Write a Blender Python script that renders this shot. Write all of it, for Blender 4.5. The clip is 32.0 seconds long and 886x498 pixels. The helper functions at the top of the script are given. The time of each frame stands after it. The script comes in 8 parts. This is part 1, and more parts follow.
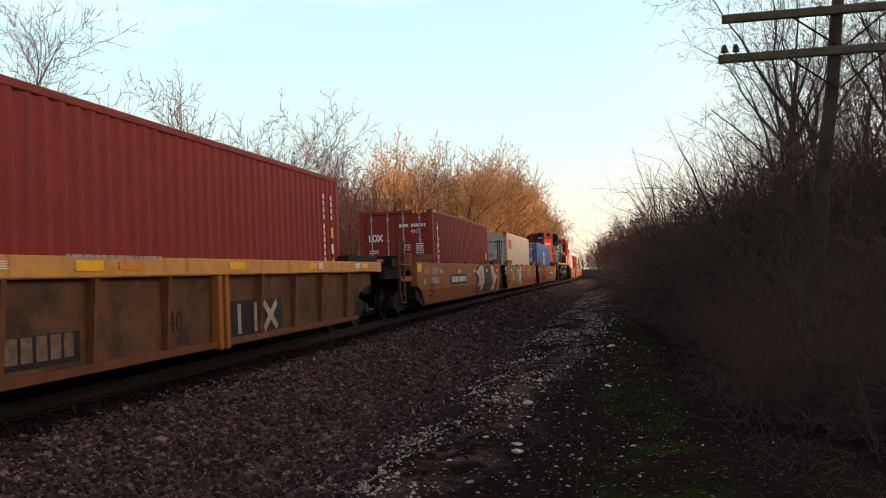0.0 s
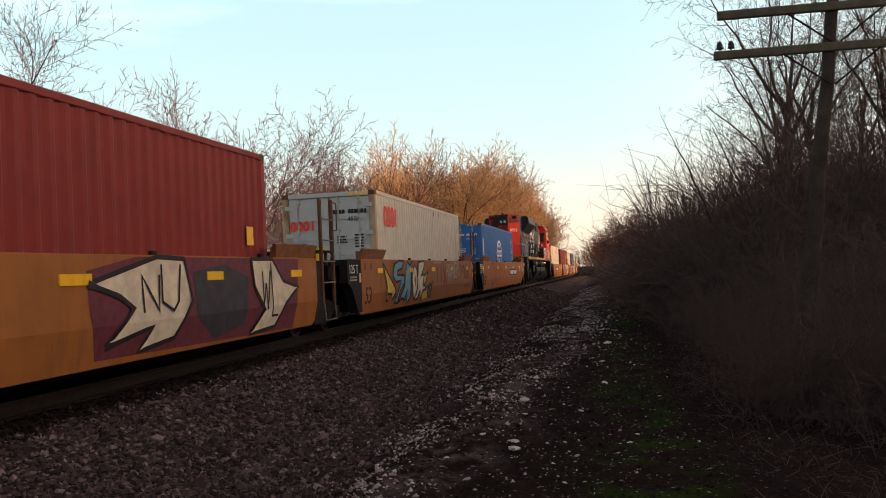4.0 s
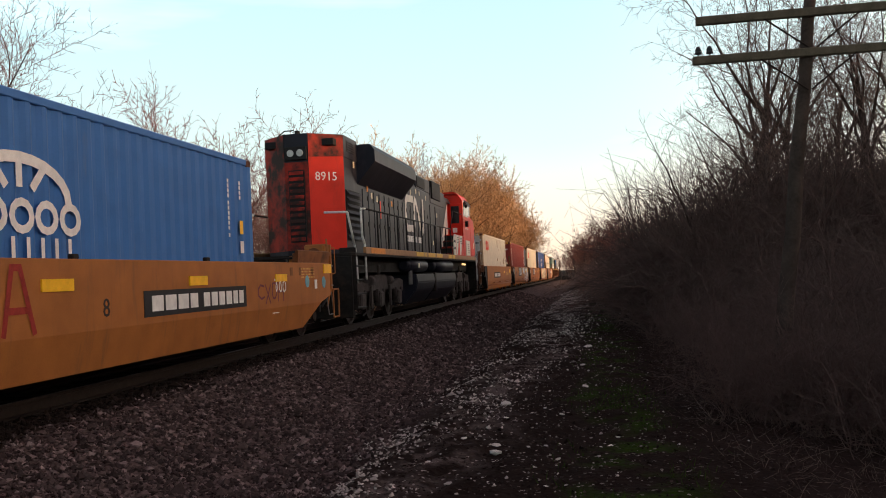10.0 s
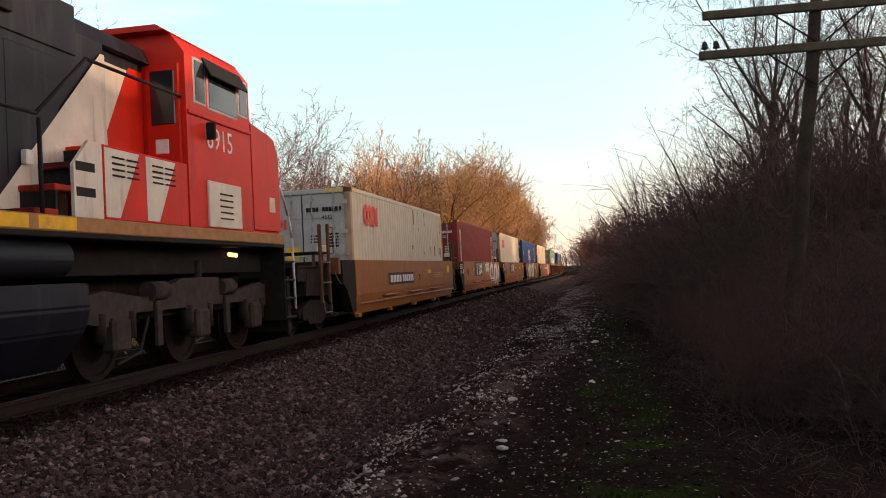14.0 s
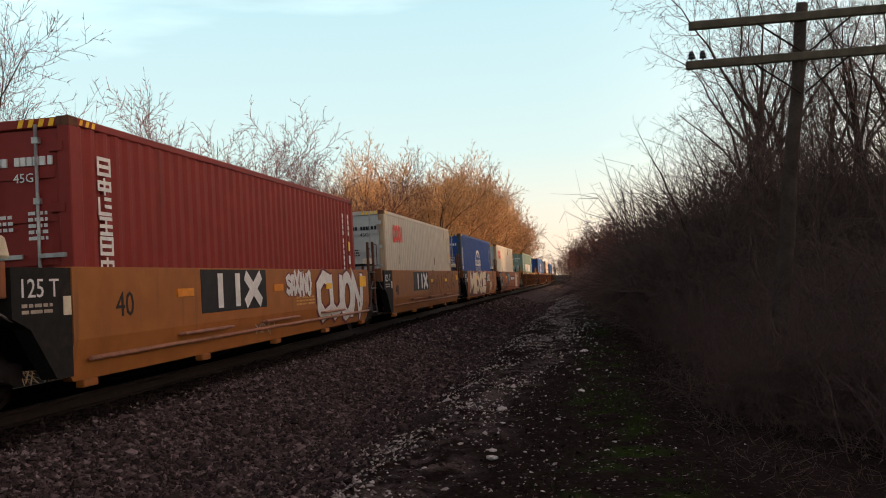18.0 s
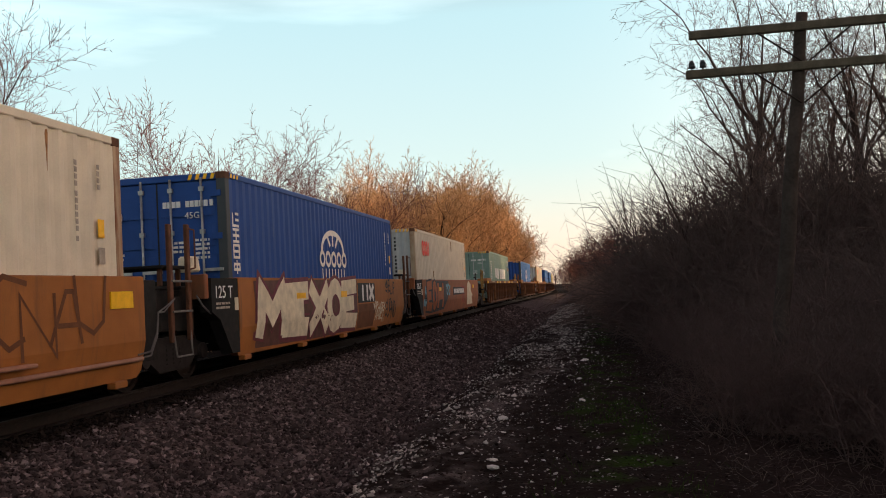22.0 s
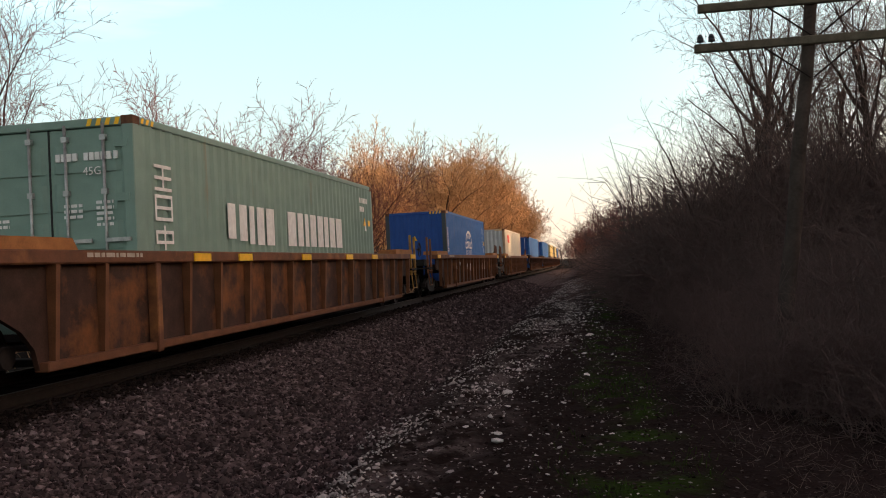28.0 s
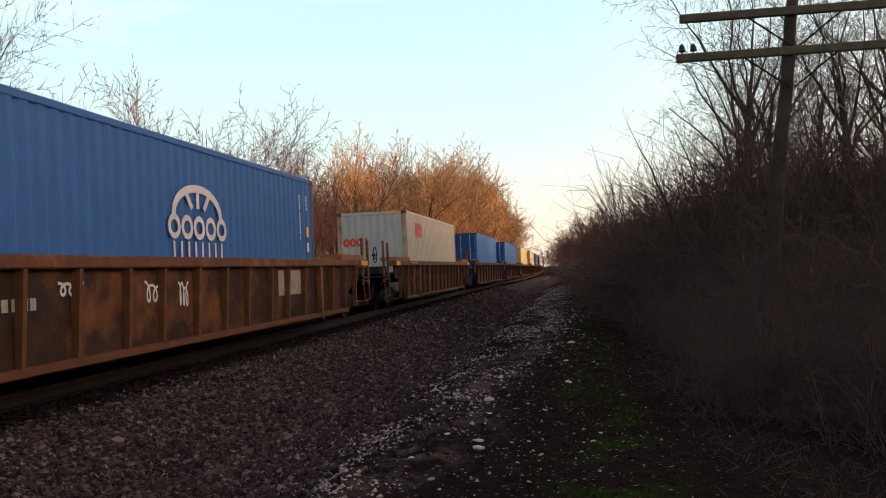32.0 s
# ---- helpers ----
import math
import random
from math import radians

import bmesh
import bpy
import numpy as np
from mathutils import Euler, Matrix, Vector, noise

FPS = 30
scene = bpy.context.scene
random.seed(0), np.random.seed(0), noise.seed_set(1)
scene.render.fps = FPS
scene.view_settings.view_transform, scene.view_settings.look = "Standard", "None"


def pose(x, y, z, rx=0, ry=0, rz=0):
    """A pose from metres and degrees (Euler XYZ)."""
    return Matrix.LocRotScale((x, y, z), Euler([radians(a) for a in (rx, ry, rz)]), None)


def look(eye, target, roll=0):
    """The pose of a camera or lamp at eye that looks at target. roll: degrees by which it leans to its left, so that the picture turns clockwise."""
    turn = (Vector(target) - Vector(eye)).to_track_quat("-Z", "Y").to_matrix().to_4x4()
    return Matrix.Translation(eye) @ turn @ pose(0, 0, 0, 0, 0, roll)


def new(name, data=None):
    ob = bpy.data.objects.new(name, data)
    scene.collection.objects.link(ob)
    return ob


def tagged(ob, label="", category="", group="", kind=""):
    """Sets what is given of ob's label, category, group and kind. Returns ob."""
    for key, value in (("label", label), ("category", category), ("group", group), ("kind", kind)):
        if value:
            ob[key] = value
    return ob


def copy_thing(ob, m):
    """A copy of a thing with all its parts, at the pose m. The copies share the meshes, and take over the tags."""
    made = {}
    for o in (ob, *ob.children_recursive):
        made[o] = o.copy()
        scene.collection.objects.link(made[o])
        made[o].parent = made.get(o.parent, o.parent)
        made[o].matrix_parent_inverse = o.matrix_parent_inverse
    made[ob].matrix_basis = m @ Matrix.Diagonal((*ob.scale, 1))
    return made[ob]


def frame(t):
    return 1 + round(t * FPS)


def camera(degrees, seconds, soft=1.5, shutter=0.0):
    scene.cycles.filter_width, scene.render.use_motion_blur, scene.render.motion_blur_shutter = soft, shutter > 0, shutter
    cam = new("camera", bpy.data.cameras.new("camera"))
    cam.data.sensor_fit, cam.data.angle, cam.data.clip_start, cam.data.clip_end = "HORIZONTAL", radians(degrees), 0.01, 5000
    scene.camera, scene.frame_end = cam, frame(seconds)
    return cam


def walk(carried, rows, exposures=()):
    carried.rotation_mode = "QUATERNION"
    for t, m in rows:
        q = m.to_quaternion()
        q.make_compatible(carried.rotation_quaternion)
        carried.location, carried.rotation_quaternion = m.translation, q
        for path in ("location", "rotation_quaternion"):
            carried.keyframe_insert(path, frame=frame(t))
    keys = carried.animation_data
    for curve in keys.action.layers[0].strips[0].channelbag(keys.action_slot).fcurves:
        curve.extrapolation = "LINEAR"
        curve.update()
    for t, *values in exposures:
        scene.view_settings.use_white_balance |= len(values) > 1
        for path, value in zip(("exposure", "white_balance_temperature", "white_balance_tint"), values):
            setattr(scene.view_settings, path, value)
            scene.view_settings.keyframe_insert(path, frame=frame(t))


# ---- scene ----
# metres; z = 0 is the top of the rails, the track runs along +y, the camera stands at x = 0
EYE = Vector((0.0, 0.0, 1.157))
cam = camera(53.46, 32.0, 1.0)
# seconds, yaw to the left of the track, pitch up, lean, in degrees
TURNS = [
    (0, 11.15, 1.62, -2.35), (0.5, 11.11, 1.89, -2.48), (1, 11.14, 2.08, -2.40), (1.5, 11.12, 2.16, -2.32), (2, 11.02, 2.06, -2.01),
    (2.5, 10.92, 1.82, -2.47), (3, 10.96, 1.58, -2.59), (3.5, 10.95, 1.48, -2.57), (5.5, 10.41, 1.21, -2.27), (6, 10.18, 0.97, -2.05),
    (6.5, 10.07, 0.84, -2.44), (7, 10.07, 0.79, -2.40), (7.5, 9.98, 0.86, -2.36), (8, 9.88, 0.82, -2.89), (8.5, 9.69, 0.93, -3.03),
    (9, 9.56, 1.17, -3.03), (9.5, 9.60, 1.42, -3.07), (10, 9.66, 1.66, -2.70), (10.5, 9.70, 1.89, -2.75), (11, 9.73, 2.07, -2.63),
    (11.5, 9.80, 2.06, -2.67), (12, 9.88, 2.13, -2.73), (12.5, 9.89, 2.12, -2.73), (13, 9.96, 1.78, -2.76), (13.5, 10.11, 1.34, -2.73),
    (14, 10.08, 1.42, -2.84), (14.5, 10.02, 1.73, -2.96), (16.5, 9.48, 2.32, -2.90), (17, 9.23, 2.26, -2.97), (17.5, 9.20, 2.15, -3.13),
    (18, 9.33, 2.00, -3.06), (18.5, 9.51, 1.94, -2.63), (19, 9.69, 1.99, -2.55), (19.5, 9.84, 2.04, -2.68), (20, 9.92, 2.12, -2.89),
    (20.5, 9.63, 2.32, -2.60), (21, 9.33, 2.46, -2.60), (21.5, 9.30, 2.61, -2.94), (22, 9.34, 2.59, -3.06), (22.5, 9.43, 2.33, -2.95),
    (23, 9.60, 2.17, -2.62), (23.5, 9.66, 1.86, -3.17), (24, 9.70, 1.48, -3.24), (24.5, 9.77, 1.13, -3.30), (25, 9.90, 0.83, -3.10),
    (25.5, 10.03, 0.74, -2.73), (27.5, 9.78, 0.97, -2.72), (28, 9.79, 0.95, -2.81), (28.5, 9.88, 0.98, -2.73), (29, 9.94, 1.16, -2.41),
    (29.5, 9.63, 1.26, -2.16), (30, 9.26, 1.37, -2.29), (30.5, 8.99, 1.48, -2.41), (31, 8.80, 1.47, -2.53), (31.5, 8.71, 1.42, -2.23),
    (32, 8.63, 1.34, -2.52)]


def aim(yaw, pitch, lean):
    a, b = radians(yaw), radians(pitch)
    return look(EYE, EYE + Vector((-math.sin(a) * math.cos(b), math.cos(a) * math.cos(b), math.sin(b))), lean)


walk(cam, [(t, aim(y, p, r)) for t, y, p, r in TURNS], [(0, 0.04), (2, 0.0), (9, 0.06), (14, 0.1), (17, -0.1), (22.5, -0.1), (24.5, 0.0), (29, 0.06), (32, 0.06)])

# ---- sky and sun: a low evening sun off to the right, behind the woods
SUN_AZ, SUN_EL = radians(82), radians(4.4)      # azimuth from +y towards +x
world = bpy.data.worlds.new("evening_sky")
scene.world = world
world.use_nodes = True
nt = world.node_tree
nt.nodes.clear()
sky = nt.nodes.new("ShaderNodeTexSky")
sky.sky_type = "NISHITA"
sky.sun_disc = False
sky.sun_elevation = SUN_EL
sky.sun_rotation = SUN_AZ
sky.air_density, sky.dust_density, sky.ozone_density = 1.0, 1.2, 1.5
coord = nt.nodes.new("ShaderNodeTexCoord")
axes = nt.nodes.new("ShaderNodeSeparateXYZ")
nt.links.new(coord.outputs["Generated"], axes.inputs[0])


def world_mix(kind, f, a, b):
    n = nt.nodes.new("ShaderNodeMix")
    n.data_type, n.blend_type = "RGBA", kind
    for i, v in ((0, f), (6, a), (7, b)):
        if isinstance(v, (tuple, float)):
            n.inputs[i].default_value = v
        else:
            nt.links.new(v, n.inputs[i])
    return n.outputs[2]


# evening falling-off of the sky from the horizon to the zenith
fall = nt.nodes.new("ShaderNodeValToRGB")
els = fall.color_ramp.elements
els[0].position, els[0].color = 0.0, (1.9, 1.5, 1.15, 1)
els[1].position, els[1].color = 1.0, (0.10, 0.072, 0.086, 1)
for at, c in ((0.05, (1.85, 1.62, 1.42, 1)), (0.14, (1.44, 1.64, 1.59, 1)), (0.30, (1.2, 1.6, 1.64, 1)), (0.40, (0.82, 0.78, 0.84, 1)), (0.55, (0.41, 0.35, 0.42, 1)), (0.75, (0.155, 0.12, 0.145, 1))):
    e = els.new(at)
    e.color = c
nt.links.new(axes.outputs[2], fall.inputs[0])
# thin high cloud
mapping = nt.nodes.new("ShaderNodeMapping")
mapping.inputs["Scale"].default_value = (1.0, 1.0, 7.0)
mapping.inputs["Location"].default_value = (0.3, 0.1, 0.35)
cloud = nt.nodes.new("ShaderNodeTexNoise")
cloud.inputs["Scale"].default_value = 2.2
cloud.inputs["Detail"].default_value = 6.0
cloud.inputs["Roughness"].default_value = 0.5
cover = nt.nodes.new("ShaderNodeMapRange")
cover.inputs[1].default_value, cover.inputs[2].default_value = 0.52, 0.75
cover.inputs[4].default_value = 0.4
nt.links.new(coord.outputs["Generated"], mapping.inputs["Vector"])
nt.links.new(mapping.outputs[0], cloud.inputs["Vector"])
high = nt.nodes.new("ShaderNodeMapRange")
high.inputs[1].default_value, high.inputs[2].default_value, high.inputs[3].default_value, high.inputs[4].default_value = 0.2, 0.3, -0.12, 0.1
nt.links.new(axes.outputs[2], high.inputs[0])
lifted = nt.nodes.new("ShaderNodeMath")
nt.links.new(cloud.outputs[0], lifted.inputs[0])
nt.links.new(high.outputs[0], lifted.inputs[1])
nt.links.new(lifted.outputs[0], cover.inputs[0])
pale = world_mix("MIX", 0.55, sky.outputs[0], (6.0, 6.2, 6.3, 1))
clouded = world_mix("MIX", cover.outputs[0], pale, (8.5, 8.0, 7.8, 1))
graded = world_mix("MULTIPLY", 1.0, clouded, fall.outputs[0])
# the warm glow of the sky round the low sun
toward = nt.nodes.new("ShaderNodeVectorMath")
toward.operation = "DOT_PRODUCT"
toward.inputs[1].default_value = (math.sin(SUN_AZ) * math.cos(SUN_EL), math.cos(SUN_AZ) * math.cos(SUN_EL), math.sin(SUN_EL))
nt.links.new(coord.outputs["Generated"], toward.inputs[0])
glow = nt.nodes.new("ShaderNodeMapRange")
glow.interpolation_type = "SMOOTHSTEP"
glow.inputs[1].default_value, glow.inputs[2].default_value = 0.1, 0.95
nt.links.new(toward.outputs["Value"], glow.inputs[0])
warm = world_mix("MIX", glow.outputs[0], (1.0, 1.0, 1.0, 1), (2.35, 1.68, 1.5, 1))
graded = world_mix("MULTIPLY", 1.0, graded, warm)
bg = nt.nodes.new("ShaderNodeBackground")
bg.inputs["Strength"].default_value = 0.15
out = nt.nodes.new("ShaderNodeOutputWorld")
nt.links.new(graded, bg.inputs["Color"])
nt.links.new(bg.outputs[0], out.inputs["Surface"])

sun_data = bpy.data.lights.new("sun", "SUN")
sun_data.energy, sun_data.angle, sun_data.color = 3.0, radians(0.6), (1.0, 0.62, 0.32)
sun = new("sun", sun_data)
sun.matrix_world = look((60 * math.sin(SUN_AZ), 60 * math.cos(SUN_AZ), 60 * math.tan(SUN_EL)), (0, 0, 0))

# ---- materials
def mat(name, color, rough=0.8, metal=0.0, scale=6.0, vary=0.35, stain=None, stain_at=0.6, stain_scale=0.8, bump=0.15, fine=60.0, random_tint=0.0, streaks=False):
    """A worn surface: grain and blotches round one base colour, an optional second colour in patches or drips, and a fine relief."""
    m = bpy.data.materials.new(name)
    m.use_nodes = True
    t = m.node_tree
    b = t.nodes["Principled BSDF"]
    b.inputs["Roughness"].default_value, b.inputs["Metallic"].default_value = rough, metal
    b.inputs["Specular IOR Level"].default_value = 0.06 if rough > 0.85 else 0.22 if rough > 0.3 else 0.5
    co = t.nodes.new("ShaderNodeTexCoord")
    n1 = t.nodes.new("ShaderNodeTexNoise")
    n1.inputs["Scale"].default_value, n1.inputs["Detail"].default_value = scale, 6.0
    n2 = t.nodes.new("ShaderNodeTexNoise")
    n2.inputs["Scale"].default_value, n2.inputs["Detail"].default_value = fine, 3.0
    t.links.new(co.outputs["Object"], n1.inputs["Vector"])
    t.links.new(co.outputs["Object"], n2.inputs["Vector"])
    add = t.nodes.new("ShaderNodeMath")
    add.operation = "MULTIPLY_ADD"
    add.inputs[1].default_value = 0.45
    t.links.new(n2.outputs[0], add.inputs[0])
    t.links.new(n1.outputs[0], add.inputs[2])
    value = t.nodes.new("ShaderNodeMapRange")
    value.inputs[1].default_value, value.inputs[2].default_value = 0.45, 1.0
    value.inputs[3].default_value, value.inputs[4].default_value = 1 - vary, 1 + vary
    t.links.new(add.outputs[0], value.inputs[0])
    last = value.outputs[0]
    if random_tint:
        info = t.nodes.new("ShaderNodeObjectInfo")
        rr = t.nodes.new("ShaderNodeMapRange")
        rr.inputs[3].default_value, rr.inputs[4].default_value = 1 - random_tint, 1 + random_tint
        t.links.new(info.outputs["Random"], rr.inputs[0])
        mul = t.nodes.new("ShaderNodeMath")
        mul.operation = "MULTIPLY"
        t.links.new(last, mul.inputs[0])
        t.links.new(rr.outputs[0], mul.inputs[1])
        last = mul.outputs[0]
    col = t.nodes.new("ShaderNodeVectorMath")
    col.operation = "SCALE"
    col.inputs[0].default_value = color
    t.links.new(last, col.inputs["Scale"])
    final = col.outputs[0]
    if stain:
        n3 = t.nodes.new("ShaderNodeTexNoise")
        n3.inputs["Scale"].default_value, n3.inputs["Detail"].default_value, n3.inputs["Roughness"].default_value = stain_scale, 8.0, 0.65
        if streaks:
            mp = t.nodes.new("ShaderNodeMapping")
            mp.inputs["Scale"].default_value = (1.0, 4.0, 0.5)
            t.links.new(co.outputs["Object"], mp.inputs["Vector"])
            t.links.new(mp.outputs[0], n3.inputs["Vector"])
        else:
            t.links.new(co.outputs["Object"], n3.inputs["Vector"])
        rp = t.nodes.new("ShaderNodeMapRange")
        rp.inputs[1].default_value, rp.inputs[2].default_value = stain_at - 0.07, stain_at + 0.1
        t.links.new(n3.outputs[0], rp.inputs[0])
        mx = t.nodes.new("ShaderNodeMix")
        mx.data_type = "RGBA"
        t.links.new(rp.outputs[0], mx.inputs[0])
        t.links.new(final, mx.inputs[6])
        mx.inputs[7].default_value = (*stain, 1)
        final = mx.outputs[2]
    t.links.new(final, b.inputs["Base Color"])
    if bump:
        bp = t.nodes.new("ShaderNodeBump")
        bp.inputs["Strength"].default_value, bp.inputs["Distance"].default_value = bump, 0.02
        t.links.new(add.outputs[0], bp.inputs["Height"])
        t.links.new(bp.outputs[0], b.inputs["Normal"])
    return m


def island_mat(name, dark, light, rough=0.9, fine=40.0):
    """Loose pieces of one mesh, each in a shade of its own."""
    m = bpy.data.materials.new(name)
    m.use_nodes = True
    t = m.node_tree
    b = t.nodes["Principled BSDF"]
    b.inputs["Roughness"].default_value = rough
    b.inputs["Specular IOR Level"].default_value = 0.06
    g = t.nodes.new("ShaderNodeNewGeometry")
    r = t.nodes.new("ShaderNodeValToRGB")
    r.color_ramp.elements[0].color, r.color_ramp.elements[1].color = (*dark, 1), (*light, 1)
    t.links.new(g.outputs["Random Per Island"], r.inputs[0])
    co = t.nodes.new("ShaderNodeTexCoord")
    n = t.nodes.new("ShaderNodeTexNoise")
    n.inputs["Scale"].default_value = fine
    t.links.new(co.outputs["Object"], n.inputs["Vector"])
    mr = t.nodes.new("ShaderNodeMapRange")
    mr.inputs[3].default_value, mr.inputs[4].default_value = 0.5, 1.5
    t.links.new(n.outputs[0], mr.inputs[0])
    sc = t.nodes.new("ShaderNodeVectorMath")
    sc.operation = "SCALE"
    t.links.new(r.outputs[0], sc.inputs[0])
    t.links.new(mr.outputs[0], sc.inputs["Scale"])
    t.links.new(sc.outputs[0], b.inputs["Base Color"])
    return m


# ---- mesh tools
def box(bm, x0, x1, y0, y1, z0, z1):
    v = [bm.verts.new((x, y, z)) for z in (z0, z1) for x, y in ((x0, y0), (x1, y0), (x1, y1), (x0, y1))]
    for f in ((3, 2, 1, 0), (4, 5, 6, 7), (0, 1, 5, 4), (1, 2, 6, 5), (2, 3, 7, 6), (3, 0, 4, 7)):
        bm.faces.new([v[i] for i in f])
    return v


def prism(bm, outline, a, b, axis="x"):
    """A closed outline, drawn in the two other axes in order, drawn out from a to b along one axis."""
    def at(p, q, w):
        return (w, p, q) if axis == "x" else (p, w, q) if axis == "y" else (p, q, w)
    lo = [bm.verts.new(at(p, q, a)) for p, q in outline]
    hi = [bm.verts.new(at(p, q, b)) for p, q in outline]
    n = len(outline)
    made = [bm.faces.new(lo), bm.faces.new(hi[::-1])]
    made += [bm.faces.new((lo[i], hi[i], hi[(i + 1) % n], lo[(i + 1) % n])) for i in range(n)]
    bmesh.ops.recalc_face_normals(bm, faces=made)


def rod(bm, p0, p1, r0, r1=None, n=8):
    """A round bar from p0 to p1, with closed ends."""
    p0, p1 = Vector(p0), Vector(p1)
    r1 = r0 if r1 is None else r1
    d = (p1 - p0).normalized()
    u = d.orthogonal().normalized()
    w = d.cross(u)
    ring = [(math.cos(2 * math.pi * i / n), math.sin(2 * math.pi * i / n)) for i in range(n)]
    lo = [bm.verts.new(p0 + (u * c + w * s) * r0) for c, s in ring]
    hi = [bm.verts.new(p1 + (u * c + w * s) * r1) for c, s in ring]
    for i in range(n):
        f = bm.faces.new((lo[i], lo[(i + 1) % n], hi[(i + 1) % n], hi[i]))
        f.smooth = n > 6
    bm.faces.new(lo[::-1])
    bm.faces.new(hi)


def bar(bm, points, r, n=6):
    for a, b in zip(points, points[1:]):
        rod(bm, a, b, r, n=n)


def edged(bm, w=0.012, n=1):
    bmesh.ops.bevel(bm, geom=bm.edges[:], offset=w, segments=n, affect="EDGES", clamp_overlap=True)
    return bm


def part(name, bm, material, parent=None, label="", m=None):
    """One mesh object out of a bmesh, under a thing or a part."""
    me = bpy.data.meshes.new(name)
    bm.to_mesh(me)
    bm.free()
    me.materials.append(material)
    ob = new(name, me)
    if parent:
        ob.parent = parent
    if m is not None:
        ob.matrix_local = m
    if label:
        tagged(ob, label)
    return ob


def again(ob, m, parent=None):
    """One more part on the same mesh."""
    o = new(ob.name.split(".")[0], ob.data)
    o.parent = parent or ob.parent
    o.matrix_local = m
    if ob.get("label"):
        tagged(o, ob["label"])
    return o


def raw(name, verts, faces, material, parent=None, smooth=False):
    me = bpy.data.meshes.new(name)
    me.from_pydata(verts, [], faces)
    me.materials.append(material)
    if smooth:
        me.shade_smooth()
    ob = new(name, me)
    if parent:
        ob.parent = parent
    return ob


def BM():
    return bmesh.new()

# ---- the line of the track: straight here, easing off to the left and slightly downhill in the distance
RUN_T = [0, 3.5, 7, 10.5, 14, 17, 20, 23, 25.5, 29, 32]
RUN_S = [0.0, 22.56, 44.06, 65.90, 89.07, 109.13, 129.22, 149.20, 166.34, 190.60, 211.22]
TRACK_X = -6.976


def track_x(y):
    return TRACK_X - max(0.0, y - 90.0) ** 2 / 5000.0


def track_z(y):
    return -0.004 * (math.sqrt((max(y, 0) - 55.0) ** 2 + 400.0) + max(y, 0) - 55.0) / 2 + 0.004 * (math.sqrt(55.0 ** 2 + 400.0) - 55.0) / 2 if y < 600 else -2.3


PROFILE_D = [-400, -60, -12, -5.5, -3.6, -1.9, -1.3, -1.0, 1.0, 1.3, 1.9, 3.5, 4.0, 4.6, 5.1, 5.6, 7.4, 8.4, 10, 16, 60, 400]
PROFILE_Z = [-1.5, -1.5, -1.2, -0.95, -0.85, -0.21, -0.165, -0.185, -0.185, -0.165, -0.21, -0.66, -0.72, -0.66, -0.52, -0.5, -0.52, -0.62, -0.85, -1.1, -1.3, -1.5]


def ground_z(x, y, rough=True):
    z = float(np.interp(x - track_x(y), PROFILE_D, PROFILE_Z)) + track_z(y)
    d = x - track_x(y)
    if d > 48:
        # an unseen low hill well off to the side, added to block the sun
        u, v = min(1.0, (d - 48) / 40.0), min(1.0, max(0.0, (92.0 - y) / 34.0))
        z += 12.0 * u * u * (3 - 2 * u) * v * v * (3 - 2 * v)
    if rough and d > 1.5:
        z += 0.05 * noise.noise((x * 0.7, y * 0.5, 0)) * min(1, (d - 1.5)) + 0.03 * noise.noise((x * 2.1, y * 1.7, 4.0)) * min(1, (d - 1.5) / 2)
    if rough and 3.4 < d < 14 and y < 40:
        crest = math.exp(-((d - 5.3) / 0.7) ** 2)
        z += (0.035 + 0.05 * crest) * noise.noise((x * 3.3, y * 2.6, 9.0)) + 0.022 * noise.noise((x * 7.0, y * 6.0, 1.0)) + 0.08 * crest * noise.noise((0.0, y * 0.8, 3.0))
    return z


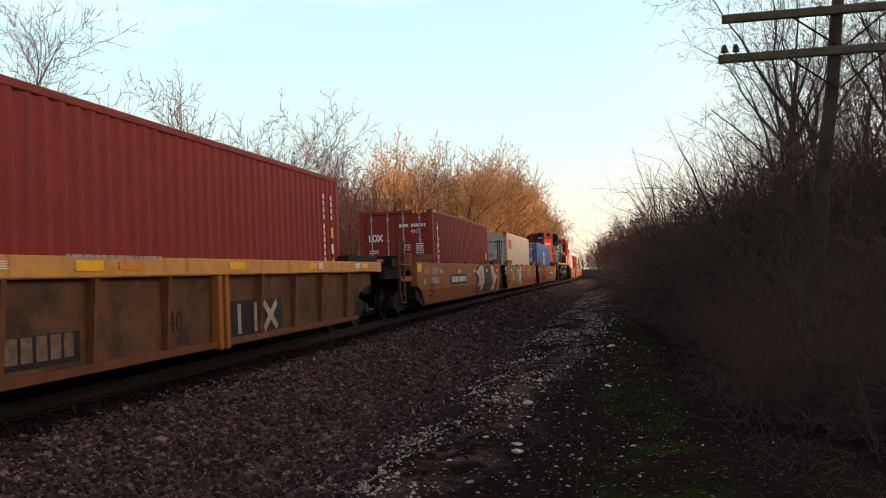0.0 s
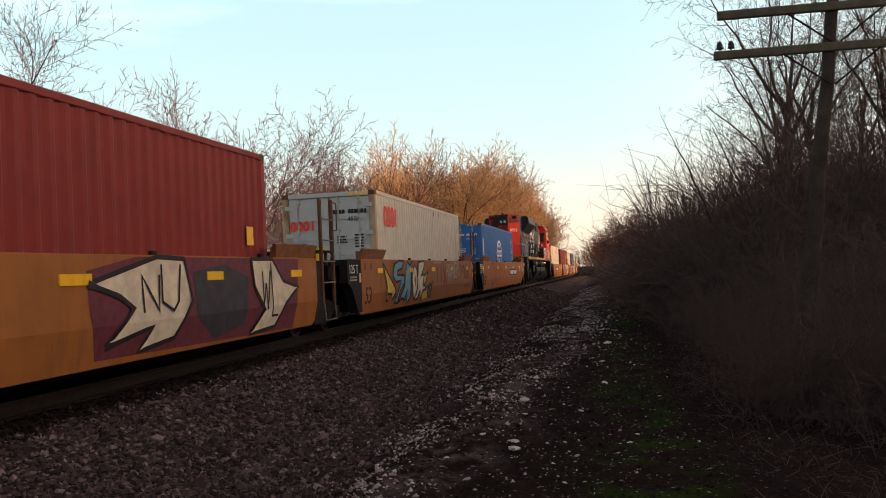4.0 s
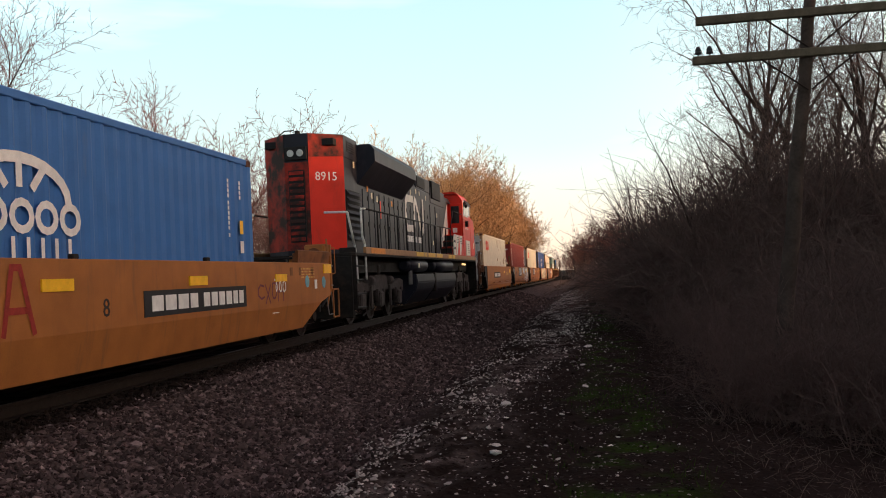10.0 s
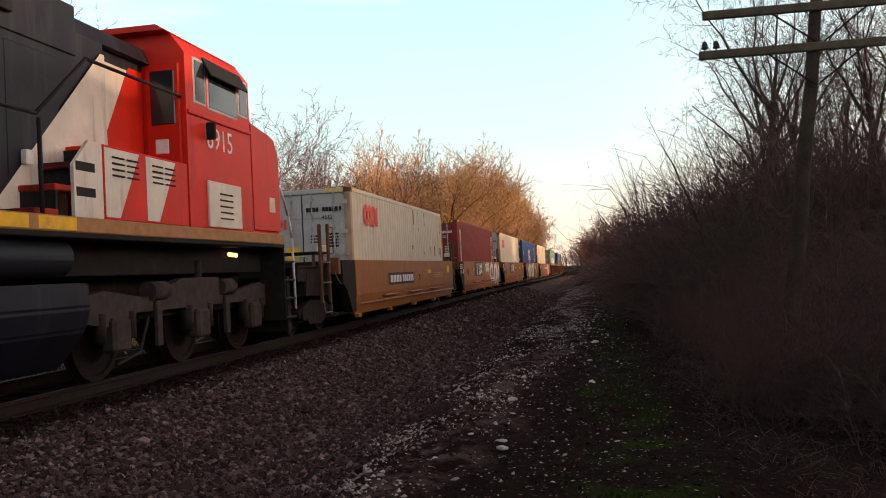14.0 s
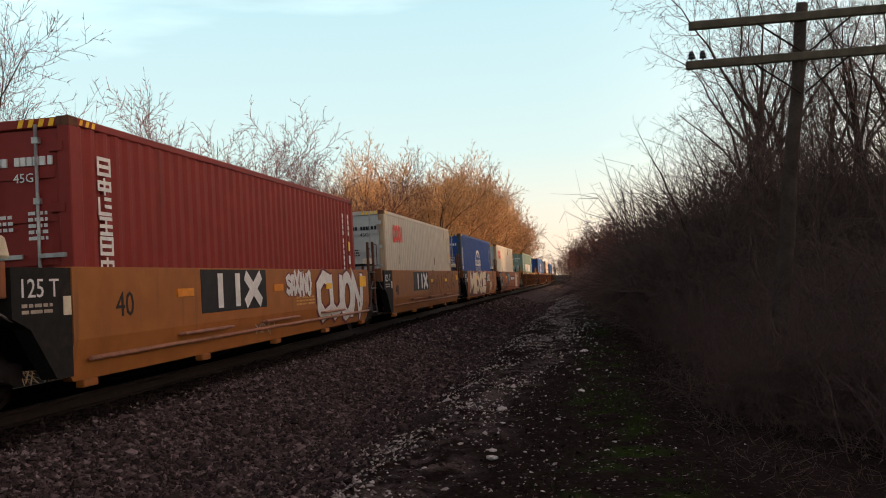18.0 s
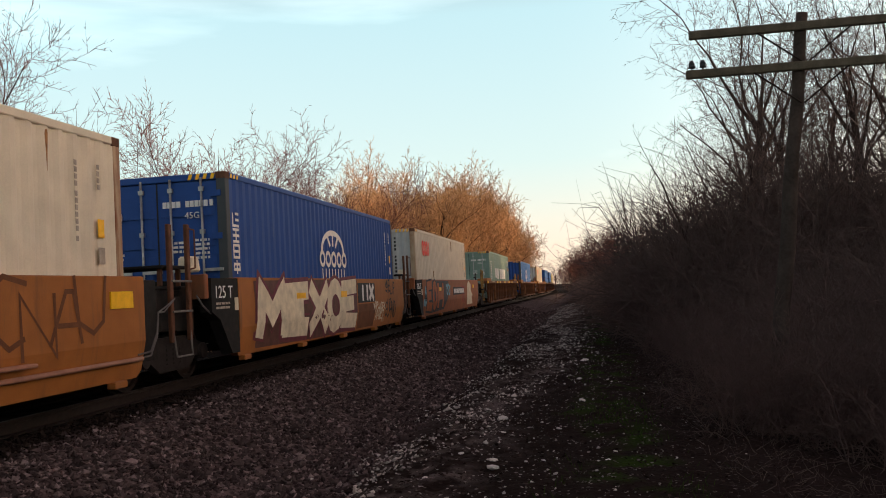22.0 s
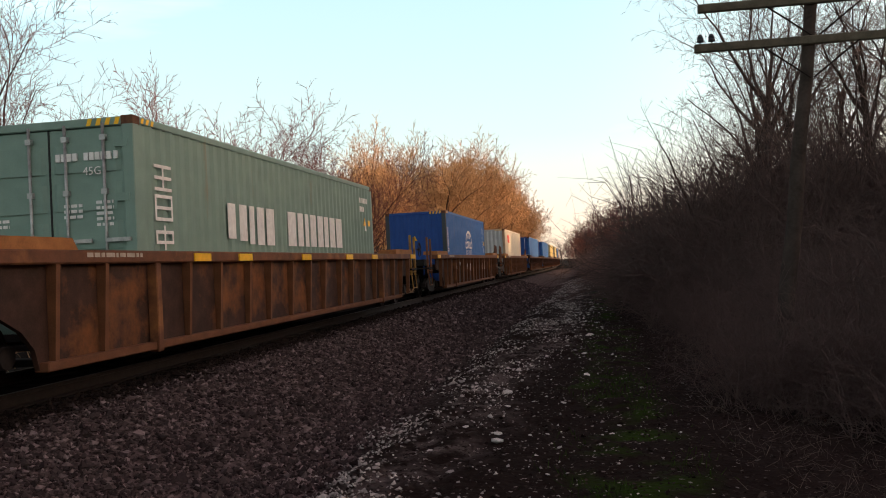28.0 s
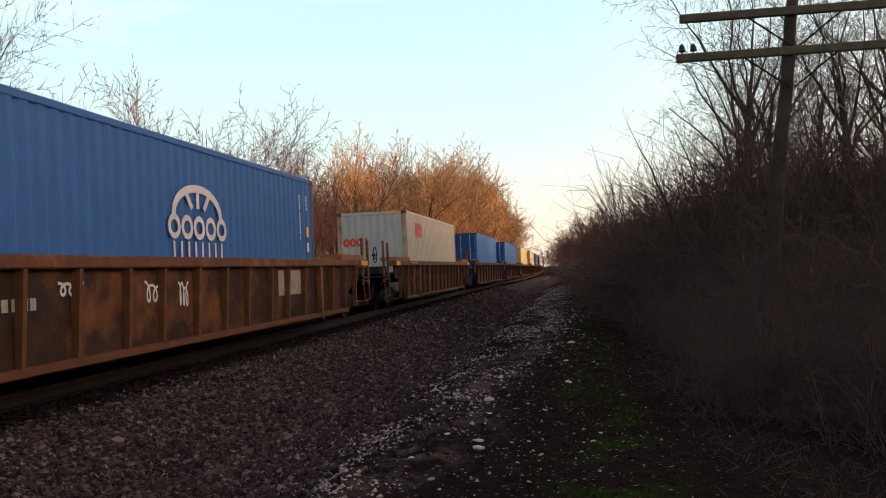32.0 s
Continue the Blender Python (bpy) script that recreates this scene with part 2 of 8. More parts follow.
def ground_material():
    m = bpy.data.materials.new("ground")
    m.use_nodes = True
    t = m.node_tree
    b = t.nodes["Principled BSDF"]
    b.inputs["Roughness"].default_value = 1.0
    b.inputs["Specular IOR Level"].default_value = 0.03
    geo = t.nodes.new("ShaderNodeNewGeometry")
    sep = t.nodes.new("ShaderNodeSeparateXYZ")
    t.links.new(geo.outputs["Position"], sep.inputs[0])

    def noisy(scale, detail=5.0):
        n = t.nodes.new("ShaderNodeTexNoise")
        n.inputs["Scale"].default_value, n.inputs["Detail"].default_value = scale, detail
        t.links.new(geo.outputs["Position"], n.inputs["Vector"])
        return n.outputs[0]

    def calc(op, a, c):
        n = t.nodes.new("ShaderNodeMath")
        n.operation = op
        for i, v in enumerate((a, c)):
            if isinstance(v, (int, float)):
                n.inputs[i].default_value = v
            else:
                t.links.new(v, n.inputs[i])
        return n.outputs[0]

    def span(v, a, c):
        n = t.nodes.new("ShaderNodeMapRange")
        n.inputs[1].default_value, n.inputs[2].default_value = a, c
        t.links.new(v, n.inputs[0])
        return n.outputs[0]

    def blend(f, a, c):
        n = t.nodes.new("ShaderNodeMix")
        n.data_type = "RGBA"
        t.links.new(f, n.inputs[0])
        for i, v in ((6, a), (7, c)):
            if isinstance(v, tuple):
                n.inputs[i].default_value = (*v, 1)
            else:
                t.links.new(v, n.inputs[i])
        return n.outputs[2]

    wob = calc("ADD", sep.outputs[0], calc("MULTIPLY", calc("SUBTRACT", noisy(0.6), 0.5), 1.6))
    cell = t.nodes.new("ShaderNodeTexVoronoi")
    cell.inputs["Scale"].default_value = 17.0
    t.links.new(geo.outputs["Position"], cell.inputs["Vector"])
    bw = t.nodes.new("ShaderNodeSeparateXYZ")
    t.links.new(cell.outputs["Color"], bw.inputs[0])
    stones = blend(bw.outputs[0], (0.048, 0.036, 0.034), (0.185, 0.14, 0.134))
    dirt = blend(noisy(9.0), (0.011, 0.0077, 0.0066), (0.038, 0.0258, 0.0215))
    litter = blend(noisy(14.0), (0.017, 0.0122, 0.0108), (0.056, 0.04, 0.035))
    moss = blend(noisy(20.0), (0.012, 0.019, 0.005), (0.042, 0.085, 0.009))
    grit = blend(noisy(45.0), (0.035, 0.026, 0.024), (0.24, 0.2, 0.185))
    # the shade under the train, painted into the ground along with some grime
    shaded = blend(bw.outputs[0], (0.0045, 0.0033, 0.003), (0.017, 0.012, 0.0105))
    stones = blend(span(wob, -5.6, -5.1), shaded, stones)
    c = blend(span(wob, -2.7, -2.1), stones, dirt)
    # the ridge bears off towards the wood farther on
    bear = calc("SUBTRACT", wob, calc("MULTIPLY", span(sep.outputs[1], 11.0, 18.0), 0.6))
    ridge = calc("MULTIPLY", span(bear, -2.3, -1.8), calc("SUBTRACT", 1.0, span(bear, -1.5, -0.9)))
    c = blend(calc("MULTIPLY", ridge, span(noisy(3.0), 0.42, 0.6)), c, grit)
    green = calc("MULTIPLY", span(wob, -0.35, 0.1), calc("SUBTRACT", 1.0, span(wob, 0.4, 0.8)))
    c = blend(calc("MULTIPLY", green, span(noisy(1.6), 0.47, 0.6)), c, moss)
    c = blend(span(wob, 1.0, 1.8), c, litter)
    fleck = t.nodes.new("ShaderNodeTexVoronoi")
    fleck.inputs["Scale"].default_value = 45.0
    t.links.new(geo.outputs["Position"], fleck.inputs["Vector"])
    fs = t.nodes.new("ShaderNodeSeparateXYZ")
    t.links.new(fleck.outputs["Color"], fs.inputs[0])
    side = calc("MULTIPLY", span(wob, -2.6, -2.2), calc("SUBTRACT", 1.0, span(wob, 0.2, 2.0)))
    c = blend(calc("MULTIPLY", side, span(fs.outputs[0], 0.972, 0.995)), c, (0.42, 0.37, 0.34))
    t.links.new(c, b.inputs["Base Color"])
    bp = t.nodes.new("ShaderNodeBump")
    bp.inputs["Strength"].default_value, bp.inputs["Distance"].default_value = 0.6, 0.03
    t.links.new(calc("ADD", cell.outputs["Distance"], noisy(25.0)), bp.inputs["Height"])
    t.links.new(bp.outputs[0], b.inputs["Normal"])
    return m


def build_ground():
    ds = [-1500, -400, -150, -60, -30, -18, -12, -8, -5.5, -4.4, -3.6, -2.7, -1.9, -1.3, -1.0, 0, 1.0, 1.3, 1.6, 1.9]
    ds += [2.2 + 0.2 * i for i in range(7)] + [3.6 + 0.1 * i for i in range(56)] + [9.2 + 0.2 * i for i in range(10)] + [11.5, 12.5, 14, 16, 19, 24, 32, 45, 52, 60, 68, 76, 88, 110, 150, 400, 1500]
    ys = [-1500, -400, -120, -50, -20, -8] + [-4 + 0.4 * i for i in range(20)] + [4 + 0.15 * i for i in range(107)] + [20.05 + 0.4 * i for i in range(30)] + [32 + 2.0 * i for i in range(30)] + [95 + 10 * i for i in range(30)] + [450, 600, 1000, 2500]
    verts = [(track_x(min(y, 400)) + d, y, ground_z(track_x(min(y, 400)) + d, min(y, 400))) for y in ys for d in ds]
    n = len(ds)
    faces = [(j * n + i, j * n + i + 1, (j + 1) * n + i + 1, (j + 1) * n + i) for j in range(len(ys) - 1) for i in range(n - 1)]
    ob = raw("ground", verts, faces, ground_material(), smooth=True)
    return tagged(ob, "dark trackside dirt with gravel, moss and leaf litter", "ground", kind="structure")


def pebble(rng, size, flat=0.75):
    """An angular stone: a jittered eight-sided lump."""
    v = np.array([(1, 0, 0), (-1, 0, 0), (0, 1, 0), (0, -1, 0), (0, 0, 1), (0, 0, -1)], float)
    v = v + rng.uniform(-0.45, 0.45, (6, 3))
    v *= size * rng.uniform(0.75, 1.25, 3) * (1, 1, flat)
    a = rng.uniform(0, 6.28)
    r = np.array([(math.cos(a), -math.sin(a), 0), (math.sin(a), math.cos(a), 0), (0, 0, 1)])
    return v @ r.T


PEBBLE_F = [(0, 2, 4), (2, 1, 4), (1, 3, 4), (3, 0, 4), (2, 0, 5), (1, 2, 5), (3, 1, 5), (0, 3, 5)]


def strew(name, count, place, size, material, seed, parent=None, patchy=False):
    rng = np.random.default_rng(seed)
    verts, faces = [], []
    for _ in range(count):
        x, y = place(rng)
        if patchy and noise.noise((x * 1.1, y * 0.45, 7.0)) < rng.uniform(-0.35, 0.3):
            continue
        s = size * math.exp(rng.normal(0, 0.35)) * (1.0 if y < 22 else 1.4)
        z = ground_z(x, y) + s * 0.25
        base = len(verts)
        verts += (pebble(rng, s) + (x, y, z)).tolist()
        faces += [(a + base, b + base, c + base) for a, b, c in PEBBLE_F]
    return raw(name, verts, faces, material, parent)


ground = build_ground()
M_BALLAST = island_mat("ballast_stone", (0.026, 0.019, 0.0185), (0.22, 0.172, 0.17))
M_BALLAST.node_tree.nodes["Color Ramp"].color_ramp.elements[1].color = (0.31, 0.24, 0.23, 1)
M_BALLAST.node_tree.nodes["Color Ramp"].color_ramp.elements.new(0.8).color = (0.105, 0.077, 0.074, 1)
M_GRAVEL = island_mat("pale_gravel", (0.045, 0.034, 0.031), (0.74, 0.675, 0.625))
M_ROCK = mat("pale_limestone", (0.68, 0.64, 0.6), 0.9, scale=12, vary=0.35, random_tint=0.4)


def far_y(rng, a, b, k=1.8):
    return a + (b - a) * rng.uniform() ** k


def on_ballast(rng):
    y = far_y(rng, 4.5, 60)
    return track_x(y) + 1.55 + 3.1 * rng.uniform() ** 0.9 + rng.normal(0, 0.1), y


def on_ridge(rng):
    y = far_y(rng, 5, 70, 1.6)
    far = min(1.0, max(0.0, (y - 11.0) / 7.0))
    return track_x(y) + 5.0 + 0.6 * far + rng.normal(0.0, 0.4 + 0.15 * far), y


def on_path(rng):
    y = far_y(rng, 5, 40, 1.6)
    return rng.normal(-0.75, 0.75), y


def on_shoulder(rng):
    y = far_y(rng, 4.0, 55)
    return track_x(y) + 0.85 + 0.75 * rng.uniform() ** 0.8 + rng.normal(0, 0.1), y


# grimy stones beside the rails, darkened further to stand for the train's shade
M_SHADED = island_mat("oil_stained_stone", (0.007, 0.005, 0.0044), (0.034, 0.024, 0.02))
tagged(strew("stained_ballast", 10000, on_shoulder, 0.0215, M_SHADED, 4), "ballast beside the rails, coloured dark for the train's shade and grime", "ballast", kind="stuff")
tagged(strew("ballast", 62000, on_ballast, 0.0215, M_BALLAST, 1), "crushed grey-brown stone ballast beside the rails", "ballast", kind="stuff")
tagged(strew("gravel", 22000, on_ridge, 0.0145, M_GRAVEL, 2, None, True), "pale loose gravel along a low ridge", "gravel", kind="stuff")
tagged(strew("loose_pebbles", 1500, on_path, 0.0105, M_GRAVEL, 3, None, True), "scattered pale pebbles on dark dirt", "pebbles", kind="stuff")


def stone_pieces():
    """The larger pale stones that lie about singly, on a few shared meshes."""
    rng = np.random.default_rng(5)
    kinds = []
    for _ in range(6):
        bm = BM()
        bmesh.ops.create_icosphere(bm, subdivisions=1, radius=1.0)
        stretch = rng.uniform(0.6, 1.2, 3) * (1, 0.75, 0.3)
        for v in bm.verts:
            v.co = Vector(v.co[i] * stretch[i] * rng.uniform(0.8, 1.15) for i in range(3))
        me = bpy.data.meshes.new("stone")
        bm.to_mesh(me)
        bm.free()
        me.materials.append(M_ROCK)
        kinds.append(me)
    named = [(-2.33, 14.43, 0.05), (-1.15, 10.88, 0.085), (-0.22, 18.94, 0.11), (-2.42, 9.51, 0.05)]
    spots = named + [(rng.normal(-0.7, 0.8), far_y(rng, 5.5, 30, 1.4), 0.021 * math.exp(rng.normal(0, 0.5))) for _ in range(230)]
    for i, (x, y, s) in enumerate(spots):
        ob = new("stone", kinds[i % 6])
        ob.parent = ground
        ob.matrix_local = pose(x, y, ground_z(x, y) + 0.2 * s, rng.uniform(-12, 12), rng.uniform(-12, 12), rng.uniform(0, 360)) @ Matrix.Scale(s, 4)


stone_pieces()


def leaf_litter():
    """Fallen leaves, bark chips and clods: small curled flakes of many browns."""
    rng = np.random.default_rng(8)
    verts, faces = [], []
    for _ in range(36000):
        y = 4.2 + 24 * rng.uniform() ** 1.7
        x = -2.0 + 9.0 * rng.uniform() ** 1.15
        s = 0.012 * math.exp(rng.normal(0, 0.4)) * (1 + 0.03 * y)
        a, lift = rng.uniform(0, 6.28), rng.normal(0, 0.35, 3)
        c, n = math.cos(a) * s, math.sin(a) * s
        z = ground_z(x, y) + 0.006
        b = len(verts)
        verts += [(x + c, y + n, z + lift[0] * s), (x - n * 0.6, y + c * 0.6, z + abs(lift[1]) * s), (x - c, y - n, z + lift[2] * s), (x + n * 0.6, y - c * 0.6, z)]
        faces += [(b, b + 1, b + 2), (b, b + 2, b + 3)]
    m = island_mat("fallen_leaves", (0.014, 0.0098, 0.0085), (0.075, 0.053, 0.045))
    m.node_tree.nodes["Color Ramp"].color_ramp.elements.new(0.6).color = (0.028, 0.0195, 0.0165, 1)
    tagged(raw("leaf_litter", verts, faces, m), "dark fallen leaves and bark chips on the soil", "leaf litter", kind="stuff")


leaf_litter()

# ---- rails and ties
M_RAIL = mat("rusty_rail", (0.022, 0.014, 0.011), 0.7, 0.2, scale=9, vary=0.4)
M_TREAD = mat("worn_rail_head", (0.09, 0.075, 0.07), 0.55, 1.0, scale=20, vary=0.2)
M_TIE = mat("creosoted_timber", (0.011, 0.0082, 0.007), 0.9, scale=5, vary=0.5, bump=0.4, random_tint=0.3)


def build_rail(side):
    ys = [-80, -40, -10, 0, 10, 20, 40, 60, 80] + list(range(90, 420, 10))
    web = [(-0.07, -0.17), (0.07, -0.17), (0.07, -0.155), (0.012, -0.14), (0.012, -0.045), (0.036, -0.035), (0.036, -0.002), (-0.036, -0.002), (-0.036, -0.035), (-0.012, -0.045), (-0.012, -0.14), (-0.07, -0.155)]
    rail = None
    for name, ring, material in (("rail", web, M_RAIL), ("rail_head", [(-0.03, -0.004), (0.03, -0.004), (0.024, 0.002), (-0.024, 0.002)], M_TREAD)):
        verts = [(track_x(y) + side * 0.753 + p, y, track_z(y) + q) for y in ys for p, q in ring]
        n = len(ring)
        faces = [(j * n + i, j * n + (i + 1) % n, (j + 1) * n + (i + 1) % n, (j + 1) * n + i) for j in range(len(ys) - 1) for i in range(n)]
        ob = raw(name, verts, faces, material, rail)
        rail = rail or ob
    return tagged(rail, "rusty steel rail with a worn bright head", "rail", "rails", "structure")


for side in (-1, 1):
    build_rail(side)


def edged_box(*a, w=0.012):
    bm = BM()
    box(bm, *a)
    return edged(bm, w)


def build_ties():
    bm = edged_box(-1.3, 1.3, -0.115, 0.115, -0.34, -0.172)
    first = part("tie", bm, M_TIE, ground)
    first.matrix_local = pose(track_x(-6), -6, 0)
    for i in range(1, 130):
        y = -6 + 0.55 * i
        o = new("tie", first.data)
        o.parent = ground
        o.matrix_local = pose(track_x(y), y, track_z(y), 0, 0, random.uniform(-1, 1))


build_ties()

# ---- bare trees: a tapered trunk with limbs, and a crown of thin twigs
M_BARK = mat("grey_brown_bark", (0.065, 0.045, 0.039), 0.95, scale=7, vary=0.45, bump=0.5, random_tint=0.25)
M_TWIG = mat("bare_twigs", (0.15, 0.105, 0.09), 0.9, scale=2, vary=0.3, bump=0, random_tint=0.2)
# the orange of the low sun is put into this twig colour
M_SUN_TWIG = mat("budding_twigs", (0.52, 0.335, 0.185), 0.9, scale=2, vary=0.35, bump=0, random_tint=0.2)
# bare twigs with the evening sun's rosy tint mixed into their colour
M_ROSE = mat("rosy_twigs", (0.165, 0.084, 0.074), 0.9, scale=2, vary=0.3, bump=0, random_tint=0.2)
# thicket stems farther off: sunlight and haze painted in as a paler brown
M_FAR_SCRUB = mat("brown_scrub_stems", (0.21, 0.135, 0.112), 0.95, scale=3, vary=0.5, bump=0)
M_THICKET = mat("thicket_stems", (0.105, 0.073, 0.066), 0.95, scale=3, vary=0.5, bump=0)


def limbs_round(rng, count, spread, size, low=0.3):
    """Main limbs: (place along the trunk, azimuth, angle from upright, length)."""
    turn = rng.uniform(0, 360)
    return [(low + (1 - low) * (k + rng.uniform()) / count, turn + 137.5 * k + rng.uniform(-25, 25), rng.uniform(*spread), size * rng.uniform(0.75, 1.15)) for k in range(count)]


def grow(seed, height, radius, mains, lean=(0.0, 0.0), dense=(2.0, 3.0, 3.6), shares=(0.46, 0.42, 0.5), thin=0.006, wob=0.16, lift=0.12, droop=0.0):
    """Segments (p0, p1, r0, r1, level) of a tree with that length of trunk and main limbs. dense: side shoots a metre, level by level;
    shares: their length as a share of the shoot that bears them."""
    rng = np.random.default_rng(seed)
    out = []
    up = np.array((0.0, 0.0, 1.0))

    def shoot(p, d, length, r, level):
        n = max(2, round(length / (0.7, 0.45, 0.34, 0.26, 0.2)[level]))
        step = length / n
        turn = rng.uniform(0, 6.28)
        for i in range(n):
            u = (i + 1) / n
            d = d + rng.normal(0, wob, 3) * math.sqrt(step) * (1.0 + 0.12 * level) + up * step * (lift - (droop * (1 - u) if level == 1 else 0.0))
            d /= np.linalg.norm(d)
            q = p + d * step
            last = i == n - 1
            r2 = max(thin * 0.6, r * (1 - 2.0 / (n + 1.0)))
            out.append((p, q, r, 0.0 if last and level > 2 else r2, level))
            if 0 < level <= len(dense) and (u > 0.25 or level > 1):
                for _ in range(int(dense[level - 1] * step + rng.uniform())):
                    turn += 2.4
                    side = np.cross(d, (math.cos(turn), math.sin(turn), 0.3))
                    side /= np.linalg.norm(side) + 1e-9
                    a = rng.uniform(0.5, 1.0)
                    f = length * shares[level - 1] * (1.1 - 0.5 * u) * rng.uniform(0.7, 1.2)
                    if f > 0.12:
                        shoot(p + (q - p) * rng.uniform(), d * math.cos(a) + side * math.sin(a), f, max(thin, r2 * 0.6), level + 1)
            p, r = q, r2
        return p, d, r

    # the trunk, then its main limbs
    d = np.array((lean[0], lean[1], 1.0))
    d /= np.linalg.norm(d)
    n = 7
    axis = [np.zeros(3)]
    for i in range(n):
        d = d + rng.normal(0, 0.05, 3)
        d /= np.linalg.norm(d)
        axis.append(axis[-1] + d * height / n)
        out.append((axis[-2], axis[-1], radius * (1 - 0.5 * i / n) * (1.25 if i == 0 else 1.0), radius * (1 - 0.5 * (i + 1) / n), 0))
    for f, az, tip, length in mains:
        k = min(n - 1, int(f * n))
        p = axis[k] + (axis[k + 1] - axis[k]) * (f * n - k)
        a, b = radians(az), radians(tip)
        shoot(p, np.array((math.cos(a) * math.sin(b), math.sin(a) * math.sin(b), math.cos(b))), length, max(thin * 2, radius * (0.85 - 0.4 * f) * min(1.0, length / (height + 0.01) + 0.2)), 1)
    shoot(axis[-1], d, height * 0.5, radius * 0.5, 1)
    return out


def tubes(segs, sides=3):
    """Tapered tubes; a segment that ends in a point closes to it."""
    p0, p1 = np.array([s[0] for s in segs]), np.array([s[1] for s in segs])
    r0, r1 = np.array([s[2] for s in segs]), np.array([s[3] for s in segs])
    d = p1 - p0
    d /= np.linalg.norm(d, axis=1)[:, None] + 1e-9
    ref = np.where(np.abs(d[:, 2:3]) > 0.8, [[1.0, 0, 0]], [[0, 0, 1.0]])
    u = np.cross(d, ref)
    u /= np.linalg.norm(u, axis=1)[:, None] + 1e-9
    w = np.cross(d, u)
    ang = np.arange(sides) * 2 * math.pi / sides
    ring = u[:, None] * np.cos(ang)[None, :, None] + w[:, None] * np.sin(ang)[None, :, None]
    verts, faces, base = [], [], 0
    for pick in (r1 > 0, r1 <= 0):
        k = int(pick.sum())
        if not k:
            continue
        lo = p0[pick][:, None] + ring[pick] * r0[pick][:, None, None]
        if r1[pick].max() > 0:
            v = np.concatenate([lo, p1[pick][:, None] + ring[pick] * r1[pick][:, None, None]], 1)
            shape = [[i, (i + 1) % sides, sides + (i + 1) % sides, sides + i] for i in range(sides)]
        else:
            v = np.concatenate([lo, p1[pick][:, None]], 1)
            shape = [[i, (i + 1) % sides, sides] for i in range(sides)]
        at = np.arange(k) * v.shape[1] + base
        for f in shape:
            faces += (at[:, None] + np.array(f)).tolist()
        verts.append(v.reshape(-1, 3))
        base += k * v.shape[1]
    return np.concatenate(verts), faces


def tree_kind(segs, twig=M_TWIG, label="", cut=2, bark=M_BARK):
    tree = new("tree")
    v, f = tubes([s for s in segs if s[4] < cut], 7)
    raw("trunk", v.tolist(), f, bark, tree, smooth=True)
    v, f = tubes([s for s in segs if s[4] >= cut], 3)
    raw("crown", v.tolist(), f, twig, tree)
    return tagged(tree, label, "tree")


def stand(kind, x, y, scale=1.0, turn=0.0, label="", group=""):
    ob = copy_thing(kind, pose(x, y, ground_z(x, y, False) - 0.1, 0, 0, turn) @ Matrix.Scale(scale, 4))
    ob.scale = (scale,) * 3
    if label:
        ob["label"] = label
    if group:
        ob["group"] = group
    return ob


